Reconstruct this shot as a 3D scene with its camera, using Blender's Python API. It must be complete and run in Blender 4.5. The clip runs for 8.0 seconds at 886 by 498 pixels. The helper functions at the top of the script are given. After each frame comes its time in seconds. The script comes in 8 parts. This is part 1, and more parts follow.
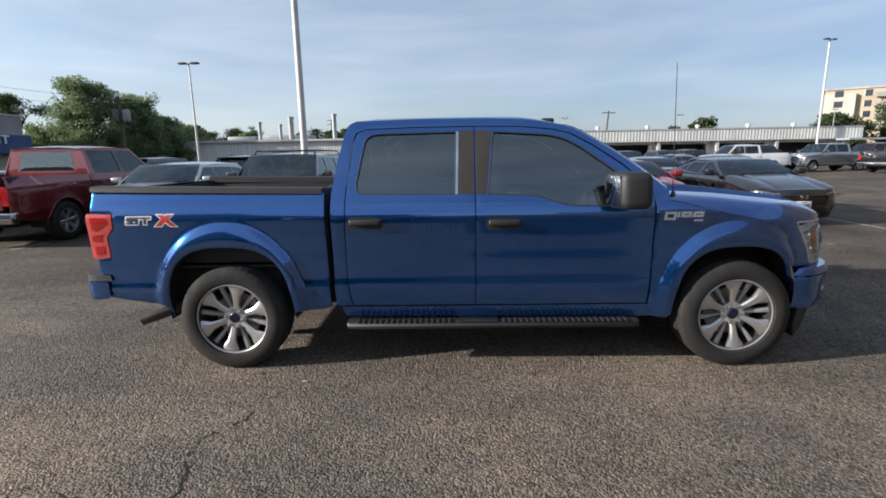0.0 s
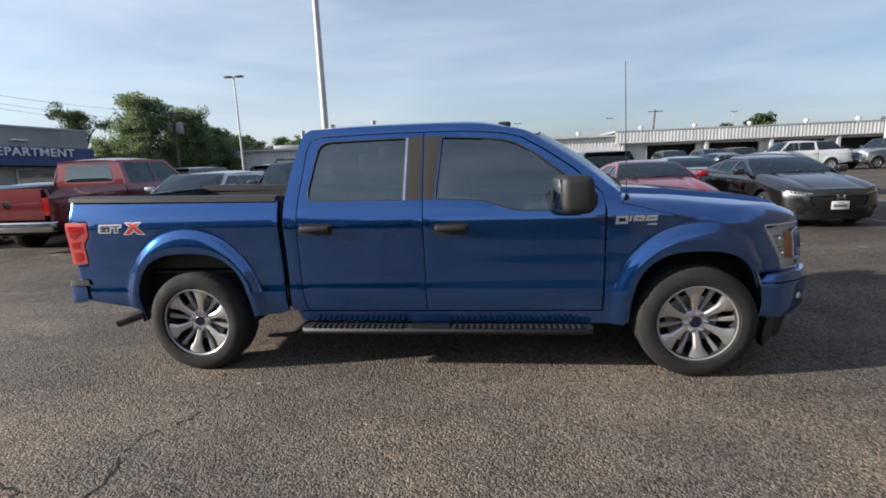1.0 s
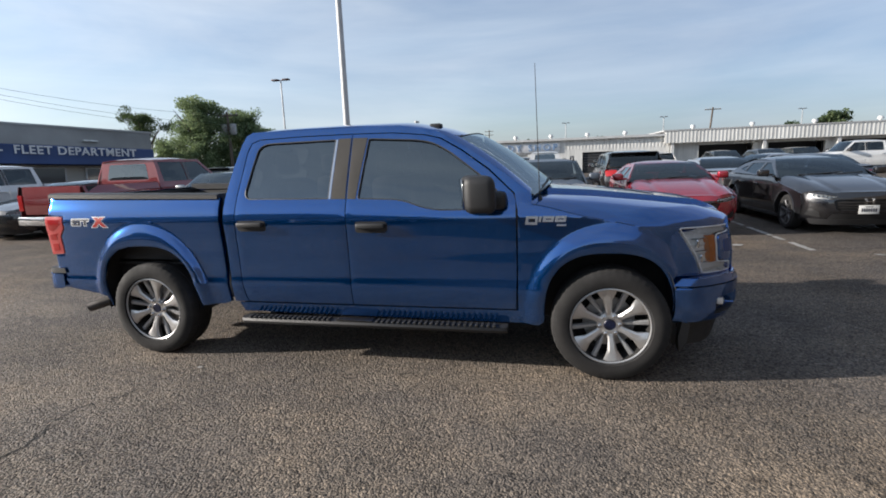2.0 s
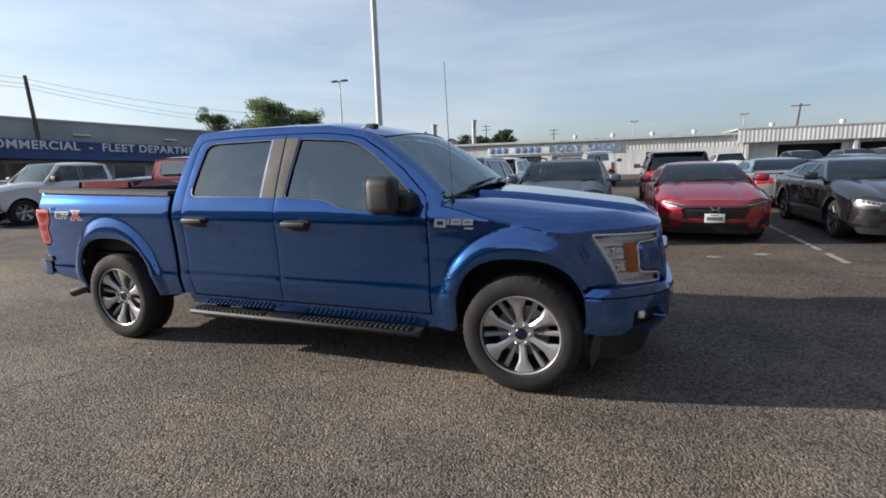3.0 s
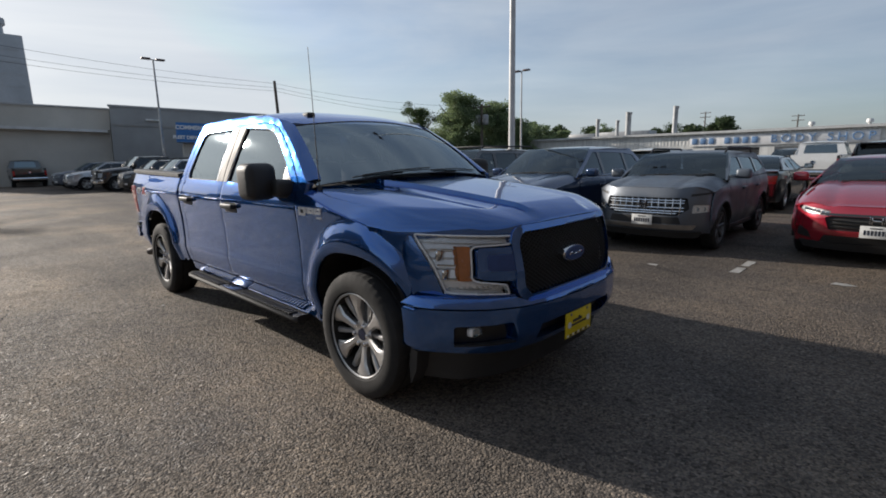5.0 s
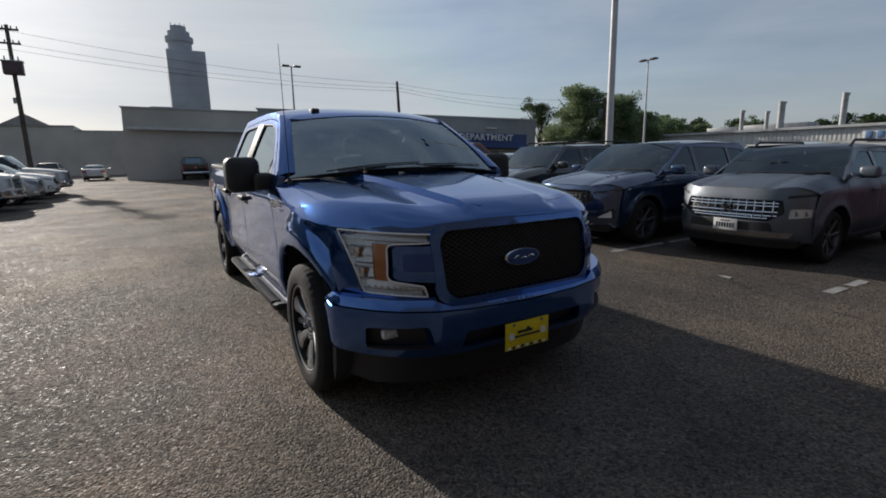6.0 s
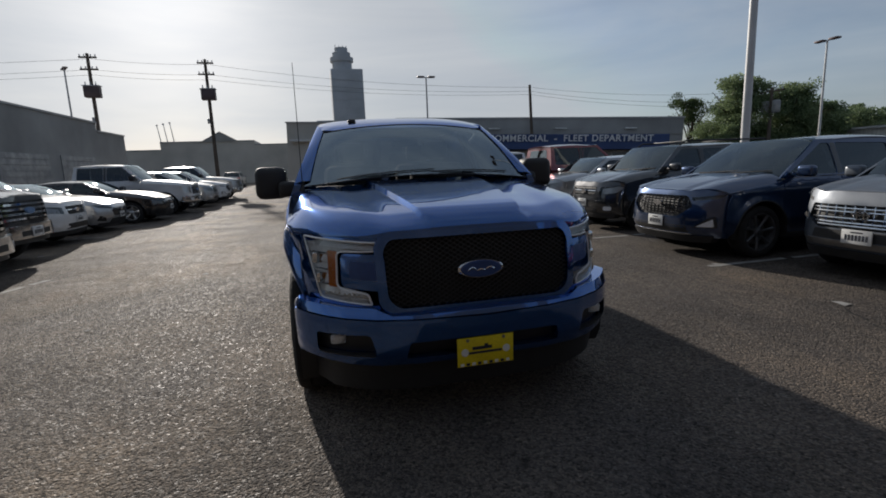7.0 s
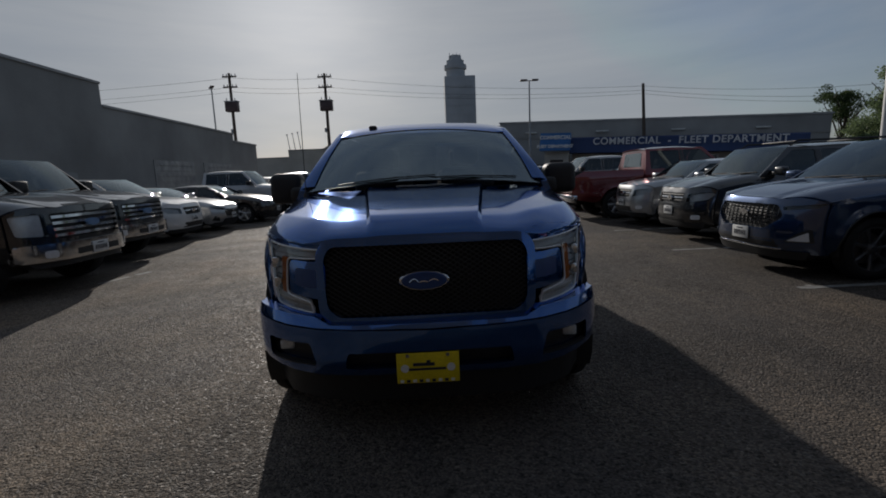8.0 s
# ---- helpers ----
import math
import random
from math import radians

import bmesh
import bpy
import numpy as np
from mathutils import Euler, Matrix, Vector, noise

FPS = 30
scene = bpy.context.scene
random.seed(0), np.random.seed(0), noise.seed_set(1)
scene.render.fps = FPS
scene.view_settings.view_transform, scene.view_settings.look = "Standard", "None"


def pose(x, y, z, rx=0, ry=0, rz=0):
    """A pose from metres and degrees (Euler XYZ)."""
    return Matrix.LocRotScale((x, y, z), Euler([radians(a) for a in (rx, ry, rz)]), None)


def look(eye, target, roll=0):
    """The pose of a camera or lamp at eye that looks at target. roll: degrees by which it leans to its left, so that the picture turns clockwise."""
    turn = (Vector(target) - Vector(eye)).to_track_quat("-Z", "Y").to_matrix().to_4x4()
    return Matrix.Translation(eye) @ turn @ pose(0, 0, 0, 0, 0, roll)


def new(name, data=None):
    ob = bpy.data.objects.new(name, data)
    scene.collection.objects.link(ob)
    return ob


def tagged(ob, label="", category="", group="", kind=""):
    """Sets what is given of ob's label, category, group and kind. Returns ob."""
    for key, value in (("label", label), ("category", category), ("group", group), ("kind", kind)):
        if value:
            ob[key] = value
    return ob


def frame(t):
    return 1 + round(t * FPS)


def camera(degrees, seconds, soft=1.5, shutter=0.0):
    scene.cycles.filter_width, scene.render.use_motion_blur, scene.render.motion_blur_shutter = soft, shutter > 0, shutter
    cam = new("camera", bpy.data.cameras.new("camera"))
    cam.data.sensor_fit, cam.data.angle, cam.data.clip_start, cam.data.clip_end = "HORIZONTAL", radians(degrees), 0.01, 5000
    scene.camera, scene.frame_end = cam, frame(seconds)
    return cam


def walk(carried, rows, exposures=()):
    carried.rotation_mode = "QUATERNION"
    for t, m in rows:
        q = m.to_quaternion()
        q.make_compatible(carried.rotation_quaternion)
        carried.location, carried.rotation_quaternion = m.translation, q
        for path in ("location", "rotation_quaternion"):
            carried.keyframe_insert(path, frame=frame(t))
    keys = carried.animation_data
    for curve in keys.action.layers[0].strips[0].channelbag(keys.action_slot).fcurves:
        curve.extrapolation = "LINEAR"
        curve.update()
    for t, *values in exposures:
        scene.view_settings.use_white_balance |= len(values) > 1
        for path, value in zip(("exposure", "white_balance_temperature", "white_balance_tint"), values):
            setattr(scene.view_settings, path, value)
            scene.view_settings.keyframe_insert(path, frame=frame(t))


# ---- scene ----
from mathutils import geometry

cam = camera(85.3, 8.0, 1.8)
PATH = [
    (0, (-0.016, -0.103, 1.566), (-0.07, 1.859, 1.182), -1.0),
    (0.5, (0.312, -0.109, 1.571), (0.17, 1.851, 1.201), -1.7),
    (1, (0.671, -0.055, 1.56), (0.431, 1.897, 1.197), -2.2),
    (1.5, (1.131, -0.061, 1.552), (0.798, 1.878, 1.192), -2.4),
    (2, (1.609, -0.017, 1.533), (1.168, 1.901, 1.177), -2.1),
    (2.2, (1.79, 0.04, 1.525), (1.303, 1.947, 1.175), -2.0),
    (3.3, (2.876, 0.491, 1.501), (2.089, 2.295, 1.145), -1.6),
    (3.5, (3.043, 0.631, 1.491), (2.189, 2.403, 1.133), -1.5),
    (4, (3.484, 0.918, 1.466), (2.463, 2.598, 1.104), -1.5),
    (4.5, (3.929, 1.248, 1.451), (2.73, 2.807, 1.086), -1.2),
    (5.8, (4.79, 2.364, 1.419), (3.164, 3.468, 1.046), -1.1),
    (6, (4.866, 2.551, 1.405), (3.183, 3.565, 1.033), -1.1),
    (6.5, (5.042, 3.009, 1.387), (3.229, 3.771, 1.027), -1.6),
    (7, (5.184, 3.453, 1.395), (3.275, 3.946, 1.056), -2.2),
    (7.5, (5.174, 3.872, 1.385), (3.216, 4.125, 1.068), -2.4),
    (8, (5.177, 4.275, 1.372), (3.201, 4.327, 1.069), -2.4),
]
EXPOSURES = [(0, 0.72, 6200, 11), (2, 0.72, 6200, 11), (3.5, 0.56, 6260, 11), (4.5, 0.42, 6340, 11), (6, -0.16, 6260, 11), (6.6, -0.30, 6250, 11), (7, -0.30, 6250, 11), (7.5, -0.18, 6250, 11), (7.7, -0.30, 6250, 11), (8, -1.0, 6150, 11)]
walk(cam, [(t, look(eye, target, roll)) for t, eye, target, roll in PATH], EXPOSURES)

# ---- light: a low hazy sun behind the truck, thin veil of cloud ----
SUN_DIR = Vector((-0.921, -0.218, 0.325)).normalized()
sun_data = bpy.data.lights.new("sun", "SUN")
sun_data.energy, sun_data.angle, sun_data.color = 5.0, radians(0.8), (1.0, 0.91, 0.79)
sun = new("sun", sun_data)
sun.rotation_euler = SUN_DIR.to_track_quat("Z", "Y").to_euler()

world = bpy.data.worlds.new("sky")
scene.world = world
world.use_nodes = True
wt = world.node_tree
wt.nodes.clear()
sky = wt.nodes.new("ShaderNodeTexSky")
sky.sky_type, sky.sun_disc = "NISHITA", False
sky.sun_elevation, sky.sun_rotation = math.asin(SUN_DIR.z), math.atan2(SUN_DIR.x, SUN_DIR.y)
sky.air_density, sky.dust_density, sky.ozone_density = 1.0, 1.2, 3.0
w_co = wt.nodes.new("ShaderNodeTexCoord")
w_map = wt.nodes.new("ShaderNodeMapping")
w_map.inputs["Scale"].default_value = (1.0, 1.6, 5.0)
w_noise = wt.nodes.new("ShaderNodeTexNoise")
w_noise.inputs["Scale"].default_value, w_noise.inputs["Detail"].default_value = 1.7, 7.0
w_noise.inputs["Roughness"].default_value, w_noise.inputs["Distortion"].default_value = 0.55, 0.4
w_ramp = wt.nodes.new("ShaderNodeValToRGB")
w_ramp.color_ramp.elements[0].position, w_ramp.color_ramp.elements[0].color = 0.34, (0.50, 0.50, 0.50, 1)
w_ramp.color_ramp.elements[1].position, w_ramp.color_ramp.elements[1].color = 0.64, (1.0, 1.0, 1.0, 1)
w_veil = wt.nodes.new("ShaderNodeHueSaturation")
w_veil.inputs["Saturation"].default_value, w_veil.inputs["Value"].default_value = 0.56, 1.36
w_mix = wt.nodes.new("ShaderNodeMix")
w_mix.data_type = "RGBA"
w_bg = wt.nodes.new("ShaderNodeBackground")
w_bg.inputs["Strength"].default_value = 0.104
w_out = wt.nodes.new("ShaderNodeOutputWorld")
wt.links.new(w_co.outputs["Generated"], w_map.inputs["Vector"])
wt.links.new(w_map.outputs["Vector"], w_noise.inputs["Vector"])
wt.links.new(w_noise.outputs["Fac"], w_ramp.inputs["Fac"])
wt.links.new(sky.outputs["Color"], w_veil.inputs["Color"])
wt.links.new(w_ramp.outputs["Color"], w_mix.inputs["Factor"])
wt.links.new(sky.outputs["Color"], w_mix.inputs["A"])
w_haze = wt.nodes.new("ShaderNodeMix")
w_haze.data_type = "RGBA"
w_haze.inputs["Factor"].default_value = 0.55
w_haze.inputs["B"].default_value = (3.9, 4.35, 4.75, 1)
wt.links.new(w_veil.outputs["Color"], w_haze.inputs["A"])
wt.links.new(w_haze.outputs["Result"], w_mix.inputs["B"])
w_cap = wt.nodes.new("ShaderNodeMix")
w_cap.data_type, w_cap.blend_type = "RGBA", "DARKEN"
w_cap.inputs["Factor"].default_value = 0.78
w_cap.inputs["B"].default_value = (5.7, 5.95, 6.2, 1)
wt.links.new(w_mix.outputs["Result"], w_cap.inputs["A"])
# long thin streaks of cloud
w_map2 = wt.nodes.new("ShaderNodeMapping")
w_map2.inputs["Scale"].default_value, w_map2.inputs["Rotation"].default_value = (0.9, 1.1, 9.0), (0.06, -0.04, 0.7)
w_streak = wt.nodes.new("ShaderNodeTexNoise")
w_streak.inputs["Scale"].default_value, w_streak.inputs["Detail"].default_value, w_streak.inputs["Roughness"].default_value, w_streak.inputs["Distortion"].default_value = 1.5, 6.0, 0.55, 0.3
w_tone = wt.nodes.new("ShaderNodeValToRGB")
w_tone.color_ramp.elements[0].position, w_tone.color_ramp.elements[0].color = 0.34, (0.88, 0.905, 0.94, 1)
w_tone.color_ramp.elements[1].position, w_tone.color_ramp.elements[1].color = 0.66, (1.06, 1.055, 1.045, 1)
w_mul = wt.nodes.new("ShaderNodeMix")
w_mul.data_type, w_mul.blend_type = "RGBA", "MULTIPLY"
w_mul.inputs["Factor"].default_value = 1.0
wt.links.new(w_co.outputs["Generated"], w_map2.inputs["Vector"])
wt.links.new(w_map2.outputs["Vector"], w_streak.inputs["Vector"])
wt.links.new(w_streak.outputs["Fac"], w_tone.inputs["Fac"])
wt.links.new(w_cap.outputs["Result"], w_mul.inputs["A"])
wt.links.new(w_tone.outputs["Color"], w_mul.inputs["B"])
# the veil glows towards the sun and clears to a deeper blue away from it
w_dot = wt.nodes.new("ShaderNodeVectorMath")
w_dot.operation = "DOT_PRODUCT"
w_dot.inputs[1].default_value = SUN_DIR
w_span = wt.nodes.new("ShaderNodeMapRange")
w_span.inputs["From Min"].default_value, w_span.inputs["From Max"].default_value = -1.0, 1.0
w_glow = wt.nodes.new("ShaderNodeValToRGB")
w_glow.color_ramp.elements[0].position, w_glow.color_ramp.elements[0].color = 0.12, (0.67, 0.70, 0.75, 1)
w_glow.color_ramp.elements[1].position, w_glow.color_ramp.elements[1].color = 0.50, (0.94, 0.935, 0.93, 1)
w_glow.color_ramp.elements.new(0.30).color = (0.72, 0.74, 0.78, 1)
w_far = w_glow.color_ramp.elements.new(0.95)
w_far.color = (1.0, 0.99, 0.97, 1)
w_side = wt.nodes.new("ShaderNodeMix")
w_side.data_type, w_side.blend_type = "RGBA", "MULTIPLY"
w_side.inputs["Factor"].default_value = 1.0
wt.links.new(w_co.outputs["Generated"], w_dot.inputs[0])
wt.links.new(w_dot.outputs["Value"], w_span.inputs["Value"])
wt.links.new(w_span.outputs["Result"], w_glow.inputs["Fac"])
wt.links.new(w_mul.outputs["Result"], w_side.inputs["A"])
wt.links.new(w_glow.outputs["Color"], w_side.inputs["B"])
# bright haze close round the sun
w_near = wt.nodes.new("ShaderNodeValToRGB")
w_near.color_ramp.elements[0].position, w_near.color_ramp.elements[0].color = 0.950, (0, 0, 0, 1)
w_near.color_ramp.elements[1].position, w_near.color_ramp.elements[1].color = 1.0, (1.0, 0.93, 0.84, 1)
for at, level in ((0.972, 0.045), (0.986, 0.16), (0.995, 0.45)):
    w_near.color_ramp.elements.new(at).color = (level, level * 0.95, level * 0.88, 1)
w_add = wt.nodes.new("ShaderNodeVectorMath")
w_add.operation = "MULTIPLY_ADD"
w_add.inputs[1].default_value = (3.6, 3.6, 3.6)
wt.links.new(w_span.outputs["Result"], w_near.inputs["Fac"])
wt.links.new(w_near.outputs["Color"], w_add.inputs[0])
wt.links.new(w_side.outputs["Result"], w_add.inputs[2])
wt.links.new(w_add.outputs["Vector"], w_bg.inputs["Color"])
wt.links.new(w_bg.outputs["Background"], w_out.inputs["Surface"])


# ---- materials ----
def shader(name, colour=(0.5, 0.5, 0.5), rough=0.5, metal=0.0, coat=0.0, spec=0.5):
    m = bpy.data.materials.new(name)
    m.use_nodes = True
    b = m.node_tree.nodes["Principled BSDF"]
    b.inputs["Base Color"].default_value = (*colour, 1)
    b.inputs["Roughness"].default_value, b.inputs["Metallic"].default_value = rough, metal
    b.inputs["Coat Weight"].default_value, b.inputs["Coat Roughness"].default_value = coat, 0.03
    b.inputs["Specular IOR Level"].default_value = spec
    return m, m.node_tree, b


def noise_node(nt, scale, detail=4.0, rough=0.55, coords="Object", stretch=(1, 1, 1)):
    co, mp, n = nt.nodes.new("ShaderNodeTexCoord"), nt.nodes.new("ShaderNodeMapping"), nt.nodes.new("ShaderNodeTexNoise")
    mp.inputs["Scale"].default_value = stretch
    n.inputs["Scale"].default_value, n.inputs["Detail"].default_value, n.inputs["Roughness"].default_value = scale, detail, rough
    nt.links.new(co.outputs[coords], mp.inputs["Vector"])
    nt.links.new(mp.outputs["Vector"], n.inputs["Vector"])
    return n


def ramp(nt, socket, stops):
    r = nt.nodes.new("ShaderNodeValToRGB")
    els = r.color_ramp.elements
    while len(els) < len(stops):
        els.new(0.5)
    for e, (p, c) in zip(els, stops):
        e.position, e.color = p, (*c, 1)
    nt.links.new(socket, r.inputs["Fac"])
    return r


def mixed(nt, fac, a, b, kind="MIX"):
    m = nt.nodes.new("ShaderNodeMix")
    m.data_type, m.blend_type = "RGBA", kind
    for socket, v in (("Factor", fac), ("A", a), ("B", b)):
        if isinstance(v, (int, float)):
            m.inputs[socket].default_value = v
        elif isinstance(v, tuple):
            m.inputs[socket].default_value = (*v, 1)
        else:
            nt.links.new(v, m.inputs[socket])
    return m.outputs["Result"]


def bumped(nt, b, height, strength=0.3, distance=0.01):
    n = nt.nodes.new("ShaderNodeBump")
    n.inputs["Strength"].default_value, n.inputs["Distance"].default_value = strength, distance
    nt.links.new(height, n.inputs["Height"])
    nt.links.new(n.outputs["Normal"], b.inputs["Normal"])


def worn(name, colour, rough=0.5, metal=0.0, scale=3.0, amount=0.25, grain=60.0, bump=0.1, coat=0.0):
    """A surface with stains at one scale and grain at another."""
    m, nt, b = shader(name, colour, rough, metal, coat)
    big, fine = noise_node(nt, scale, 5), noise_node(nt, grain, 3)
    dark = tuple(c * (1 - amount) for c in colour)
    light = tuple(min(1, c * (1 + amount * 0.6)) for c in colour)
    c1 = ramp(nt, big.outputs["Fac"], [(0.3, dark), (0.7, light)])
    c2 = ramp(nt, fine.outputs["Fac"], [(0.3, (0.82, 0.82, 0.82)), (0.7, (1.0, 1.0, 1.0))])
    nt.links.new(mixed(nt, 1.0, c1.outputs["Color"], c2.outputs["Color"], "MULTIPLY"), b.inputs["Base Color"])
    r = ramp(nt, big.outputs["Fac"], [(0.3, (min(1, rough + 0.1),) * 3), (0.7, (max(0, rough - 0.08),) * 3)])
    nt.links.new(r.outputs["Color"], b.inputs["Roughness"])
    if bump:
        bumped(nt, b, fine.outputs["Fac"], bump, 0.004)
    return m


def paint(name, colour, metal=0.55, rough=0.32, dust=0.06, haze=0.05):
    """Clear-coated car paint with flakes and a little dust."""
    m, nt, b = shader(name, colour, rough, metal, 1.0)
    b.inputs["Coat IOR"].default_value = 1.8
    b.inputs["Specular Tint"].default_value = (*(min(1.0, 0.50 + 1.6 * c) for c in colour), 1)
    flake, film = noise_node(nt, 900.0, 1), noise_node(nt, 2.2, 5)
    c = ramp(nt, flake.outputs["Fac"], [(0.35, tuple(x * 0.8 for x in colour)), (0.65, tuple(min(1, x * 1.2 + 0.004) for x in colour))])
    d = ramp(nt, film.outputs["Fac"], [(0.45, (0, 0, 0)), (0.8, (dust,) * 3)])
    nt.links.new(mixed(nt, d.outputs["Color"], c.outputs["Color"], (0.32, 0.30, 0.27)), b.inputs["Base Color"])
    cr = ramp(nt, film.outputs["Fac"], [(0.4, (haze * 0.5,) * 3), (0.8, (haze * 1.6,) * 3)])
    nt.links.new(cr.outputs["Color"], b.inputs["Coat Roughness"])
    return m


def glass(name, tint, rough=0.02, ior=2.2):
    """A thin tinted pane: it lets part of the light through and mirrors more at a slant."""
    m = bpy.data.materials.new(name)
    m.use_nodes = True
    nt = m.node_tree
    nt.nodes.clear()
    t, g, f, mx, o = (nt.nodes.new(k) for k in ("ShaderNodeBsdfTransparent", "ShaderNodeBsdfGlossy", "ShaderNodeFresnel", "ShaderNodeMixShader", "ShaderNodeOutputMaterial"))
    t.inputs["Color"].default_value = (*tint, 1)
    g.inputs["Roughness"].default_value = rough
    g.inputs["Color"].default_value = (0.82, 0.94, 1.0, 1)
    f.inputs["IOR"].default_value = ior
    nt.links.new(f.outputs["Fac"], mx.inputs["Fac"])
    nt.links.new(t.outputs["BSDF"], mx.inputs[1])
    nt.links.new(g.outputs["BSDF"], mx.inputs[2])
    nt.links.new(mx.outputs["Shader"], o.inputs["Surface"])
    return m


def asphalt_material():
    m, nt, b = shader("asphalt", (0.1, 0.1, 0.1), 0.9, 0, 0, 0.30)
    co = nt.nodes.new("ShaderNodeTexCoord")
    stones = nt.nodes.new("ShaderNodeTexVoronoi")
    stones.inputs["Scale"].default_value = 88.0
    nt.links.new(co.outputs["Object"], stones.inputs["Vector"])
    base = ramp(nt, stones.outputs["Color"], [(0.06, (0.078, 0.075, 0.073)), (0.5, (0.178, 0.163, 0.147)), (0.94, (0.325, 0.288, 0.248))])
    patch, wide, smear = noise_node(nt, 0.35, 6, 0.6), noise_node(nt, 0.06, 4, 0.5), noise_node(nt, 1.3, 6, 0.65, "Object", (0.35, 1.2, 1))
    tone = ramp(nt, patch.outputs["Fac"], [(0.32, (0.64, 0.63, 0.64)), (0.5, (0.97, 0.92, 0.86)), (0.68, (1.50, 1.33, 1.10))])
    tone2 = ramp(nt, smear.outputs["Fac"], [(0.3, (0.72, 0.72, 0.74)), (0.62, (1.12, 1.08, 1.02))])
    tone3 = ramp(nt, wide.outputs["Fac"], [(0.35, (0.85, 0.85, 0.86)), (0.65, (1.15, 1.12, 1.08))])
    c = mixed(nt, 1.0, base.outputs["Color"], tone.outputs["Color"], "MULTIPLY")
    c = mixed(nt, 1.0, c, tone2.outputs["Color"], "MULTIPLY")
    c = mixed(nt, 1.0, c, tone3.outputs["Color"], "MULTIPLY")
    # the colour darkens beyond the drive lane, along a wavering edge
    place, wob = nt.nodes.new("ShaderNodeSeparateXYZ"), nt.nodes.new("ShaderNodeMath")
    nt.links.new(co.outputs["Object"], place.inputs["Vector"])
    wob.operation = "MULTIPLY_ADD"
    nt.links.new(patch.outputs["Fac"], wob.inputs[0])
    wob.inputs[1].default_value = 2.2
    nt.links.new(place.outputs["Y"], wob.inputs[2])
    span = nt.nodes.new("ShaderNodeMapRange")
    span.inputs["From Min"].default_value, span.inputs["From Max"].default_value = 5.2, 7.0
    nt.links.new(wob.outputs["Value"], span.inputs["Value"])
    beyond_lane = ramp(nt, span.outputs["Result"], [(0.0, (1, 1, 1)), (1.0, (0.62, 0.62, 0.64))])
    c = mixed(nt, 1.0, c, beyond_lane.outputs["Color"], "MULTIPLY")
    spots = noise_node(nt, 4.5, 3, 0.5)
    oil = ramp(nt, spots.outputs["Fac"], [(0.66, (1, 1, 1)), (0.74, (0.45, 0.45, 0.46))])
    c = mixed(nt, 1.0, c, oil.outputs["Color"], "MULTIPLY")
    holes = nt.nodes.new("ShaderNodeTexVoronoi")
    holes.inputs["Scale"].default_value = 62.0
    nt.links.new(co.outputs["Object"], holes.inputs["Vector"])
    gone = ramp(nt, holes.outputs["Color"], [(0.20, (0.22, 0.22, 0.23)), (0.30, (1, 1, 1)), (0.86, (1, 1, 1)), (0.93, (1.5, 1.45, 1.36))])
    nt.links.new(mixed(nt, 0.62, c, gone.outputs["Color"], "MULTIPLY"), b.inputs["Base Color"])
    fine = noise_node(nt, 38.0, 6, 0.7)
    h = nt.nodes.new("ShaderNodeMath")
    h.operation = "SUBTRACT"
    nt.links.new(fine.outputs["Fac"], h.inputs[0])
    nt.links.new(stones.outputs["Distance"], h.inputs[1])
    lumps = nt.nodes.new("ShaderNodeTexVoronoi")
    lumps.inputs["Scale"].default_value = 74.0
    nt.links.new(co.outputs["Object"], lumps.inputs["Vector"])
    h2 = nt.nodes.new("ShaderNodeMath")
    h2.operation = "SUBTRACT"
    nt.links.new(h.outputs["Value"], h2.inputs[0])
    nt.links.new(lumps.outputs["Distance"], h2.inputs[1])
    # worn stretches where the binder has gone and stones stand proud over dark pits
    ravel = noise_node(nt, 0.75, 7, 0.68, "Object", (1.0, 0.7, 1))
    bare = ramp(nt, ravel.outputs["Fac"], [(0.42, (0.45,) * 3), (0.50, (0.8,) * 3), (0.60, (1.35,) * 3)])
    pits = nt.nodes.new("ShaderNodeTexVoronoi")
    pits.inputs["Scale"].default_value = 48.0
    nt.links.new(co.outputs["Object"], pits.inputs["Vector"])
    h3, h4 = nt.nodes.new("ShaderNodeMath"), nt.nodes.new("ShaderNodeMath")
    h3.operation, h4.operation = "MULTIPLY_ADD", "MULTIPLY"
    nt.links.new(pits.outputs["Distance"], h3.inputs[0])
    h3.inputs[1].default_value = -0.7
    nt.links.new(h2.outputs["Value"], h3.inputs[2])
    nt.links.new(h3.outputs["Value"], h4.inputs[0])
    nt.links.new(bare.outputs["Color"], h4.inputs[1])
    bumped(nt, b, h4.outputs["Value"], 1.0, 0.0125)
    # a few polished stones catch the light
    rr = ramp(nt, holes.outputs["Color"], [(0.25, (0.92,) * 3), (0.70, (0.80,) * 3), (0.90, (0.48,) * 3)])
    nt.links.new(rr.outputs["Color"], b.inputs["Roughness"])
    return m


def siding_material(name, colour, pitch=0.3):
    """Painted ribbed sheet metal with rain streaks."""
    m, nt, b = shader(name, colour, 0.45)
    streak, big = noise_node(nt, 2.0, 5, 0.6, "Object", (3.0, 3.0, 0.15)), noise_node(nt, 0.4, 4)
    c1 = ramp(nt, streak.outputs["Fac"], [(0.3, tuple(c * 0.72 for c in colour)), (0.6, colour)])
    c2 = ramp(nt, big.outputs["Fac"], [(0.3, (0.85, 0.85, 0.85)), (0.65, (1, 1, 1))])
    nt.links.new(mixed(nt, 1.0, c1.outputs["Color"], c2.outputs["Color"], "MULTIPLY"), b.inputs["Base Color"])
    return m


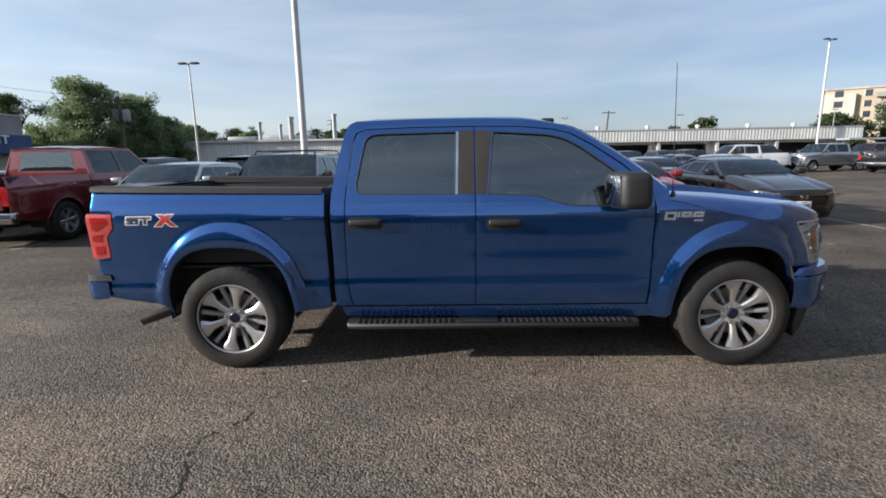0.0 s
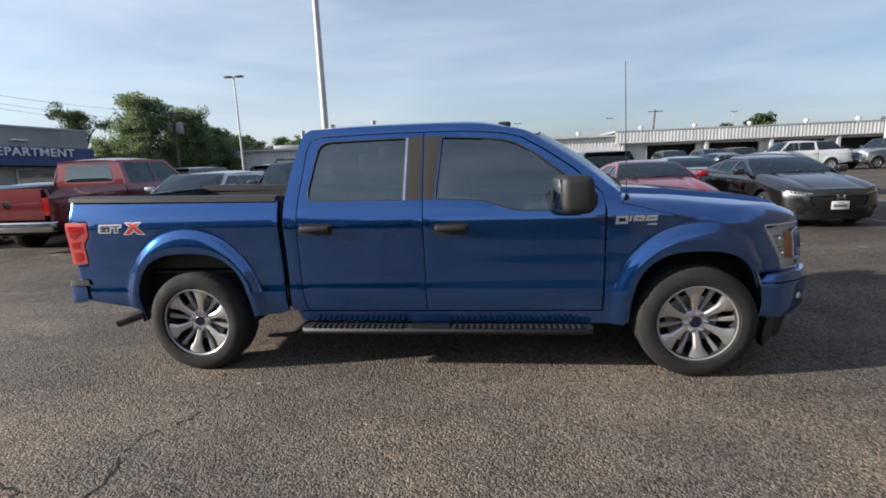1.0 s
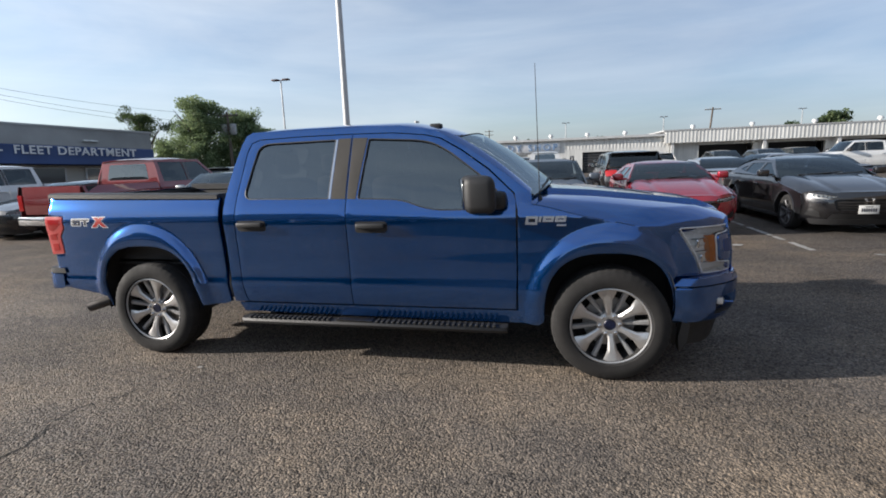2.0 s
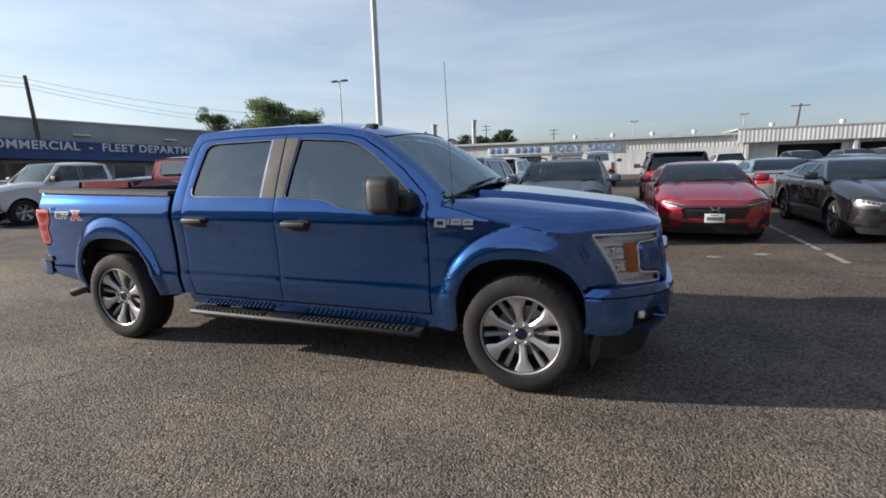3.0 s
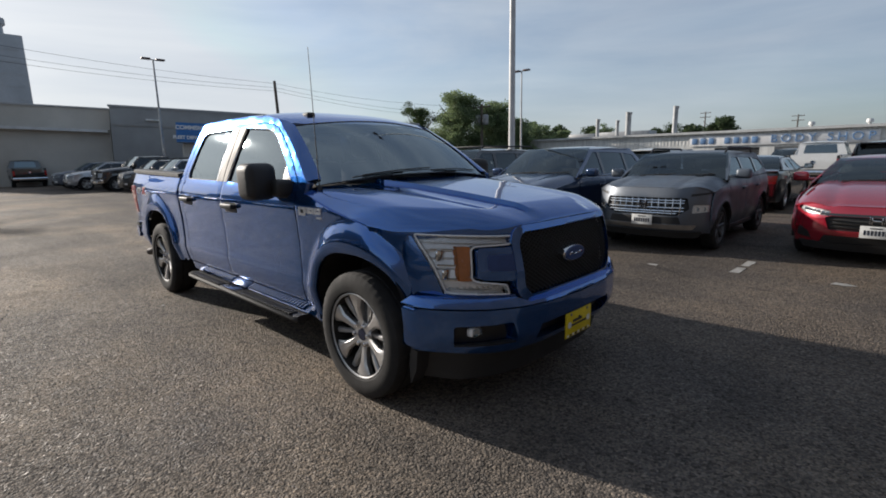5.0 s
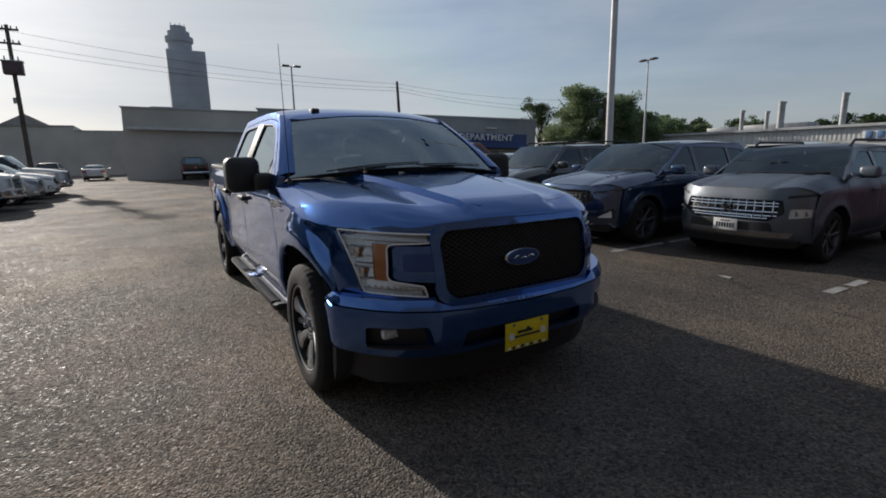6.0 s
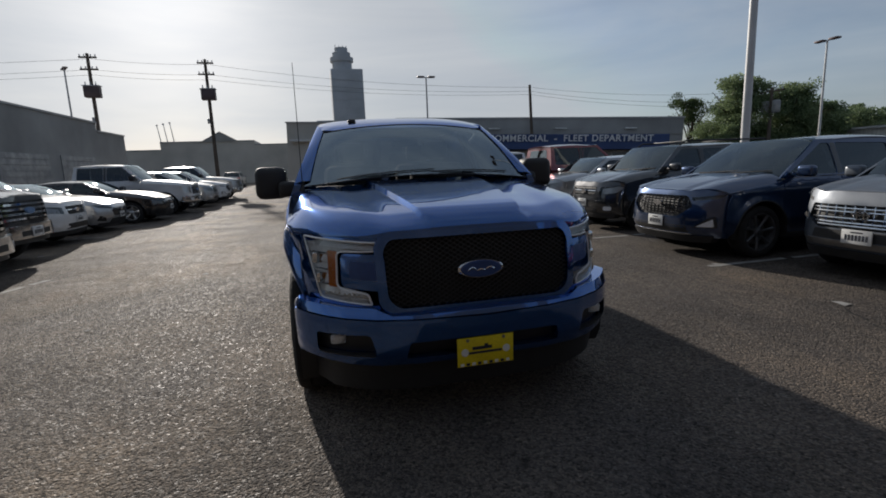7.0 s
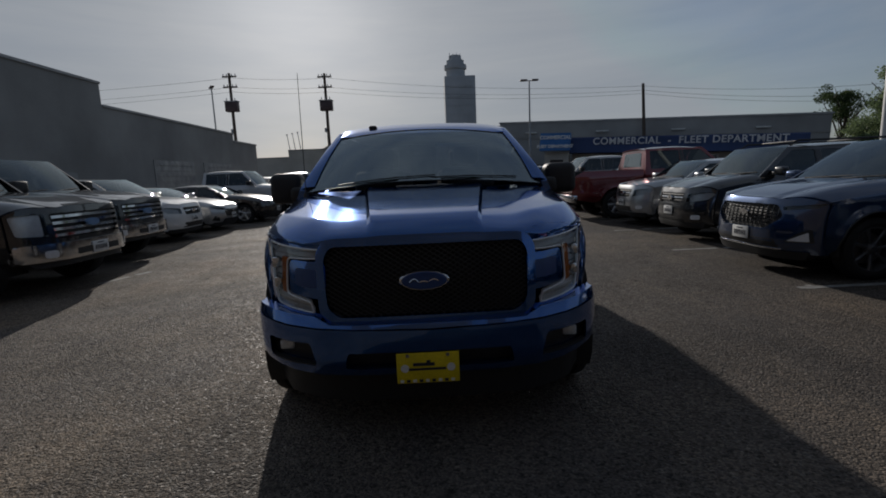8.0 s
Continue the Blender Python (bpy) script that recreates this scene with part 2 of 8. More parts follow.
def leaf_material(name, dark, light):
    m, nt, b = shader(name, dark, 0.6, 0, 0, 0.25)
    geo, big = nt.nodes.new("ShaderNodeNewGeometry"), noise_node(nt, 0.25, 3)
    c = ramp(nt, geo.outputs["Random Per Island"], [(0.0, dark), (1.0, light)])
    c2 = ramp(nt, big.outputs["Fac"], [(0.3, (0.7, 0.75, 0.7)), (0.7, (1.15, 1.1, 1.0))])
    nt.links.new(mixed(nt, 1.0, c.outputs["Color"], c2.outputs["Color"], "MULTIPLY"), b.inputs["Base Color"])
    through_leaf, both, out = nt.nodes.new("ShaderNodeBsdfTranslucent"), nt.nodes.new("ShaderNodeMixShader"), nt.nodes["Material Output"]
    nt.links.new(b.inputs["Base Color"].links[0].from_socket, through_leaf.inputs["Color"])
    both.inputs["Fac"].default_value = 0.45
    nt.links.new(b.outputs["BSDF"], both.inputs[1])
    nt.links.new(through_leaf.outputs["BSDF"], both.inputs[2])
    nt.links.new(both.outputs["Shader"], out.inputs["Surface"])
    return m


M_ASPHALT = asphalt_material()
M_STRIPE = worn("faded_white_paint", (0.33, 0.32, 0.30), 0.8, 0, 6, 0.45, 120, 0.3)
M_CRACK = worn("crack_filler", (0.012, 0.012, 0.012), 0.9)
M_BLUE = paint("blue_metallic_paint", (0.001, 0.082, 0.310), 0.86, 0.145, 0.0, 0.028)
M_GLASS = glass("tinted_window_glass", (0.11, 0.115, 0.12), 0.02, 2.5)
M_SHIELD = glass("windscreen_glass", (0.50, 0.54, 0.55), 0.02, 3.8)
M_LENS = glass("clear_lamp_lens", (0.97, 0.975, 0.98), 0.03, 1.5)
M_BLACK = worn("black_textured_plastic", (0.022, 0.022, 0.023), 0.55, 0, 2, 0.25, 300, 0.25)
M_PILLAR = worn("satin_black_pillar_film", (0.036, 0.031, 0.025), 0.58, 0, 2, 0.2, 80, 0.0, 0.0)
M_CAP = worn("navy_centre_cap", (0.006, 0.010, 0.035), 0.4)
M_GLOSS = worn("gloss_black_trim", (0.02, 0.018, 0.016), 0.18, 0, 2, 0.2, 80, 0.0, 0.8)
M_CABIN = worn("black_cabin_trim", (0.025, 0.025, 0.027), 0.9, 0, 3, 0.3, 200, 0.2)
M_PANE = glass("parked_car_side_glass", (0.10, 0.11, 0.12), 0.02, 1.75)
M_SCREEN = glass("car_windscreen_glass", (0.22, 0.27, 0.30), 0.015, 2.0)
M_DARK = worn("dark_interior_cloth", (0.06, 0.06, 0.062), 0.9, 0, 3, 0.3, 200, 0.3)
M_WELL = worn("dusty_wheel_well_liner", (0.018, 0.017, 0.016), 0.95, 0, 4, 0.4, 120, 0.3)
M_RUBBER = worn("dusty_tyre_rubber", (0.019, 0.018, 0.0175), 0.85, 0, 5, 0.35, 140, 0.3)
M_ALLOY = worn("machined_alloy", (0.66, 0.65, 0.64), 0.34, 0.85, 8, 0.12, 220, 0.05)
# alloy darkened so that wheels look to be in shade
M_ALLOY_DARK = worn("darkened_alloy", (0.13, 0.13, 0.135), 0.38, 0.5, 8, 0.2, 200, 0.05)
M_PIPE = worn("sooty_steel_pipe", (0.07, 0.06, 0.055), 0.7, 0.3, 6, 0.3, 150, 0.1)
# dark finish of the added wall, kept low so little light comes back
M_UNSEEN_WALL = worn("unseen_wall_brown", (0.075, 0.060, 0.052), 0.9, 0, 0.4, 0.3, 14, 0.3)
M_ALLOY_MID = worn("satin_grey_alloy", (0.42, 0.42, 0.42), 0.34, 0.5, 8, 0.15, 200, 0.05)
M_CHROME = worn("bright_chrome", (0.72, 0.73, 0.75), 0.08, 1.0, 5, 0.05, 100, 0.0)
M_SATIN = worn("satin_silver_badge", (0.78, 0.78, 0.78), 0.3, 0.25, 5, 0.05, 100, 0.0)
M_STEEL = worn("brushed_steel", (0.42, 0.41, 0.40), 0.38, 0.9, 6, 0.25, 150, 0.1)
M_RED_LENS = worn("red_lamp_lens", (0.42, 0.012, 0.012), 0.12, 0, 8, 0.2, 60, 0.0, 0.8)
M_PINK_LENS = worn("pale_red_lamp_lens", (0.60, 0.085, 0.08), 0.15, 0, 8, 0.1, 60, 0.0, 0.8)
M_AMBER = worn("amber_lamp_lens", (0.55, 0.16, 0.02), 0.2, 0, 8, 0.2, 60, 0.0, 0.8)
M_REFLECTOR = worn("lamp_reflector", (0.93, 0.93, 0.93), 0.18, 0.2, 20, 0.10, 90, 0.08)
M_YELLOW = worn("yellow_dealer_plate", (0.72, 0.56, 0.01), 0.4, 0, 8, 0.12, 90, 0.05)
M_WHITE = worn("white_plate_enamel", (0.72, 0.72, 0.70), 0.4, 0, 8, 0.12, 90, 0.05)
M_INK = worn("dark_ink", (0.02, 0.025, 0.04), 0.5)
M_RED_INK = worn("red_decal", (0.50, 0.03, 0.02), 0.4)
# mirror colour lowered to dull what it reflects
M_MIRROR = shader("dulled_mirror_glass", (0.42, 0.43, 0.44), 0.05, 1.0)[0]
M_SIDING = siding_material("white_ribbed_siding", (0.76, 0.755, 0.72))
M_CONCRETE = worn("painted_concrete_wall", (0.34, 0.33, 0.31), 0.85, 0, 0.5, 0.25, 30, 0.2)
M_TAN_WALL = worn("tan_stucco", (0.52, 0.42, 0.30), 0.9, 0, 0.3, 0.18, 20, 0.2)
M_PALE_WALL = worn("pale_stucco", (0.56, 0.53, 0.47), 0.9, 0, 0.3, 0.18, 20, 0.2)
M_GREY_WALL = worn("grey_stucco_wall", (0.36, 0.36, 0.35), 0.9, 0, 0.25, 0.25, 25, 0.2)
M_SIGN_BLUE = worn("dark_blue_fascia", (0.020, 0.050, 0.16), 0.5, 0, 0.6, 0.25, 30, 0.1)
M_SIGN_SKY = worn("bright_blue_sign_panel", (0.03, 0.16, 0.42), 0.4, 0, 0.6, 0.2, 30, 0.05)
M_LETTER = worn("white_sign_letters", (0.78, 0.78, 0.78), 0.5, 0, 1.0, 0.15, 30, 0.05)
M_LETTER_BLUE = worn("blue_sign_letters", (0.15, 0.27, 0.47), 0.5, 0, 1.0, 0.15, 30, 0.05)
# near black, for the shade inside open workshop bays
M_BAY_SHADE = worn("painted_bay_shade", (0.03, 0.032, 0.035), 0.7, 0, 0.5, 0.3, 20, 0.1)
M_ROLLER = worn("grey_roller_door", (0.44, 0.44, 0.43), 0.6, 0, 0.6, 0.2, 20, 0.1)
M_ROOF = worn("grey_roof_sheet", (0.42, 0.42, 0.42), 0.6, 0, 0.4, 0.25, 12, 0.1)
M_POLE = worn("white_painted_steel", (0.62, 0.62, 0.61), 0.5, 0.1, 1.2, 0.2, 60, 0.05)
M_LAMP_HEAD = worn("dark_bronze_metal", (0.10, 0.07, 0.07), 0.5, 0.4, 2, 0.2, 60, 0.05)
M_WOOD = worn("weathered_pole_timber", (0.12, 0.095, 0.075), 0.9, 0, 1.5, 0.35, 25, 0.4)
M_GALV = worn("galvanised_steel", (0.40, 0.41, 0.42), 0.5, 0.6, 2, 0.25, 40, 0.1)
M_CABLE = worn("black_cable", (0.02, 0.02, 0.02), 0.6)
M_BARK = worn("tree_bark", (0.09, 0.07, 0.05), 0.95, 0, 2, 0.4, 20, 0.5)
M_LEAF = leaf_material("broad_leaves", (0.13, 0.18, 0.10), (0.29, 0.36, 0.19))
M_LEAF_PINE = leaf_material("pine_needles", (0.035, 0.060, 0.022), (0.10, 0.14, 0.055))
M_LEAF_FAR = leaf_material("far_foliage", (0.050, 0.080, 0.040), (0.12, 0.16, 0.08))
M_WINDOW = shader("dark_building_glass", (0.03, 0.04, 0.05), 0.08, 0.0, 0.5)[0]
# tower colour lifted towards pale blue to paint in distance haze
M_TOWER_HAZED = worn("haze_paled_concrete", (0.50, 0.53, 0.56), 0.9, 0, 0.1, 0.15, 3, 0.05)
M_FIXTURE = worn("pale_light_fixture", (0.75, 0.75, 0.72), 0.5)
PAINTS = {
    "black": paint("black_car_paint", (0.008, 0.008, 0.010), 0.3, 0.3, 0.05),
    "red": paint("red_car_paint", (0.33, 0.010, 0.026), 0.40, 0.26, 0.02),
    "dark_red": paint("dark_red_car_paint", (0.17, 0.012, 0.016), 0.5, 0.3, 0.06),
    "grey": paint("dark_grey_car_paint", (0.055, 0.074, 0.102), 0.45, 0.5, 0.02, 0.60),
    "edge_blue": paint("dark_blue_car_paint", (0.012, 0.036, 0.10), 0.6, 0.28, 0.02),
    "charcoal": paint("charcoal_car_paint", (0.022, 0.023, 0.026), 0.5, 0.32, 0.08),
    "silver": paint("silver_car_paint", (0.42, 0.43, 0.44), 0.7, 0.32, 0.04),
    "white": paint("white_car_paint", (0.68, 0.68, 0.67), 0.0, 0.4, 0.04),
}


# ---- mesh helpers ----
def finish(bm, name, material, angle=38.0):
    me = bpy.data.meshes.new(name)
    bm.to_mesh(me)
    bm.free()
    for m in material if isinstance(material, (list, tuple)) else [material]:
        me.materials.append(m)
    me.polygons.foreach_set("use_smooth", [True] * len(me.polygons))
    me.set_sharp_from_angle(angle=radians(angle))
    return me


def part(name, bm, material, parent=None, label="", angle=38.0):
    """One mesh object from a bmesh or a ready mesh, under a thing or a part."""
    me = bm if isinstance(bm, bpy.types.Mesh) else finish(bm, name, material, angle)
    ob = new(name, me)
    ob.parent = parent
    if label:
        ob["label"] = label
    if me.materials and me.materials[0] in (M_GLASS, M_SHIELD, M_SCREEN, M_PANE, M_LENS):
        ob.visible_shadow = False
    return ob


def thing(name, m, label, category, group="", kind=""):
    ob = new(name)
    ob.empty_display_size = 0.2
    ob.matrix_basis = m
    return tagged(ob, label, category, group, kind)


def structure(name, bm, material, label, category, angle=38.0):
    return tagged(part(name, bm, material, None, label, angle), label, category, "", "structure")


def box(bm, x0, x1, y0, y1, z0, z1, bevel=0.0, seg=2, m=None):
    r = bmesh.ops.create_cube(bm, size=1.0)
    vs = r["verts"]
    for v in vs:
        v.co = Vector(((x0 + x1) / 2 + v.co.x * (x1 - x0), (y0 + y1) / 2 + v.co.y * (y1 - y0), (z0 + z1) / 2 + v.co.z * (z1 - z0)))
    if bevel:
        es = list({e for v in vs for e in v.link_edges})
        r = bmesh.ops.bevel(bm, geom=es, offset=bevel, segments=seg, profile=0.5, affect="EDGES")
        vs = list({v for f in r["faces"] for v in f.verts} | {v for v in vs if v.is_valid})
    if m is not None:
        bmesh.ops.transform(bm, matrix=m, verts=vs)
    return vs


def boxes(*rows, bevel=0.0):
    bm = bmesh.new()
    for r in rows:
        box(bm, *r, bevel=bevel)
    return bm


def tube(bm, points, radius, n=8, cap=True):
    """A round bar along a polyline; radius is a number or one for each point."""
    pts = [Vector(p) for p in points]
    rs = radius if isinstance(radius, (list, tuple)) else [radius] * len(pts)
    rings, side = [], None
    for i, p in enumerate(pts):
        d = (pts[min(i + 1, len(pts) - 1)] - pts[max(i - 1, 0)]).normalized()
        side = (side - d * side.dot(d)).normalized() if side else d.orthogonal().normalized()
        up = d.cross(side)
        rings.append([bm.verts.new(p + (side * math.cos(a) + up * math.sin(a)) * rs[i]) for a in (2 * math.pi * k / n for k in range(n))])
    for a, b in zip(rings, rings[1:]):
        for k in range(n):
            bm.faces.new((a[k], a[(k + 1) % n], b[(k + 1) % n], b[k]))
    if cap:
        bm.faces.new(rings[0][::-1])
        bm.faces.new(rings[-1])
    return bm


def lathe(bm, profile, n=40, closed=False):
    """Turns (radius, y) points round the y axis."""
    rings = [[bm.verts.new((r * math.cos(a), y, r * math.sin(a))) for a in (2 * math.pi * k / n for k in range(n))] for r, y in profile]
    pairs = list(zip(rings, rings[1:])) + ([(rings[-1], rings[0])] if closed else [])
    for a, b in pairs:
        for k in range(n):
            bm.faces.new((a[k], a[(k + 1) % n], b[(k + 1) % n], b[k]))
    return bm


def prism(bm, outline, place, depth):
    """A flat outline (u, v) laid by place(u, v, w) and given depth along w."""
    lo = [bm.verts.new(place(u, v, 0.0)) for u, v in outline]
    hi = [bm.verts.new(place(u, v, depth)) for u, v in outline]
    bm.faces.new(lo[::-1])
    bm.faces.new(hi)
    for k in range(len(lo)):
        j = (k + 1) % len(lo)
        bm.faces.new((lo[k], lo[j], hi[j], hi[k]))
    bmesh.ops.recalc_face_normals(bm, faces=bm.faces)
    return bm


def dense(loop, step):
    out = []
    for k, a in enumerate(loop):
        b = loop[(k + 1) % len(loop)]
        n = max(1, int(math.ceil(math.hypot(b[0] - a[0], b[1] - a[1]) / step)))
        out += [(a[0] + (b[0] - a[0]) * i / n, a[1] + (b[1] - a[1]) * i / n) for i in range(n)]
    return out


def within(px, py, loops):
    inside = np.zeros(px.shape, bool)
    for loop in loops:
        a = np.array(loop)
        b = np.roll(a, -1, 0)
        for (x0, y0), (x1, y1) in zip(a, b):
            if y0 != y1:
                inside ^= ((y0 > py) != (y1 > py)) & (px < (x1 - x0) * (py - y0) / (y1 - y0) + x0)
    return inside


def rounded(loop, r, n=4):
    """The outline with each corner rounded; r is one radius or one for each corner."""
    out = []
    for k, p in enumerate(loop):
        q = r[k] if isinstance(r, (list, tuple)) else r
        a, b = Vector(loop[k - 1]), Vector(loop[(k + 1) % len(loop)])
        p = Vector(p)
        if q <= 0:
            out.append(tuple(p))
            continue
        u, v = (a - p), (b - p)
        q1, q2 = min(q, u.length * 0.48), min(q, v.length * 0.48)
        s, e = p + u.normalized() * q1, p + v.normalized() * q2
        for i in range(n + 1):
            t = i / n
            out.append(tuple(s * (1 - t) ** 2 + p * 2 * t * (1 - t) + e * t * t))
    return out


def panel(outline, place, inward, step=0.05, holes=(), rim=0.015, edge=0.002):
    """A curved sheet: an outline in (u, v) with holes, laid into space by place(u, v), its edges turned in by rim."""
    loops = [dense(outline, step)] + [dense(h, step) for h in holes]
    pts, edges = [], []
    for loop in loops:
        s = len(pts)
        pts += loop
        edges += [(s + k, s + (k + 1) % len(loop)) for k in range(len(loop))]
    rim_pts = np.array(pts)
    (u0, v0), (u1, v1) = rim_pts.min(0), rim_pts.max(0)
    gu, gv = np.meshgrid(np.arange(u0 + step / 2, u1, step), np.arange(v0 + step / 2, v1, step))
    gu, gv = gu.ravel(), gv.ravel()
    if len(gu):
        near = np.min((gu[:, None] - rim_pts[None, :, 0]) ** 2 + (gv[:, None] - rim_pts[None, :, 1]) ** 2, 1)
        keep = within(gu, gv, loops) & (near > (0.5 * step) ** 2)
        pts = pts + list(zip(gu[keep].tolist(), gv[keep].tolist()))
    vs, _, fs, *_ = geometry.delaunay_2d_cdt([Vector(p) for p in pts], edges, [], 0, 1e-6)
    flat = np.array([(v.x, v.y) for v in vs])
    cen = np.array([flat[list(f)].mean(0) for f in fs])
    ok = within(cen[:, 0], cen[:, 1], loops)
    bm = bmesh.new()
    made = [bm.verts.new(place(u, v)) for u, v in flat.tolist()]
    for f, good in zip(fs, ok):
        if good:
            bm.faces.new([made[i] for i in f])
    for v in [v for v in made if not v.link_faces]:
        bm.verts.remove(v)
    bm.normal_update()
    inward = Vector(inward)
    if sum(f.normal.dot(inward) * f.calc_area() for f in bm.faces) > 0:
        bmesh.ops.reverse_faces(bm, faces=bm.faces)
    if rim:
        border = [e for e in bm.edges if len(e.link_faces) == 1]
        for v in {v for e in border for v in e.verts}:
            v.co += inward * edge
        r = bmesh.ops.extrude_edge_only(bm, edges=border)
        bmesh.ops.translate(bm, verts=[g for g in r["geom"] if isinstance(g, bmesh.types.BMVert)], vec=inward * rim)
    return bm


def curve_at(x, table):
    """Straight-line interpolation in a table of (x, value)."""
    return float(np.interp(x, [a for a, _ in table], [b for _, b in table]))


def smooth(t):
    t = min(1.0, max(0.0, t))
    return t * t * (3 - 2 * t)


def arc(cx, cz, rx, rz, a0, a1, n=14):
    return [(cx + rx * math.cos(radians(a0 + (a1 - a0) * k / n)), cz + rz * math.sin(radians(a0 + (a1 - a0) * k / n))) for k in range(n + 1)]


def lettering(text, size, depth=0.02, spacing=1.05, bold=0.0):
    """A mesh of letters in the built-in font, upright in the xz plane, centred, facing -y."""
    cu = bpy.data.curves.new("letters", "FONT")
    cu.body, cu.size, cu.extrude, cu.align_x, cu.align_y, cu.space_character, cu.offset = text, size, depth / 2, "CENTER", "CENTER", spacing, bold
    ob = bpy.data.objects.new("letters", cu)
    scene.collection.objects.link(ob)
    me = bpy.data.meshes.new_from_object(ob.evaluated_get(bpy.context.evaluated_depsgraph_get()))
    bpy.data.objects.remove(ob)
    me.transform(Matrix.Rotation(radians(90), 4, "X"))
    return me


def clip_x(loop, x0, x1):
    """The part of an outline between two upright lines."""
    for side, lim in ((1, x0), (-1, x1)):
        out = []
        for k, b in enumerate(loop):
            a = loop[k - 1]
            ia, ib = side * (a[0] - lim) >= 0, side * (b[0] - lim) >= 0
            if ia != ib:
                t = (lim - a[0]) / (b[0] - a[0])
                out.append((lim, a[1] + (b[1] - a[1]) * t))
            if ib:
                out.append(b)
        loop = out
    return loop


# ---- ground ----
def ground_sheet():
    bm = bmesh.new()
    # finer near the truck, one sheet out to the horizon
    xs = [-2500, -600, -200, -80] + [-40 + 4 * i for i in range(21)] + [80, 200, 600, 2500]
    ys = [-2500, -600, -200, -60] + [-20 + 4 * i for i in range(21)] + [120, 300, 800, 2500]
    grid = [[bm.verts.new((x, y, 0.0)) for y in ys] for x in xs]
    for i in range(len(xs) - 1):
        for j in range(len(ys) - 1):
            bm.faces.new((grid[i][j], grid[i + 1][j], grid[i + 1][j + 1], grid[i][j + 1]))
    return bm


structure("ground", ground_sheet(), M_ASPHALT, "worn grey-brown asphalt of a car lot", "ground")


def stripe(x0, y0, x1, y1, width=0.10):
    """A thin painted line with ragged, worn edges and missing bits."""
    bm = bmesh.new()
    a, b = Vector((x0, y0, 0)), Vector((x1, y1, 0))
    d = (b - a).normalized()
    s = Vector((-d.y, d.x, 0))
    n = max(4, int((b - a).length / 0.12))
    last = None
    for k in range(n + 1):
        p = a.lerp(b, k / n)
        w = width / 2 * random.uniform(0.82, 1.08)
        row = (bm.verts.new(p + s * w + Vector((0, 0, 0.004))), bm.verts.new(p - s * w * random.uniform(0.9, 1.1) + Vector((0, 0, 0.004))))
        if last and random.random() > 0.08:
            bm.faces.new((last[0], last[1], row[1], row[0]))
        last = row
    bmesh.ops.delete(bm, geom=[v for v in bm.verts if not v.link_faces], context="VERTS")
    return tagged(part("parking_stripe", bm, M_STRIPE), "faded white parking line on asphalt", "marking", "parking lines", "structure")


for sx in (-8.1, -5.3, -2.5, 0.2, 2.87, 5.5, 8.4, 11.2):
    stripe(sx, 8.25, sx + 0.02, 9.1 if sx == 2.87 else 12.8)
for sx in (0.2, 2.9, 5.6, 8.4, 11.2):
    stripe(sx, 13.0, sx, 15.4)
stripe(-2.75, -0.35, -1.9, -0.62, 0.11)
for sx in (-5.4, -8.2, -11.0, -13.8):
    stripe(sx, -1.6, sx, -4.4)
for sx in (26.0, 28.8, 31.6):
    stripe(sx, 24.0, sx, 29.0, 0.14)


def crack(points, width=0.012):
    bm = bmesh.new()
    last = None
    line = []
    for a, b in zip(points, points[1:]):
        for k in range(8):
            t = k / 8
            line.append((a[0] + (b[0] - a[0]) * t + random.gauss(0, 0.012), a[1] + (b[1] - a[1]) * t + random.gauss(0, 0.012)))
    for k, (x, y) in enumerate(line):
        w = width * random.uniform(0.3, 1.0)
        row = (bm.verts.new((x - w, y, 0.003)), bm.verts.new((x + w, y + w * 0.5, 0.003)))
        if last and random.random() > 0.18:
            bm.faces.new((last[0], last[1], row[1], row[0]))
        last = row
    bmesh.ops.delete(bm, geom=[v for v in bm.verts if not v.link_faces], context="VERTS")
    return tagged(part("asphalt_crack", bm, M_CRACK), "thin dark crack in the asphalt", "crack", "asphalt cracks", "structure")


crack([(-1.30, 2.62), (-1.36, 2.45), (-1.46, 2.38), (-1.47, 2.16), (-1.36, 1.92), (-1.42, 1.6)], 0.010)
crack([(-2.35, 1.95), (-2.0, 1.9), (-1.75, 1.83), (-1.7, 1.7)], 0.012)
crack([(-6.5, 5.6), (-4.4, 5.75), (-2.9, 5.7), (-2.3, 5.8)], 0.02)
crack([(2.0, 8.0), (2.5, 7.7), (3.6, 7.5), (5.0, 7.45), (7.0, 7.2)], 0.014)


def chip(x, y, r):
    bm = bmesh.new()
    n = random.randint(5, 7)
    vs = [bm.verts.new((x + r * random.uniform(0.5, 1.2) * math.cos(a), y + r * random.uniform(0.4, 0.9) * math.sin(a), random.uniform(0.003, 0.01))) for a in (2 * math.pi * k / n for k in range(n))]
    top = bm.verts.new((x, y, 0.012))
    for k in range(n):
        bm.faces.new((vs[k], vs[(k + 1) % n], top))
    return bm


for cx, cy, cr in ((1.96, 8.08, 0.10), (0.15, 8.42, 0.09), (3.9, 8.35, 0.12), (6.2, 7.9, 0.09), (0.16, 1.29, 0.03), (-2.2, 1.84, 0.05), (-1.1, 3.05, 0.03), (4.6, 8.7, 0.13)):
    tagged(part("paint_chip", chip(cx, cy, cr), M_STRIPE), "flake of old white paint lying on asphalt", "debris", "paint flakes")


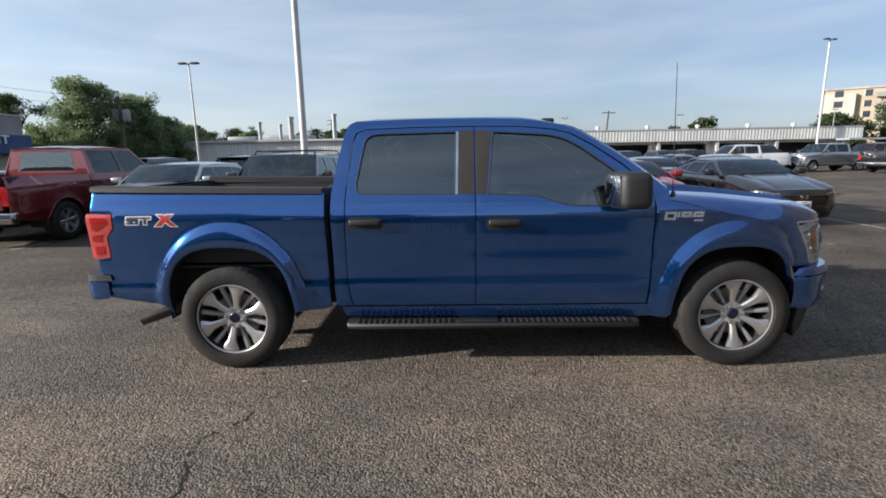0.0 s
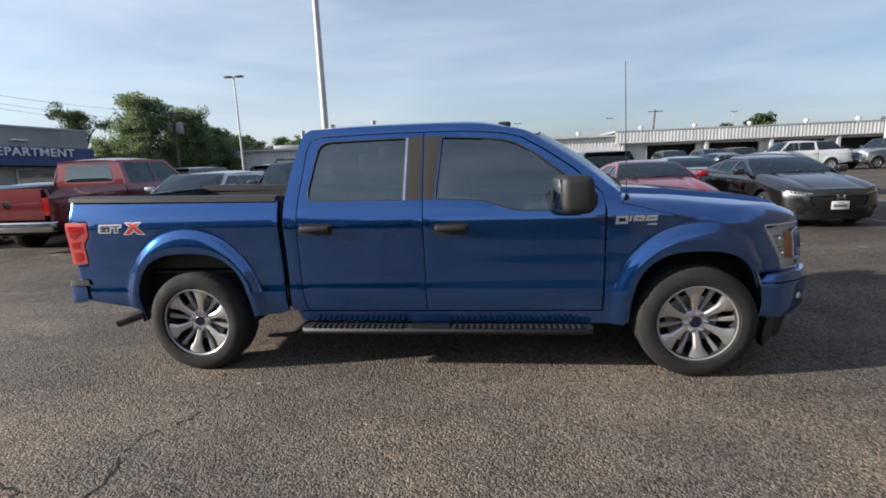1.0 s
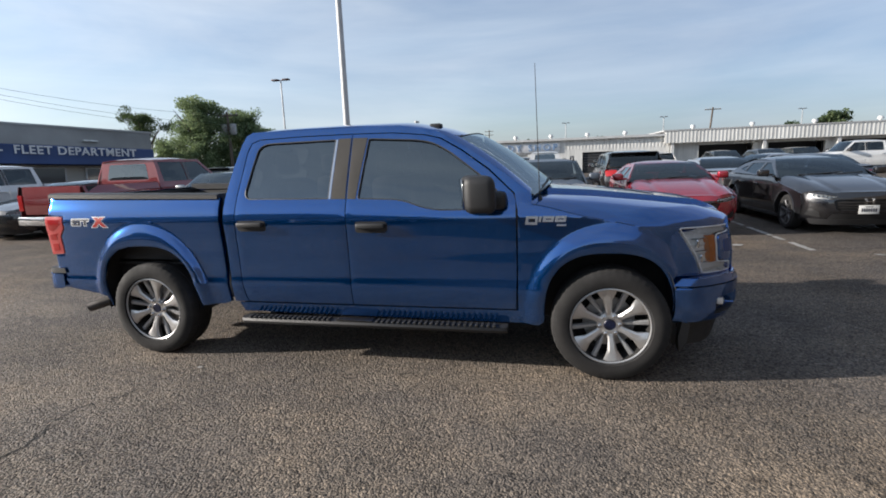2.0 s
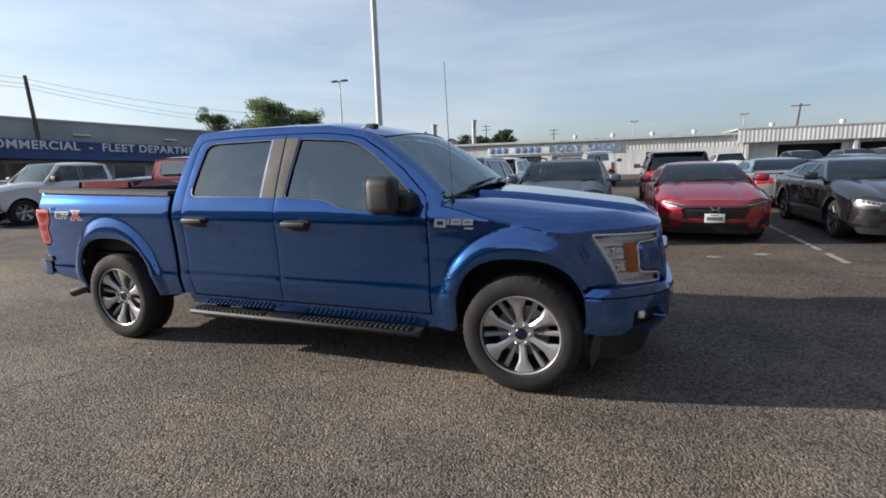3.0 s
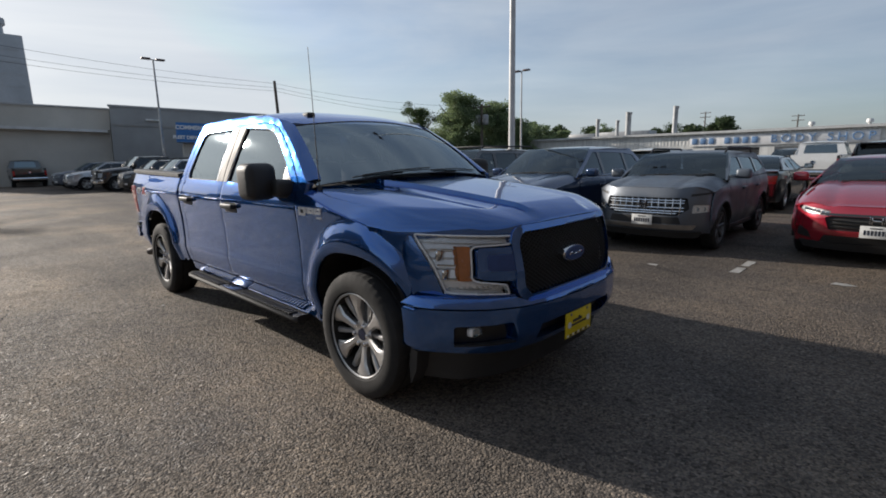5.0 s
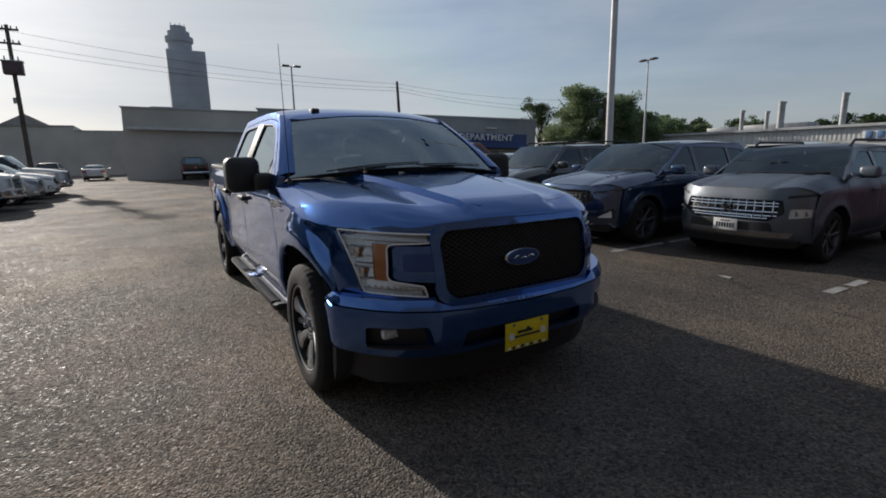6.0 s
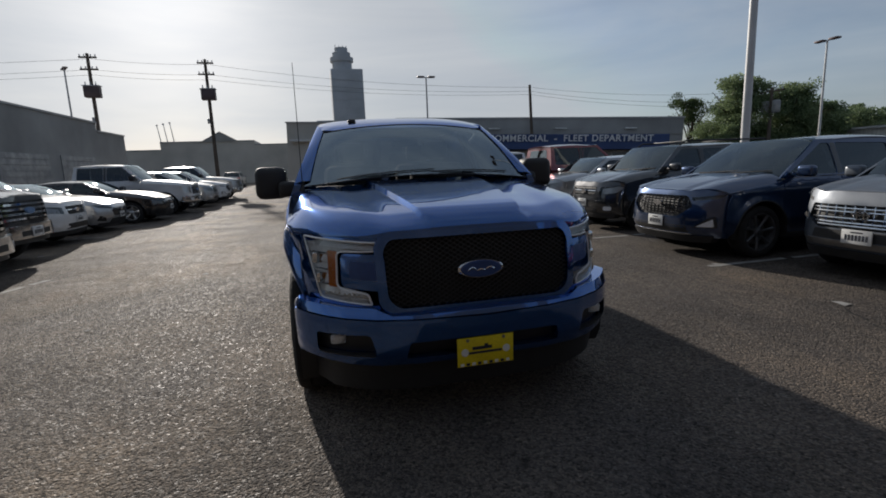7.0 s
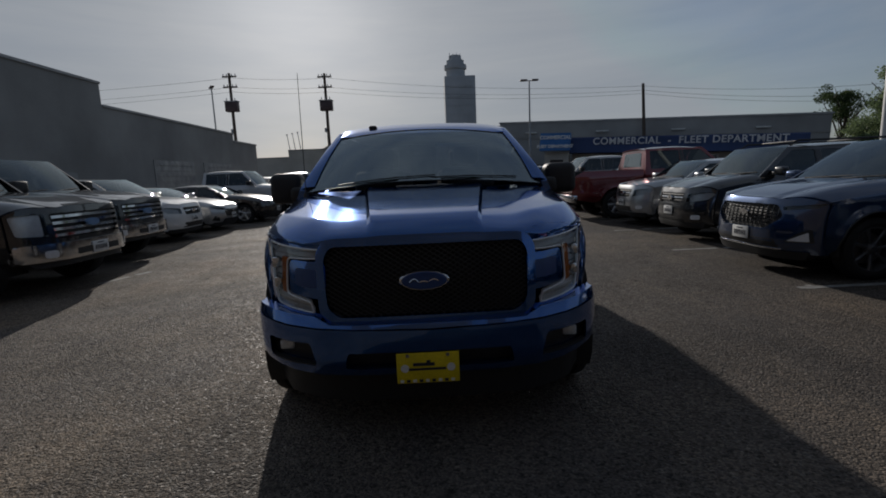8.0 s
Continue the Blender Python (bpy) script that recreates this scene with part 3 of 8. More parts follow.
# ---- buildings ----
def wall_x(bm, y, x0, x1, z0, z1, openings=(), thick=0.25, deep=1):
    """A wall along x with real openings (x0, x1, z0, z1); thick goes towards +y if deep is 1."""
    cuts = sorted({x0, x1} | {v for o in openings for v in o[:2]})
    for a, b in zip(cuts, cuts[1:]):
        holes = sorted(o[2:] for o in openings if o[0] <= a + 1e-6 and o[1] >= b - 1e-6)
        z = z0
        for h0, h1 in holes:
            if h0 > z:
                box(bm, a, b, min(y, y + deep * thick), max(y, y + deep * thick), z, h0)
            z = h1
        if z1 > z:
            box(bm, a, b, min(y, y + deep * thick), max(y, y + deep * thick), z, z1)
    bmesh.ops.remove_doubles(bm, verts=bm.verts, dist=0.0005)
    return bm


def ribs_x(bm, y, x0, x1, z0, z1, pitch=0.30, depth=0.014):
    n = int((x1 - x0) / pitch)
    for k in range(n):
        x = x0 + pitch * (k + 0.5)
        a = [bm.verts.new(p) for p in ((x - 0.09, y, z0), (x - 0.05, y - depth, z0), (x + 0.05, y - depth, z0), (x + 0.09, y, z0))]
        b = [bm.verts.new(v.co + Vector((0, 0, z1 - z0))) for v in a]
        for i in range(3):
            bm.faces.new((a[i], a[i + 1], b[i + 1], b[i]))
    bmesh.ops.recalc_face_normals(bm, faces=bm.faces)


SHOP_Y = 48.0


def body_shop():
    shop = thing("body_shop_building", pose(0, SHOP_Y, 0), "long low white ribbed-metal workshop with roller doors", "building", "", "structure")
    doors = [(-22.5, -19.5, 0, 1.9), (-18.0, -15.0, 0, 1.9), (-8.2, -4.9, 0, 1.9), (-3.9, -0.7, 0, 1.9), (4.4, 7.2, 0, 1.95)]
    bm = wall_x(bmesh.new(), 0, -27.0, 12.0, 0, 3.15, doors)
    ribs_x(bm, 0, -27.0, 12.0, 2.2, 3.1)
    part("wall", bm, M_SIDING, shop)
    for x0, x1, z0, z1 in doors:
        bm = bmesh.new()
        for k in range(8):
            box(bm, x0, x1, 0.12, 0.16, z0 + (z1 - z0) * k / 8 + 0.01, z0 + (z1 - z0) * (k + 1) / 8 - 0.01)
        # two doors are coloured near black to pass for shaded open bays
        part("roller_door", bm, M_BAY_SHADE if x0 in (-8.2, 4.4) else M_ROLLER, shop)
    part("roof", boxes((-27.2, 12.2, -0.25, 18, 3.15, 3.32)), M_ROOF, shop)
    part("gutter", boxes((-27.2, 12.2, -0.36, -0.25, 3.12, 3.30)), M_POLE, shop)
    # the taller wing with an open canopy
    bays = [(14.6, 19.0, 0, 2.2), (20.2, 24.6, 0, 2.2), (25.8, 30.2, 0, 2.2), (31.4, 36.5, 0, 2.2)]
    bm = wall_x(bmesh.new(), 0.6, 12.0, 38.0, 0, 3.4, bays)
    part("wing_wall", bm, M_SIDING, shop)
    bm = bmesh.new()
    box(bm, 11.5, 38.6, -0.4, -0.2, 2.45, 3.5)
    ribs_x(bm, -0.4, 11.5, 38.6, 2.5, 3.45, 0.3)
    part("wing_fascia", bm, M_SIDING, shop)
    part("wing_roof", boxes((11.4, 38.7, -0.45, 18, 3.5, 3.62)), M_ROOF, shop)
    part("canopy", boxes((36.0, 41.5, -2.2, -0.5, 2.3, 2.45)), M_ROOF, shop)
    for x0, x1, *_ in bays:
        # near-black sheet that stands for the shade in the bay
        part("bay_shade_sheet", boxes((x0 - 0.4, x1 + 0.4, 3.0, 3.2, 0, 3.0)), M_BAY_SHADE, shop)
    for x in (12.2, 19.6, 25.2, 30.8, 37.2):
        part("canopy_post", boxes((x - 0.12, x + 0.12, -0.3, -0.06, 0, 2.5)), M_POLE, shop)
    part("back_wall", boxes((-27, 38, 17.8, 18, 0, 3.3), (-27.0, -26.8, 0.25, 17.8, 0, 3.15), (37.8, 38, 0.85, 17.8, 0, 3.5)), M_SIDING, shop)
    # letter boards
    words = "BODY SHOP"
    part("sign_board", boxes((-10.2, 2.3, -0.12, -0.06, 2.08, 2.92), bevel=0.02), M_LETTER, shop)
    me = lettering(words, 0.86, 0.06, 1.45)
    me.materials.append(M_LETTER_BLUE)
    part("sign_letters", me, None, shop).location = (-1.05, -0.16, 2.5)
    for k in range(7):
        x = -10.0 + 0.66 * k + (0.55 if k > 2 else 0)
        part("name_bar", boxes((x, x + 0.44, -0.17, -0.12, 2.25, 2.75), bevel=0.03), M_LETTER_BLUE, shop)
    for x, h, w in ((-23.8, 0.5, 3.0), (-20.5, 0.55, 5.5)):
        part("roof_unit", boxes((x, x + w, 3.0, 5.0, 3.3, 3.3 + h), bevel=0.05), M_GALV, shop)
    for x, z, r in ((-16.5, 5.6, 0.27), (-12.1, 5.8, 0.22), (-17.6, 4.9, 0.16), (-19.7, 5.15, 0.18)):
        bm = tube(bmesh.new(), [(x, 1.5, 3.2), (x, 1.5, z - 0.3), (x + 0.05, 1.5, z)], [r, r, r * 1.25], 12)
        part("exhaust_stack", bm, M_GALV, shop)
    for x in (-2.0, 1.5, 5.0, 8.5, 14.5, 19.5, 24.5, 29.5, 34.0):
        z = 3.3 if x < 12 else 3.6
        part("roof_vent", tube(bmesh.new(), [(x, 2.5, z), (x, 2.5, z + 0.25), (x, 2.5, z + 0.26), (x, 2.5, z + 0.5)], [0.12, 0.12, 0.24, 0.2], 10), M_POLE, shop)
    return shop


body_shop()

def fleet_building():
    """A low front range with an awning sign, a taller block behind it across a narrow yard; its own y runs along the front."""
    b = thing("fleet_department_building", pose(-29.3, 16.0, 0, 0, 0, -18.6) @ pose(0, 0, 0, -2.2), "wide low grey commercial building with a dark blue sign band", "building", "", "structure")
    part("low_wall", boxes((-6.6, -0.9, -1.45, 13.0, -1.0, 3.30)), M_PALE_WALL, b)
    part("low_roof", boxes((-6.7, -0.8, -1.5, 13.1, 3.30, 3.42)), M_ROOF, b)
    awning = bmesh.new()
    prism(awning, [(-0.9, 3.60), (-0.06, 3.60), (0.0, 3.54), (0.0, 3.02), (0.22, 2.52), (0.16, 2.48), (-0.9, 2.48)], lambda u, v, w: (u, -1.6 + w, v), 14.7)
    part("sign_band", awning, M_SIGN_BLUE, b)
    me = lettering("COMMERCIAL  -  FLEET DEPARTMENT", 0.655, 0.05, 1.09, 0.013)
    me.materials.append(M_LETTER)
    wide = max(v.co.x for v in me.vertices) - min(v.co.x for v in me.vertices)
    o = part("sign_letters", me, None, b)
    o.matrix_basis = pose(0.03, 5.97, 3.28, 0, 0, 90) @ Matrix.Diagonal((11.95 / wide, 1, 1, 1))
    for y in (1.2, 4.2, 7.2, 10.2):
        w = part("window", boxes((-0.9, -0.83, y - 0.9, y + 0.9, 0.8, 2.3)), M_WINDOW, b)
        part("frame", boxes((-0.83, -0.78, y - 1.0, y - 0.9, 0.75, 2.36), (-0.83, -0.78, y + 0.9, y + 1.0, 0.75, 2.36), (-0.83, -0.78, y - 0.9, y + 0.9, 2.3, 2.38), (-0.83, -0.78, y - 0.9, y + 0.9, 0.72, 0.8)), M_POLE, w)
    # the bright folded sign over the entrance
    part("entrance", boxes((-3.0, 0.35, -3.3, -1.62, -1.0, 2.62), bevel=0.02), M_PALE_WALL, b)
    part("entrance_door", boxes((0.35, 0.40, -2.9, -2.0, 0.0, 2.05)), M_WINDOW, b)
    for text, z0, z1, x0, size in (("COMMERCIAL", 3.28, 3.90, 0.62, 0.36), ("FLEET DEPARTMENT", 2.66, 3.26, 0.95, 0.285)):
        p = bmesh.new()
        prism(p, [(-0.4, z0), (x0 + 0.14, z0), (x0, z1), (-0.4, z1)], lambda u, v, w: (u, -3.62 + w, v), 2.1)
        board = part("sign_panel", p, M_SIGN_SKY, b, "bright blue folded sign panel")
        me = lettering(text, size, 0.03, 0.94, 0.012)
        me.materials.append(M_LETTER)
        o = part("sign_letters", me, None, board)
        o.matrix_basis = pose(x0 + 0.095, -2.57, (z0 + z1) / 2 - 0.01, 0, 0, 90) @ pose(0, 0, 0, -13)
    # the taller block
    part("tall_wall", boxes((-30.0, -8.2, -8.1, 17.35, -1.0, 5.45)), M_GREY_WALL, b)
    part("parapet_cap", boxes((-30.1, -8.12, -8.2, 17.42, 5.45, 5.58)), M_ROOF, b)
    part("wall_course", boxes((-8.2, -8.14, -8.1, 17.35, 4.06, 4.18)), M_CONCRETE, b)
    for y in (-5.3, 0.75, 6.7, 12.8):
        part("wall_light", boxes((-8.2, -7.95, y - 0.5, y + 0.5, 4.52, 4.64), bevel=0.02), M_FIXTURE, b)
    part("side_annex", boxes((-22.0, -9.6, -19.0, -8.3, -1.0, 5.3)), M_PALE_WALL, b)
    part("annex_cap", boxes((-22.1, -9.5, -19.1, -8.3, 5.3, 5.42)), M_ROOF, b)
    part("annex_canopy", boxes((-9.6, -8.9, -18.5, -8.4, 3.55, 3.75)), M_POLE, b)


fleet_building()


def side_building():
    b = thing("long_side_building", pose(0, -12.0, 0), "long plain stepped grey stucco building beside the lot", "building", "", "structure")
    for x0, x1, z in ((-20.5, -9.0, 6.6), (-37.1, -20.5, 5.5), (-42.5, -37.1, 4.9)):
        part("wall", boxes((x0, x1, -14, 0, 0, z)), M_GREY_WALL, b)
        part("parapet_cap", boxes((x0, x1, -14.1, 0.08, z, z + 0.12)), M_ROOF, b)
    for x0, x1, z in ((-36.0, -31.0, 3.0), (-29.5, -24.5, 3.0), (-18.0, -16.8, 2.2), (-13.6, -10.0, 3.2)):
        bm = bmesh.new()
        for k in range(9):
            box(bm, x0, x1, 0.0, 0.05, z * k / 9 + 0.01, z * (k + 1) / 9 - 0.01)
        part("roller_door", bm, M_GALV, b)


side_building()


def far_row():
    b = thing("far_low_building", pose(-75.0, 0, 0), "long low building, paled as by haze, with a small gable far across the lot", "building", "", "structure")
    for y0, y1, z in ((-60, -18, 5.2), (-18, -5.0, 6.3), (-5.0, 4.0, 5.7), (4.0, 18.0, 5.2), (18, 30, 4.6)):
        # paler wall material picked here to stand for haze over the distance
        part("wall", boxes((-12, 0, y0, y1, 0, z)), M_PALE_WALL, b)
        part("parapet_cap", boxes((-12.1, 0.1, y0, y1, z, z + 0.15)), M_ROOF, b)
    bm = bmesh.new()
    prism(bm, [(-12.6, 6.3), (-7.2, 6.3), (-9.8, 7.8)], lambda u, v, w: (-3 + w, u, v), 3.2)
    part("gable", bm, M_CONCRETE, b)


far_row()


def tower():
    b = thing("control_tower", pose(-230, 0, 0), "tall concrete tower, paled as by haze, with a stepped narrower top", "tower", "", "structure")
    part("shaft", boxes((-14, 0, 14.5, 29.0, 0, 47.3), bevel=0.3), M_TOWER_HAZED, b)
    bm = bmesh.new()
    lathe(bm, [(0.01, 0), (4.6, 0), (4.6, 3.5), (5.4, 4.2), (5.4, 6.0), (4.2, 6.2), (4.2, 8.2), (3.0, 8.6), (3.0, 10.4), (0.01, 10.8)], 16)
    bmesh.ops.rotate(bm, verts=bm.verts, cent=(0, 0, 0), matrix=Matrix.Rotation(radians(90), 3, "X"))
    bmesh.ops.translate(bm, verts=bm.verts, vec=(-7, 20.2, 47.3))
    bmesh.ops.recalc_face_normals(bm, faces=bm.faces)
    part("cab", bm, M_TOWER_HAZED, b)
    for k in range(4):
        part("antenna", tube(bmesh.new(), [(-7, 17.6 + 1.7 * k, 57), (-7, 17.6 + 1.7 * k, 59.2 - 0.3 * (k % 2))], 0.14, 6), M_TOWER_HAZED, b)
    part("annex", boxes((-12, -2, 6.5, 14.5, 0, 24.5), bevel=0.2), M_TOWER_HAZED, b)
    for k in range(10):
        part("window_band", boxes((0.0, 0.08, 16, 27.5, 4 + 4.2 * k, 5.0 + 4.2 * k)), M_TOWER_HAZED, b)


tower()


def apartment_block():
    b = thing("apartment_building", pose(109, 150, 0, 0, 0, -35), "tan six-storey apartment building with grey balconies", "building", "", "structure")
    part("wall", boxes((0, 60, 0, 18, 0, 18.0)), M_TAN_WALL, b)
    part("end_wing", boxes((0, 7.0, -1.5, 0, 0, 16.8)), M_PALE_WALL, b)
    part("roof", boxes((-0.4, 60.4, -0.4, 18.4, 18.0, 18.5)), M_ROOF, b)
    for s in range(6):
        z = 1.2 + 2.9 * s
        for x in (9, 16, 23, 30, 37, 44, 51):
            w = part("window", boxes((x, x + 1.7, -0.06, 0.0, z + 0.2, z + 1.9)), M_WINDOW, b)
            part("frame", boxes((x - 0.1, x, -0.1, 0, z + 0.1, z + 2.0), (x + 1.7, x + 1.8, -0.1, 0, z + 0.1, z + 2.0)), M_LETTER, w)
            bal = part("balcony", boxes((x + 2.4, x + 5.4, -1.6, 0, z - 0.25, z - 0.05)), M_CONCRETE, b)
            part("railing", boxes((x + 2.4, x + 5.4, -1.6, -1.52, z - 0.05, z + 0.95)), M_GALV, bal)
        part("window", boxes((2.2, 4.2, -1.56, -1.5, z + 0.2, z + 1.9)), M_WINDOW, b)


apartment_block()


# ---- poles, lamps and wires ----
def light_pole(x, y, height, heads=2, radius=0.09, turn=0.0, colour=None):
    p = thing("street_lamp", pose(x, y, 0, 0, 0, turn), "tall slender steel lot light with flat lamp heads on top" if heads else "tall white steel pole rising out of the lot", "street lamp", "lot lights")
    part("concrete_base", tube(bmesh.new(), [(0, 0, 0), (0, 0, 0.7), (0, 0, 0.74)], [0.30, 0.30, 0.26], 16), M_CONCRETE, p)
    part("base_plate", boxes((-0.2, 0.2, -0.2, 0.2, 0.74, 0.77)), M_GALV, p)
    part("pole", tube(bmesh.new(), [(0, 0, 0.75), (0, 0, height)], [radius, radius * 0.62], 14), colour or M_POLE, p)
    if heads:
        part("cross_arm", tube(bmesh.new(), [(-0.48, 0, height), (0.48, 0, height)], 0.03, 8), M_LAMP_HEAD, p)
        for s in (-1, 1):
            part("lamp_head", boxes((min(s * 0.16, s * 0.66), max(s * 0.16, s * 0.66), -0.17, 0.17, height - 0.02, height + 0.09), bevel=0.03), M_LAMP_HEAD, p)
    return p


light_pole(-4.12, 13.23, 13.0, 2, 0.095)
light_pole(-17.1, 32.2, 7.6, 2, 0.075)
light_pole(34.0, 47.0, 11.2, 2, 0.11, 15)
light_pole(-31.0, 12.0, 7.9, 2, 0.08, 90, M_GALV)
light_pole(-42.0, -15.4, 10.3, 2, 0.09, 30, M_GALV)
for lx, ly, lz in ((4.0, 92, 7.6), (21.0, 95, 8.0), (44.0, 98, 8.4), (75.0, 100, 9.0)):
    light_pole(lx, ly, lz, 2, 0.1, 10, M_GALV)


def utility_pole(x, y, height, lean=(0.0, 0.0), tank=False, arms=2, banner=False, turn=0.0):
    p = thing("utility_pole", pose(x, y, 0, 0, 0, turn), "weathered timber utility pole" + (" carrying transformers" if tank else " with crossarm"), "utility pole", "utility poles")
    part("pole", tube(bmesh.new(), [(0, 0, 0), (lean[0], lean[1], height)], [0.17, 0.11], 12), M_WOOD, p)
    for k in range(arms):
        z = height - 0.35 - 0.9 * k
        reach = 0.62 if banner else 1.1
        part("crossarm", boxes((lean[0] - reach, lean[0] + reach, lean[1] - 0.06, lean[1] + 0.06, z, z + 0.12)), M_WOOD, p)
        for i in (-0.86 * reach, -0.36 * reach, 0.36 * reach, 0.86 * reach):
            part("insulator", tube(bmesh.new(), [(lean[0] + i, lean[1], z + 0.12), (lean[0] + i, lean[1], z + 0.30)], [0.05, 0.035], 8), M_GALV, p)
    if tank:
        for s in (-1, 1):
            part("transformer", tube(bmesh.new(), [(s * 0.48, 0, height * 0.70), (s * 0.48, 0, height * 0.70 + 0.1), (s * 0.48, 0, height * 0.70 + 0.9), (s * 0.48, 0, height * 0.70 + 0.98)], [0.24, 0.30, 0.30, 0.2], 14), M_GALV, p)
            part("bracket", boxes((min(0, s * 0.3), max(0, s * 0.3), -0.05, 0.05, height * 0.70 + 0.3, height * 0.70 + 0.42)), M_GALV, p)
    if banner:
        z = height * 0.70
        part("switch_box", boxes((-0.55, 0.55, -0.30, 0.30, z, z + 0.85), bevel=0.05), M_LAMP_HEAD, p)
        part("box_lid", boxes((-0.60, 0.60, -0.34, 0.34, z + 0.85, z + 0.93), bevel=0.02), M_GALV, p)
        for x in (-0.36, 0.0, 0.36):
            part("cutout", tube(bmesh.new(), [(x, -0.2, z + 0.93), (x, -0.2, z + 1.2)], [0.05, 0.03], 8), M_GALV, p)
        part("guy_bracket", boxes((-0.32, -0.1, -0.05, 0.05, z - 1.9, z - 1.5), bevel=0.02), M_GALV, p)
    return p


utility_pole(-35.1, 22.55, 8.1, (0.0, -0.33), False, 0)
utility_pole(-40.0, -4.5, 10.8, (0, 0.0), False, 2, True, 90)
utility_pole(-40.0, -12.9, 11.1, (0, 0.0), False, 2, True, 90)
utility_pole(-27.4, 40.1, 6.7, (0, 0), True, 1)
utility_pole(-30.0, 120.0, 10.5, (0, 0), False, 2)
utility_pole(-14.0, 125.0, 9.0, (0, 0), False, 2)
utility_pole(24.0, 80.0, 8.0, (0.6, 0), False, 1)


def wire(a, b, sag):
    pts = [Vector(a).lerp(Vector(b), k / 24) + Vector((0, 0, -sag * 4 * (k / 24) * (1 - k / 24))) for k in range(25)]
    return tagged(part("power_line", tube(bmesh.new(), pts, 0.011, 5), M_CABLE), "thin black overhead power line", "cable", "power lines")


for z, dz in ((7.9, 10.4), (7.57, 9.6), (7.3, 9.2)):
    wire((-35.1, 22.25, z), (-40.0, -4.3, dz), 0.5)
    wire((-40.0, -4.3, dz), (-40.0, -12.7, dz + 0.3), 0.15)
    wire((-40.0, -12.7, dz + 0.3), (-40, -60, dz), 0.8)
    wire((-35.1, 22.25, z), (-27.4, 40.1, dz - 3.9), 0.5)


# ---- trees ----
def limb_paths(height, spread, n, rng):
    paths = []
    for k in range(n):
        a = 2 * math.pi * k / n + rng.uniform(-0.4, 0.4)
        z0 = height * rng.uniform(0.28, 0.55)
        r = spread * rng.uniform(0.55, 0.95)
        top = height * rng.uniform(0.6, 0.93)
        paths.append([(0, 0, z0), (r * 0.45 * math.cos(a), r * 0.45 * math.sin(a), z0 + (top - z0) * 0.55), (r * math.cos(a), r * math.sin(a), top)])
    return paths


def leaf_cloud(bm, centre, size, count, leaf, rng):
    for _ in range(count):
        d = Vector((rng.gauss(0, 1), rng.gauss(0, 1), rng.gauss(0, 0.8)))
        d = d.normalized() * (rng.random() ** 0.4) * size
        c = centre + Vector((d.x, d.y, d.z * 0.75))
        n = Vector((rng.uniform(-1, 1), rng.uniform(-1, 1), rng.uniform(-0.2, 1))).normalized()
        u = n.orthogonal().normalized()
        v = n.cross(u)
        s = leaf * rng.uniform(0.6, 1.4)
        turn = rng.uniform(0, math.pi)
        u, v = u * math.cos(turn) + v * math.sin(turn), v * math.cos(turn) - u * math.sin(turn)
        q = [bm.verts.new(c + u * s * a + v * s * b) for a, b in ((-1, -0.2), (0, -0.65), (1, 0.15), (0.1, 0.7))]
        bm.faces.new(q)


def tree(x, y, height, spread, seed, material, label, bare=0.35, clumps=46, leaves=70, leaf=0.30):
    rng = random.Random(seed)
    t = thing("tree", pose(x, y, 0, 0, 0, rng.uniform(0, 360)), label, "tree", "trees behind the lot")
    bm = tube(bmesh.new(), [(0, 0, 0), (0.1, 0.05, height * 0.3), (0.15, -0.1, height * 0.62), (0.1, 0.1, height * 0.9)], [height * 0.026, height * 0.02, height * 0.012, 0.03], 9)
    part("trunk", bm, M_BARK, t)
    paths = limb_paths(height, spread, 9, rng)
    for p in paths:
        part("limb", tube(bmesh.new(), p, [height * 0.011, height * 0.007, 0.02], 6), M_BARK, t)
    crown = bmesh.new()
    # boughs of uneven reach, each a spray of small clumps
    boughs = max(7, clumps // 8)
    for k in range(boughs):
        z = bare + (0.93 - bare) * (k + rng.uniform(0, 1)) / boughs
        f = (z - bare) / (1.0 - bare)
        wide = max(0.10, math.sqrt(max(0.0, 1 - f ** 2.4))) * rng.uniform(0.6, 1.12)
        a = k * 2.4 + rng.uniform(-0.6, 0.6)
        reach = spread * wide * rng.uniform(0.45, 0.85)
        mid = Vector((reach * math.cos(a), reach * math.sin(a), height * z))
        for n in range(max(4, clumps // boughs)):
            q = Vector((rng.gauss(0, 1), rng.gauss(0, 1), rng.gauss(0, 0.55))) * spread * 0.17
            leaf_cloud(crown, mid + q, spread * rng.uniform(0.14, 0.30), leaves, leaf, rng)
    for n in range(clumps // 3):
        q = Vector((rng.gauss(0, 0.28) * spread, rng.gauss(0, 0.28) * spread, height * rng.uniform(bare + 0.05, 0.90)))
        q.x, q.y = q.x * (1.1 - q.z / height), q.y * (1.1 - q.z / height)
        leaf_cloud(crown, q, spread * rng.uniform(0.18, 0.34), leaves, leaf, rng)
    part("crown", crown, material, t, "", 180)
    return t


tree(-30.3, 40.0, 8.3, 3.2, 3, M_LEAF, "broad green shade tree behind the buildings", 0.06, 250, 120, 0.085)
tree(-28.4, 43.7, 7.3, 3.0, 14, M_LEAF, "dense green tree merging with its neighbours", 0.05, 230, 120, 0.085)
tree(-28.2, 47.2, 6.0, 2.6, 4, M_LEAF, "dense dark green tree beside a utility pole", 0.05, 190, 120, 0.085)
tree(-29.5, 53.0, 5.3, 2.6, 5, M_LEAF, "spreading dark green tree behind the lot", 0.05, 170, 110, 0.09)
tree(-39.2, 42.8, 8.2, 2.7, 7, M_LEAF_PINE, "tall pine with an open flat crown", 0.62, 60, 120, 0.07)
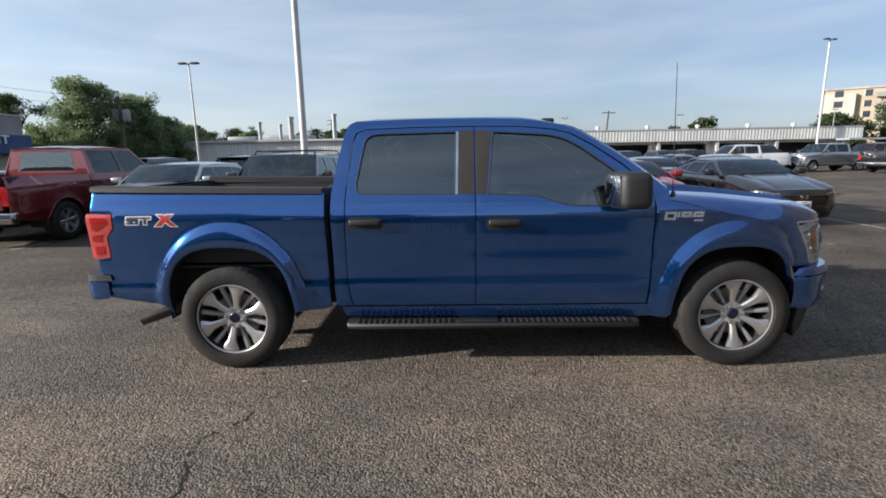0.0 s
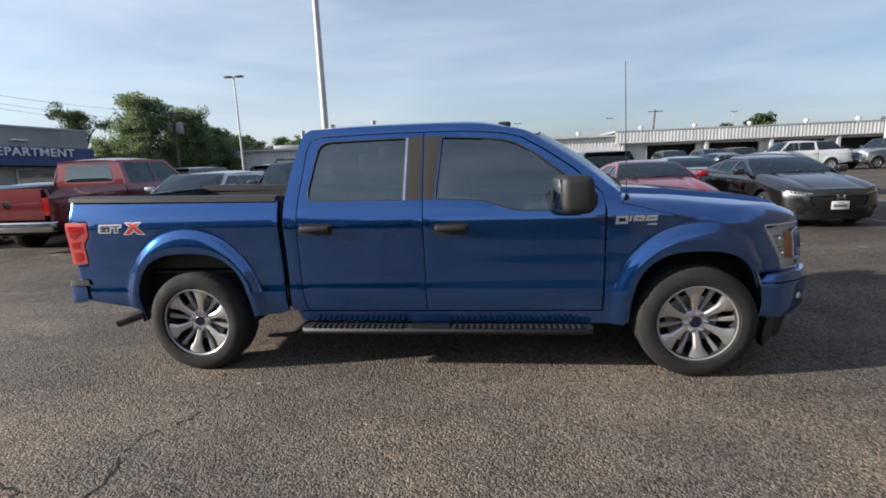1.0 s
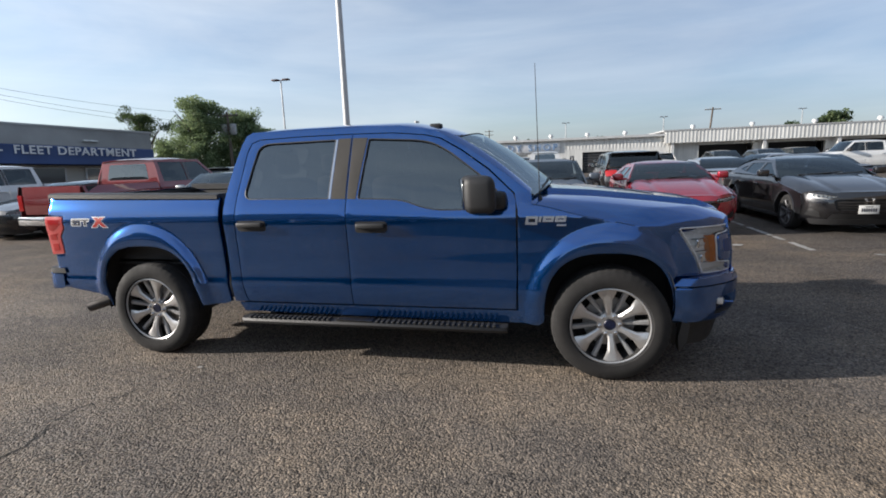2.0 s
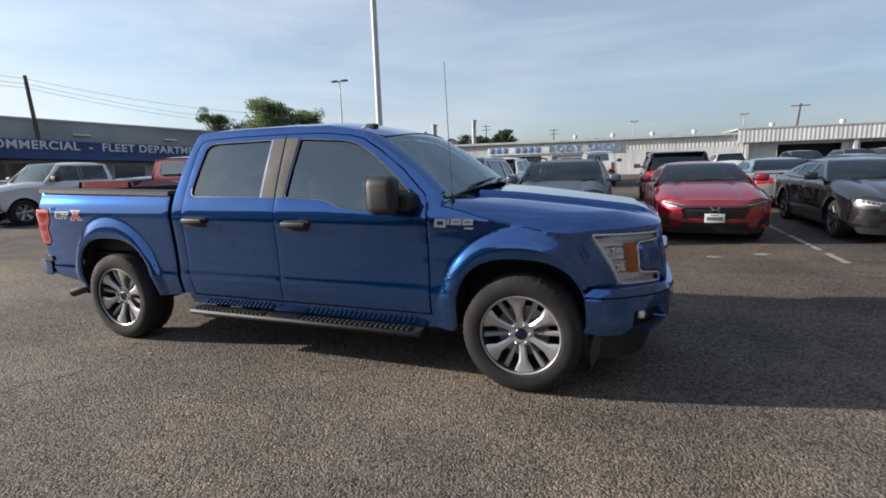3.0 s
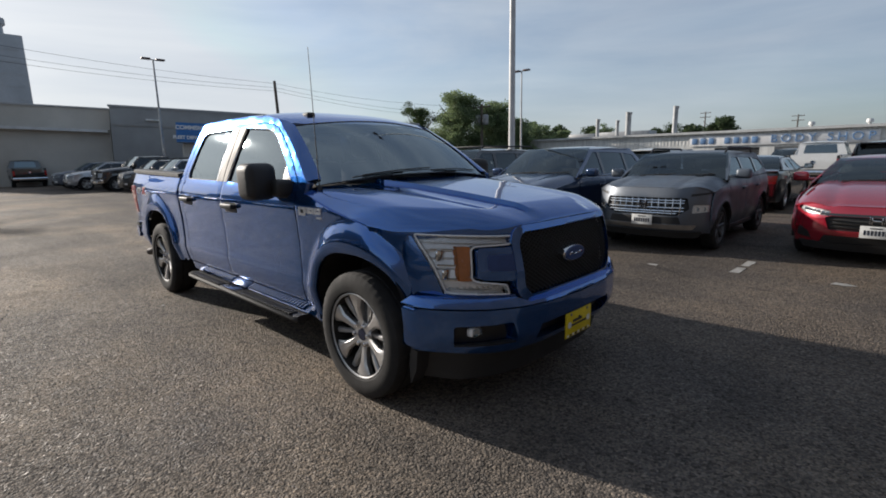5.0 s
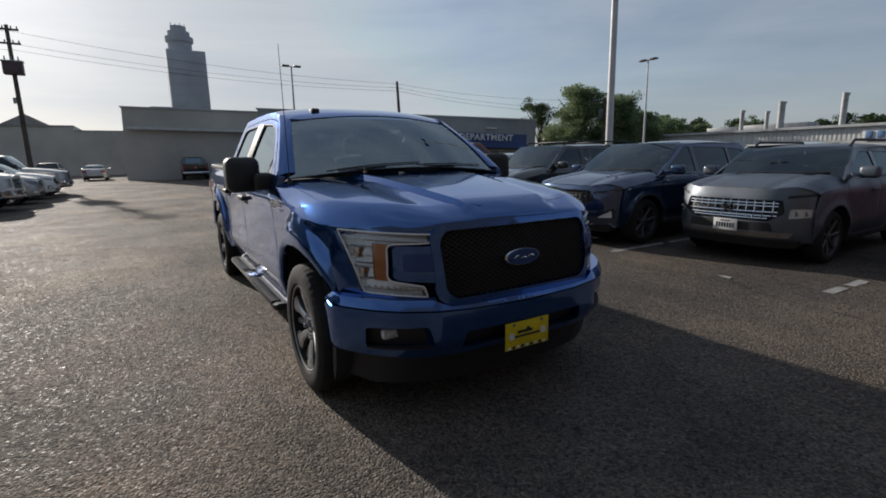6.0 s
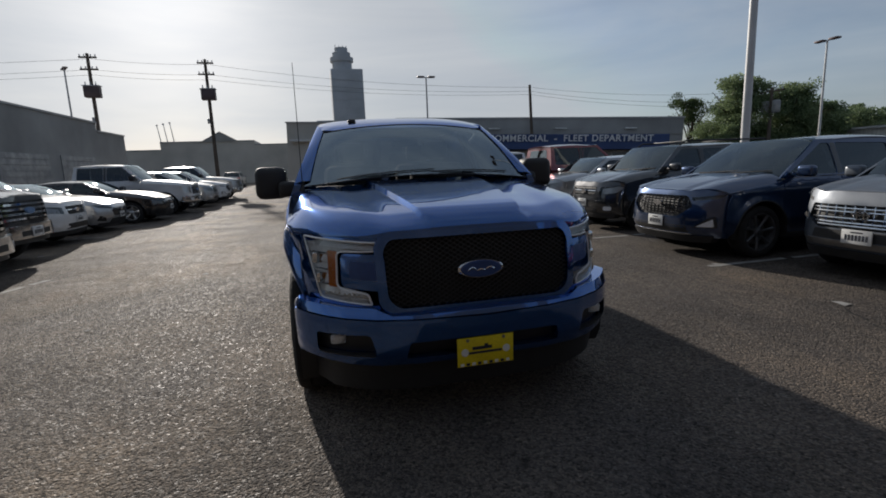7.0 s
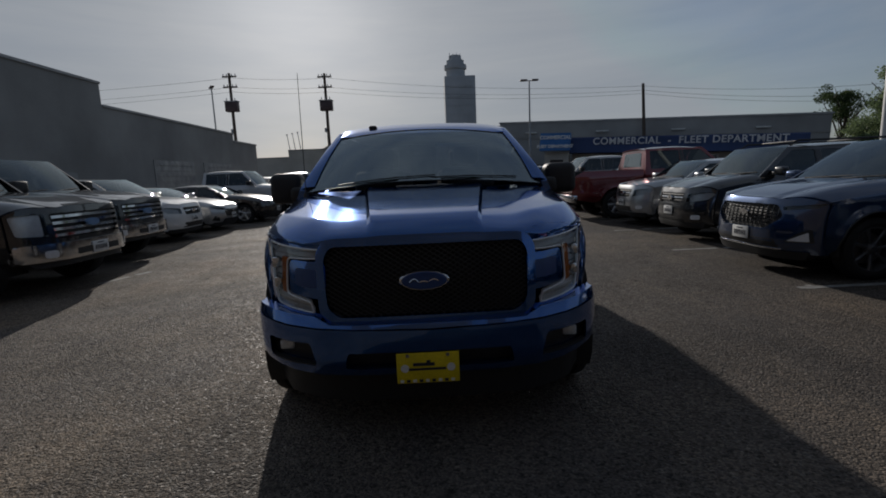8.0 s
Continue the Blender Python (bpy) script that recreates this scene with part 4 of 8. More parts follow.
tree(-35.2, 41.6, 4.5, 2.3, 8, M_LEAF, "low green tree behind the lot", 0.08, 150, 110, 0.085)
tree(-33.0, 57.0, 6.5, 1.7, 9, M_LEAF, "slim dark green tree behind the lot", 0.10, 90, 100, 0.09)
tree(-33.5, 61.5, 5.6, 1.9, 10, M_LEAF, "low round tree behind the lot", 0.10, 90, 100, 0.09)
tree(-31.5, 62.5, 5.3, 2.0, 11, M_LEAF, "low round tree behind the lot", 0.10, 90, 100, 0.09)
tree(-29.3, 69.0, 5.5, 2.6, 12, M_LEAF, "low round tree behind the workshop", 0.10, 110, 100, 0.09)
for k, (tx, ty, th, ts) in enumerate(((-34.4, 77, 6.5, 3.4), (-23.4, 78, 5.6, 3.2), (-15.9, 78, 6.6, 2.9), (-41, 78, 6.9, 2.8), (-19.4, 79, 5.8, 2.6), (-24.8, 114, 8.3, 2.9), (30, 74, 4.6, 2.6), (34, 75, 4.9, 2.4), (60, 122, 9.0, 5), (90, 118, 9, 7), (104, 116, 12, 8), (-95, 60, 9, 5), (-88, 48, 7.5, 4), (118, 110, 11, 8))):
    tree(tx, ty, th, ts, 20 + k, M_LEAF_FAR, "distant green tree above the rooftops", 0.08, 90, 80, 0.13 if ty < 80 else 0.30)


def tree_line(x0, y0, x1, y1, height, seed):
    rng = random.Random(seed)
    bm = bmesh.new()
    n = int(math.hypot(x1 - x0, y1 - y0) / 3.2)
    for k in range(n):
        t = (k + rng.uniform(-0.4, 0.4)) / n
        h = height * rng.uniform(0.55, 1.0)
        for j in range(3):
            leaf_cloud(bm, Vector((x0 + (x1 - x0) * t + rng.uniform(-2, 2), y0 + (y1 - y0) * t + rng.uniform(-2, 2), h * (0.25 + 0.3 * j))), 2.6, 34, 0.6, rng)
    return tagged(part("tree_line", bm, M_LEAF_FAR, None, "", 180), "far line of green trees on the horizon", "trees", "", "stuff")


tree_line(-160, 170, 150, 175, 8.0, 71)
tree_line(-180, -120, -170, 150, 9.0, 72)


# ---- an unseen dark wall behind the camera, added to darken the truck's front ----
structure("unseen_wall_east", boxes((14.0, 14.4, -60, 13.5, 0, 9.0)), M_UNSEEN_WALL, "unseen dark wall added to darken reflections", "wall")


def leaning_mast(y, z, lean):
    t = thing("mast", pose(-88.0, y, 0), "thin pale leaning steel mast behind the roofs", "mast", "masts behind the roofs")
    part("shaft", tube(bmesh.new(), [(0, 0, 0), (0, lean, z)], [0.12, 0.06], 8), M_GALV, t)
    part("head", boxes((-0.1, 0.1, lean - 0.13, lean + 0.13, z - 0.1, z + 0.12)), M_GALV, t)


for k in range(3):
    leaning_mast(-20.4 + 1.0 * k, 10.0 + 0.2 * k, -1.2)


# ---- wheels ----
def wheel_meshes(name, r, width, rim_r, spokes, wide, dark=False):
    """Tyre, rim and spokes, turning round y; the outer face looks to -y."""
    h = width / 2
    tyre = lathe(bmesh.new(), [(rim_r, -h * 0.80), (rim_r + 0.012, -h * 0.93), (rim_r + (r - rim_r) * 0.45, -h), (r - 0.035, -h * 0.93), (r - 0.010, -h * 0.80), (r, -h * 0.55),
                               (r, h * 0.55), (r - 0.010, h * 0.80), (r - 0.035, h * 0.93), (rim_r + 0.012, h * 0.93), (rim_r, h * 0.8)], 44)
    # tread grooves round the tyre
    bmesh.ops.recalc_face_normals(tyre, faces=tyre.faces)
    rim = lathe(bmesh.new(), [(rim_r + 0.006, -h * 0.80), (rim_r + 0.004, -h * 0.90), (rim_r - 0.012, -h * 0.88), (rim_r - 0.022, -h * 0.6), (rim_r - 0.03, h * 0.2), (rim_r - 0.02, h * 0.8)], 44)
    disc = lathe(bmesh.new(), [(0.03, -h * 0.05), (rim_r * 0.70, -h * 0.05), (rim_r * 0.70, h * 0.05), (0.03, h * 0.05)], 32, True)
    back = lathe(bmesh.new(), [(0.02, h * 0.25), (rim_r - 0.02, h * 0.25)], 32)
    sp = bmesh.new()
    for k in range(spokes):
        a = 2 * math.pi * k / spokes + math.radians(8)
        spoke(sp, a, 0.045, rim_r - 0.004, wide, h)
    cap = lathe(bmesh.new(), [(0.001, -h * 0.72), (0.030, -h * 0.72), (0.036, -h * 0.66), (0.075, -h * 0.58), (0.078, -h * 0.2)], 24)
    for bm in (rim, disc, back, sp, cap):
        bmesh.ops.recalc_face_normals(bm, faces=bm.faces)
    metal = M_ALLOY_DARK if dark else M_ALLOY
    return {"tyre": finish(tyre, name + "_tyre", M_RUBBER), "rim": finish(rim, name + "_rim", metal), "brake_disc": finish(disc, name + "_disc", M_STEEL),
            "wheel_back": finish(back, name + "_back", M_WELL), "spokes": finish(sp, name + "_spokes", metal, 30), "hub": finish(cap, name + "_hub", metal)}


def spoke(bm, a, r0, r1, wide, h, lift=0.0, flare=1.0, thick=0.035):
    """One spoke from hub to rim, wider at its foot, crowned in the middle."""
    ca, sa = math.cos(a), math.sin(a)
    rows = []
    for t, w, d in ((0.0, 0.62, 0.60), (0.30, 0.62, 0.70), (0.62, 0.85, 0.80), (0.86, 1.0 * flare, 0.84), (1.0, 1.25 * flare, 0.86)):
        r = r0 + (r1 - r0) * t
        half = wide / 2 * w
        y = -h * d + lift
        row = []
        for s, up in ((-1, 0.010), (-0.55, 0.0), (0.55, 0.0), (1, 0.010), (0.8, thick), (-0.8, thick)):
            row.append(bm.verts.new((r * ca - half * s * sa, y + up, r * sa + half * s * ca)))
        rows.append(row)
    for p, q in zip(rows, rows[1:]):
        for i in range(6):
            bm.faces.new((p[i], p[(i + 1) % 6], q[(i + 1) % 6], q[i]))
    bm.faces.new(rows[0])
    bm.faces.new(rows[-1][::-1])


WHEELS = {"plain": wheel_meshes("car_wheel", 0.345, 0.23, 0.235, 5, 0.085), "dark": wheel_meshes("sport_wheel", 0.345, 0.23, 0.245, 7, 0.05, True),
          "truck": wheel_meshes("pickup_wheel", 0.395, 0.27, 0.245, 6, 0.10)}


def add_wheel(car, meshes, x, y, z, right, scale=1.0):
    w = new("wheel")
    w.parent = car
    w.matrix_basis = pose(x, y, z, 0, 0, 0 if right else 180) @ Matrix.Scale(scale, 4)
    for n, me in meshes.items():
        part(n, me, None, w)
    return w


# ---- parked vehicles ----
SPECS = {
    "sedan": dict(L=4.90, W=1.86, H=1.385, zs=0.24, zb=0.97, zn=0.74, zc=1.00, xc=0.98, xr1=0.20, xr2=-1.02, xt=-1.78, zt=1.06, wb=2.83, fo=0.92, wr=0.335, gh=0.68, kind="sedan"),
    "suv": dict(L=4.70, W=1.90, H=1.645, zs=0.30, zb=1.06, zn=0.93, zc=1.12, xc=1.12, xr1=0.30, xr2=-1.50, xt=-2.12, zt=1.10, wb=2.80, fo=0.92, wr=0.355, gh=0.74, kind="suv"),
    "small_suv": dict(L=4.10, W=1.78, H=1.51, zs=0.30, zb=1.04, zn=0.95, zc=1.09, xc=0.98, xr1=0.36, xr2=-1.45, xt=-1.88, zt=1.08, wb=2.52, fo=0.84, wr=0.335, gh=0.76, kind="suv"),
    "boxy_suv": dict(L=4.45, W=1.83, H=1.68, zs=0.33, zb=1.12, zn=0.96, zc=1.16, xc=1.10, xr1=0.52, xr2=-1.85, xt=-2.12, zt=1.12, wb=2.62, fo=0.86, wr=0.35, gh=0.80, kind="suv"),
    "pickup": dict(L=5.85, W=2.00, H=1.92, zs=0.45, zb=1.27, zn=1.10, zc=1.30, xc=1.30, xr1=0.70, xr2=-0.85, xt=-0.92, zt=1.30, wb=3.68, fo=0.94, wr=0.395, gh=0.76, kind="pickup"),
}


def vehicle(m, name, label, category, kind, colour, face, wheel="plain", plate=True, rack=False, group="parked vehicles", trim=None, fine=0.09):
    """A parked car, nose along its own +x: sheet-metal panels, panes, lamps, mirrors, wheels."""
    S = SPECS[kind]
    L, W, H, zs, zb, zn, zc, xc, xr1, xr2, xt, zt, wb, fo, wr, gh = (S[k] for k in ("L", "W", "H", "zs", "zb", "zn", "zc", "xc", "xr1", "xr2", "xt", "zt", "wb", "fo", "wr", "gh"))
    pick = S["kind"] == "pickup"
    hw, Lf = W / 2, L / 2
    xfw, xrw = Lf - fo, Lf - fo - wb
    body = PAINTS[colour]
    car = thing(name, m, label, category, group)

    def half(x, z):
        if z <= zb:
            p = curve_at(z, [(zs, 0.92), (zs + 0.10, 0.965), (zs + 0.22, 0.995), (zs + 0.30, 0.985), (zb - 0.22, 0.99), (zb - 0.13, 1.0), (zb, 0.955)])
        else:
            p = 0.955 + (gh - 0.955) * ((z - zb) / max(0.1, H - 0.06 - zb)) ** 1.1
        f, r = max(0.0, (x - (Lf - 0.75)) / 0.75), max(0.0, (-x - (Lf - 0.7)) / 0.7)
        flare = 0.0
        for cx in (xfw, xrw):
            d = math.hypot(x - cx, z - wr) - (wr + 0.065)
            flare = max(flare, 0.022 * smooth(1 - d / 0.10) if d < 0.10 else 0.0)
        return hw * p * (1 - 0.13 * f ** 2.2 - 0.08 * r ** 2.4) + flare * (z < zb)

    def lean(z):
        return 0.10 * max(0.0, (z - 0.55) / max(0.2, zn - 0.5)) ** 2 + 0.10 * max(0.0, (0.42 - z) / 0.2)

    def front_x(y, z):
        return Lf - 0.36 * min(1.1, abs(y) / (0.955 * hw)) ** 4.0 - lean(z) * (0.5 if pick else 1.0)

    def rear_x(y, z):
        return -Lf + 0.16 * min(1.1, abs(y) / (0.95 * hw)) ** 5 + (0 if pick else 0.22 * max(0.0, (z - 0.75) / 0.5) ** 1.5)

    def hood_z(x, y):
        t = min(1.0, max(0.0, (x - xc) / (Lf - 0.12 - xc)))
        z = zc + (zn - zc) * (0.55 * t + 0.45 * t ** 3)
        a = abs(y) / hw
        z -= 0.10 * max(0.0, (a - 0.70) / 0.25) ** 2
        return z + 0.02 * (1 - a * a) - 0.012 * smooth((abs(a - 0.50) < 0.06) * 1.0)

    # outline of one side: sill, arches, nose, bonnet edge, belt, tail
    def arch(cx):
        return arc(cx, wr, wr + 0.065, wr + 0.065, 180 + 8, -8, 18)

    top_side = 0.955
    nose = [(front_x(hw * 0.955, z), z) for z in np.linspace(zs, hood_z(Lf - 0.30, hw * top_side), 7)]
    bonnet = [(x, hood_z(x, hw * top_side)) for x in np.linspace(Lf - 0.36, xc + 0.05, 8)]
    if pick:
        tail = [(xt, zb + 0.03), (-Lf + 0.05, zb + 0.05), (-Lf + 0.05, 0.62), (-Lf + 0.1, zs + 0.1)]
    else:
        tail = [(xr2, zb + 0.01), (xt, zb + 0.02)] + [(rear_x(hw * 0.95, z), z) for z in np.linspace(zt - 0.05, zs + 0.03, 7)]
    side = [(xrw - wr - 0.2, zs)] + [p for p in arch(xrw) if p[1] > zs] + [(xrw + wr + 0.12, zs - 0.02), (xfw - wr - 0.12, zs - 0.02)] + [p for p in arch(xfw) if p[1] > zs] + nose + bonnet + [(xc - 0.1, zb)] + tail
    doors = [xc - 0.02, xc - 1.05 if not pick else 0.13, max(xr2 + 0.10, xrw + 0.30) if not pick else xt + 0.06]
    cuts = [(-9, doors[2], "rear_quarter"), (doors[2], doors[1], "rear_door"), (doors[1], doors[0], "front_door"), (doors[0], 9, "front_fender")]
    if pick:
        cuts = [(-9, xt - 0.03, "bed_side"), (xt, doors[2], "cab_corner")] + cuts[1:]
    for s in (1, -1):
        side_name = s
        for x0, x1, n in cuts:
            loop = clip_x(side, x0 + 0.004, x1 - 0.004)
            if len(loop) > 2:
                p = part(n, panel(loop, lambda x, z, s=s: (x, s * half(x, z), z), (0, -s, 0), fine), body, car)
                if n in ("rear_door", "front_door"):
                    hx = x0 + 0.20
                    hy = half(hx, zb - 0.16)
                    part("handle", boxes((hx - 0.10, hx + 0.10, min(s * hy, s * (hy + 0.035)), max(s * hy, s * (hy + 0.035)), zb - 0.17, zb - 0.13), bevel=0.010), trim or body, p)
        # cab side with real window openings
        roofz = H - 0.07
        pane_z0, pane_z1 = zb + 0.035, H - 0.125
        x_a0, x_a1 = xc - 0.10, xr1 - 0.02
        if S["kind"] == "sedan":
            rear_line = [(xr2 + 0.25, roofz), (xr2 - 0.20, H - 0.16), (xt + 0.05, zb + 0.04)]
            c_bot, c_top = xr2 - 0.15, xr2 + 0.16
        elif pick:
            rear_line = [(xr2 + 0.03, roofz), (xt + 0.01, zb + 0.02)]
            c_bot, c_top = xr2 + 0.10, xr2 + 0.18
        else:
            rear_line = [(xr2, roofz), (xr2 - 0.25, H - 0.25), (xt + 0.06, zb + 0.03)]
            c_bot, c_top = xr2 - 0.20, xr2 - 0.02
        loop = [(xc + 0.03, zb + 0.005), (xr1 + 0.05, roofz)] + rear_line
        b = doors[1]
        front_pane = rounded([(x_a0, pane_z0), (x_a1, pane_z1), (b + 0.06, pane_z1), (b + 0.05, pane_z0)], 0.04)
        rear_end = doors[2] + 0.10 if not pick else c_bot
        rear_pane = rounded([(b - 0.05, pane_z0), (b - 0.05, pane_z1), (max(rear_end, c_top) + 0.05 if S["kind"] == "sedan" else rear_end + 0.02, pane_z1), (rear_end, pane_z0)], 0.04)
        panes = [front_pane, rear_pane]
        if S["kind"] == "suv":
            panes.append(rounded([(rear_end - 0.09, pane_z0), (rear_end - 0.06, pane_z1), (c_top + 0.02, pane_z1 - 0.02), (c_bot, pane_z0 + 0.06)], 0.05))
        elif S["kind"] == "sedan":
            panes.append(rounded([(rear_end - 0.07, pane_z0), (rear_end - 0.02, pane_z1 - 0.02), (c_bot - 0.05, pane_z0 + 0.05)], 0.03))
        def taper(q):
            out = []
            for x, z in q:
                f = max(0.0, (b - x) / (b - xr2 + 0.2))
                k = (z - pane_z0) / (pane_z1 - pane_z0)
                out.append((x, z + (0.07 * f * (1 - k) - 0.055 * f * f * k) * (not pick)))
            return out

        panes = [taper(q) for q in panes]
        part("cab_side", panel(loop, lambda x, z, s=s: (x, s * half(x, z), z), (0, -s, 0), fine, panes, 0.03), body, car)
        for xm in (b, rear_end - 0.035)[: 1 if pick else 2]:
            q = taper([(xm - 0.045, pane_z0), (xm + 0.045, pane_z0), (xm + 0.05, pane_z1), (xm - 0.04, pane_z1)])
            part("pillar_cover", panel(q, lambda x, z, s=s: (x, s * (half(x, z) + 0.003), z), (0, -s, 0), 0.15, (), 0.006), M_GLOSS, car)
        for q in panes:
            part("side_window", panel(q, lambda x, z, s=s: (x, s * (half(x, z) - 0.010), z), (0, -s, 0), 0.15, (), 0.006), M_PANE, car)
        # mirror
        my = half(xc - 0.2, zb)
        mm = bmesh.new()
        k = 1.25 if pick else 1.0
        box(mm, xc - 0.30, xc - 0.30 + 0.13 * k, min(s * (my + 0.05), s * (my + 0.05 + 0.21 * k)), max(s * (my + 0.05), s * (my + 0.05 + 0.21 * k)), zb + 0.02, zb + 0.02 + 0.15 * k, 0.04, 3)
        box(mm, xc - 0.26, xc - 0.20, min(s * (my - 0.03), s * (my + 0.08)), max(s * (my - 0.03), s * (my + 0.08)), zb + 0.03, zb + 0.08, 0.01)
        mir = part("mirror", mm, body if not pick else M_BLACK, car)
        part("mirror_glass", boxes((xc - 0.306, xc - 0.298, min(s * (my + 0.07), s * (my + 0.03 + 0.21 * k)), max(s * (my + 0.07), s * (my + 0.03 + 0.21 * k)), zb + 0.04, zb + 0.15 * k)), M_MIRROR, mir)
        # arch lips and wells
        for cx in (xfw, xrw):
            lip = bmesh.new()
            tube(lip, [(x, s * (half(x, z) - 0.006), z) for x, z in arc(cx, wr, wr + 0.070, wr + 0.070, 176, 4, 18)], 0.012, 6)
            part("arch_trim", lip, M_BLACK if S["kind"] == "suv" else body, car)
            well = bmesh.new()
            ring = arc(cx, wr, wr + 0.075, wr + 0.075, 190, -10, 14)
            rows = [[well.verts.new((x, s * yy, z)) for x, z in ring] for yy in (half(cx, wr + wr) - 0.02, hw - 0.42)]
            for i in range(len(ring) - 1):
                well.faces.new((rows[0][i], rows[0][i + 1], rows[1][i + 1], rows[1][i]))
            well.faces.new(rows[1])
            part("wheel_well", well, M_WELL, car)
        part("sill_trim", boxes((xrw + wr + 0.08, xfw - wr - 0.08, min(s * (hw * 0.86), s * hw * 0.94), max(s * hw * 0.86, s * hw * 0.94), zs - 0.06, zs + 0.02), bevel=0.015), M_BLACK, car)
    # bonnet, roof, screens
    def hood_edge(x):
        return half(x, hood_z(x, hw * top_side)) - 0.003

    vs = np.linspace(-1, 1, 15)
    loop = [(min(front_x(v * hw * 0.93, zn) - 0.005, Lf), v) for v in vs] + [(xc + 0.04 - 0.10 * v * v, v) for v in vs[::-1]]
    part("bonnet", panel(loop, lambda x, v: (x, v * hood_edge(x), hood_z(x, v * hood_edge(x))), (0, 0, -1), fine, (), 0.02), body, car)

    def screen(x0, z0, x1, z1, w0, w1, bow):
        def place(u, v):
            w = w0 + (w1 - w0) * v
            return (x0 + (x1 - x0) * v + bow * (1 - u * u) * (1 - 0.4 * v), u * w, z0 + (z1 - z0) * v + 0.035 * math.sin(math.pi * v))
        return place

    square = [(-1, 0), (1, 0), (1, 1), (-1, 1)]
    wsw, rfw = half(xc, zb) * 0.955, half(xr1, H - 0.07) * 0.985
    part("windscreen", panel(square, screen(xc - 0.06, zc - 0.03, xr1 + 0.02, H - 0.045, wsw, rfw, 0.10), (-0.7, 0, -0.7), 0.16, (), 0.006), M_SCREEN, car)
    part("wiper", tube(bmesh.new(), [(xc + 0.02, -0.55 * hw, zc + 0.01), (xc - 0.02, -0.1 * hw, zc + 0.03), (xc - 0.10, 0.35 * hw, zc + 0.05)], 0.010, 6), M_BLACK, car)
    part("wiper", tube(bmesh.new(), [(xc + 0.03, 0.10 * hw, zc + 0.01), (xc - 0.02, 0.45 * hw, zc + 0.03), (xc - 0.08, 0.72 * hw, zc + 0.04)], 0.010, 6), M_BLACK, car)

    def roof_z(x, y):
        t = (x - (xr1 + xr2) / 2) / ((xr1 - xr2) / 2)
        return H - 0.045 * t * t - 0.05 * (abs(y) / (gh * hw)) ** 3

    rw = half(xr1, H - 0.07) * 1.01
    part("roof", panel([(xr1 + 0.02 + 0.06, 0), (xr1 + 0.07, rw * 0.5), (xr1, rw), (xr2, rw), (xr2 - 0.05, 0), (xr2, -rw), (xr1, -rw), (xr1 + 0.07, -rw * 0.5)], lambda x, y: (x, y, roof_z(x, y)), (0, 0, -1), fine), body, car)
    bw = half(xt, zb) * 0.90
    if S["kind"] == "sedan":
        part("rear_window", panel(square, screen(xt + 0.02, zt - 0.04, xr2, H - 0.05, bw, rw * 0.96, -0.06), (0.6, 0, -0.8), 0.16, (), 0.006), M_PANE, car)
        deck = [(xt + 0.04, -bw * 1.04), (xt + 0.04, bw * 1.04)] + [(rear_x(y, zt) + 0.01, y) for y in np.linspace(bw * 1.04, -bw * 1.04, 9)]
        part("boot_lid", panel(deck, lambda x, y: (x, y, zt - 0.02 + 0.02 * (1 - (y / hw) ** 2) - 0.05 * smooth((-x - Lf + 0.55) / 0.5)), (0, 0, -1), fine), body, car)
        rear_top = zt - 0.06
    elif pick:
        part("rear_window", panel(rounded([(-0.62 * hw, zb + 0.10), (0.62 * hw, zb + 0.10), (0.55 * hw, H - 0.16), (-0.55 * hw, H - 0.16)], 0.05), lambda y, z: (xt + 0.035 + 0.07 * (z - zb) / (H - zb) - 0.012, y, z), (1, 0, 0), 0.2, (), 0.006), M_GLASS, car)
        part("cab_back", panel([(-0.93 * hw, zs + 0.1), (0.93 * hw, zs + 0.1), (0.95 * hw, zb), (gh * hw, H - 0.08), (-gh * hw, H - 0.08), (-0.95 * hw, zb)], lambda y, z: (xt + 0.03 + 0.07 * max(0, z - zb) / (H - zb), y, z), (1, 0, 0), 0.12,
                               [[(-0.60 * hw, zb + 0.12), (0.60 * hw, zb + 0.12), (0.53 * hw, H - 0.18), (-0.53 * hw, H - 0.18)]]), body, car)
        part("bed_floor", boxes((-Lf + 0.1, xt - 0.03, -0.8 * hw, 0.8 * hw, 0.80, 0.84), (xt - 0.08, xt - 0.03, -0.9 * hw, 0.9 * hw, 0.8, zb), (-Lf + 0.1, xt - 0.05, -0.93 * hw, -0.84 * hw, 0.8, zb + 0.04), (-Lf + 0.1, xt - 0.05, 0.84 * hw, 0.93 * hw, 0.8, zb + 0.04)), M_BLACK, car)
        part("tailgate", panel(rounded([(-0.78 * hw, 0.72), (0.78 * hw, 0.72), (0.78 * hw, zb + 0.05), (-0.78 * hw, zb + 0.05)], 0.02), lambda y, z: (-Lf + 0.05 - 0.012 * math.sin(6 * (z - 0.7)), y, z), (1, 0, 0), fine, (), 0.06), body, car)
        part("rear_emblem", tube(bmesh.new(), [(-Lf + 0.05, 0, 1.02), (-Lf + 0.025, 0, 1.02)], [0.075, 0.07], 20), M_CHROME, car)
        part("rear_bumper", boxes((-Lf - 0.02, -Lf + 0.16, -0.96 * hw, 0.96 * hw, 0.48, 0.68), bevel=0.03), M_CHROME, car)
        rear_top = None
    else:
        part("rear_window", panel(square, screen(xt + 0.06, zb + 0.08, xr2, H - 0.08, bw * 0.96, rw * 0.94, -0.05), (0.9, 0, -0.3), 0.16, (), 0.006), M_PANE, car)
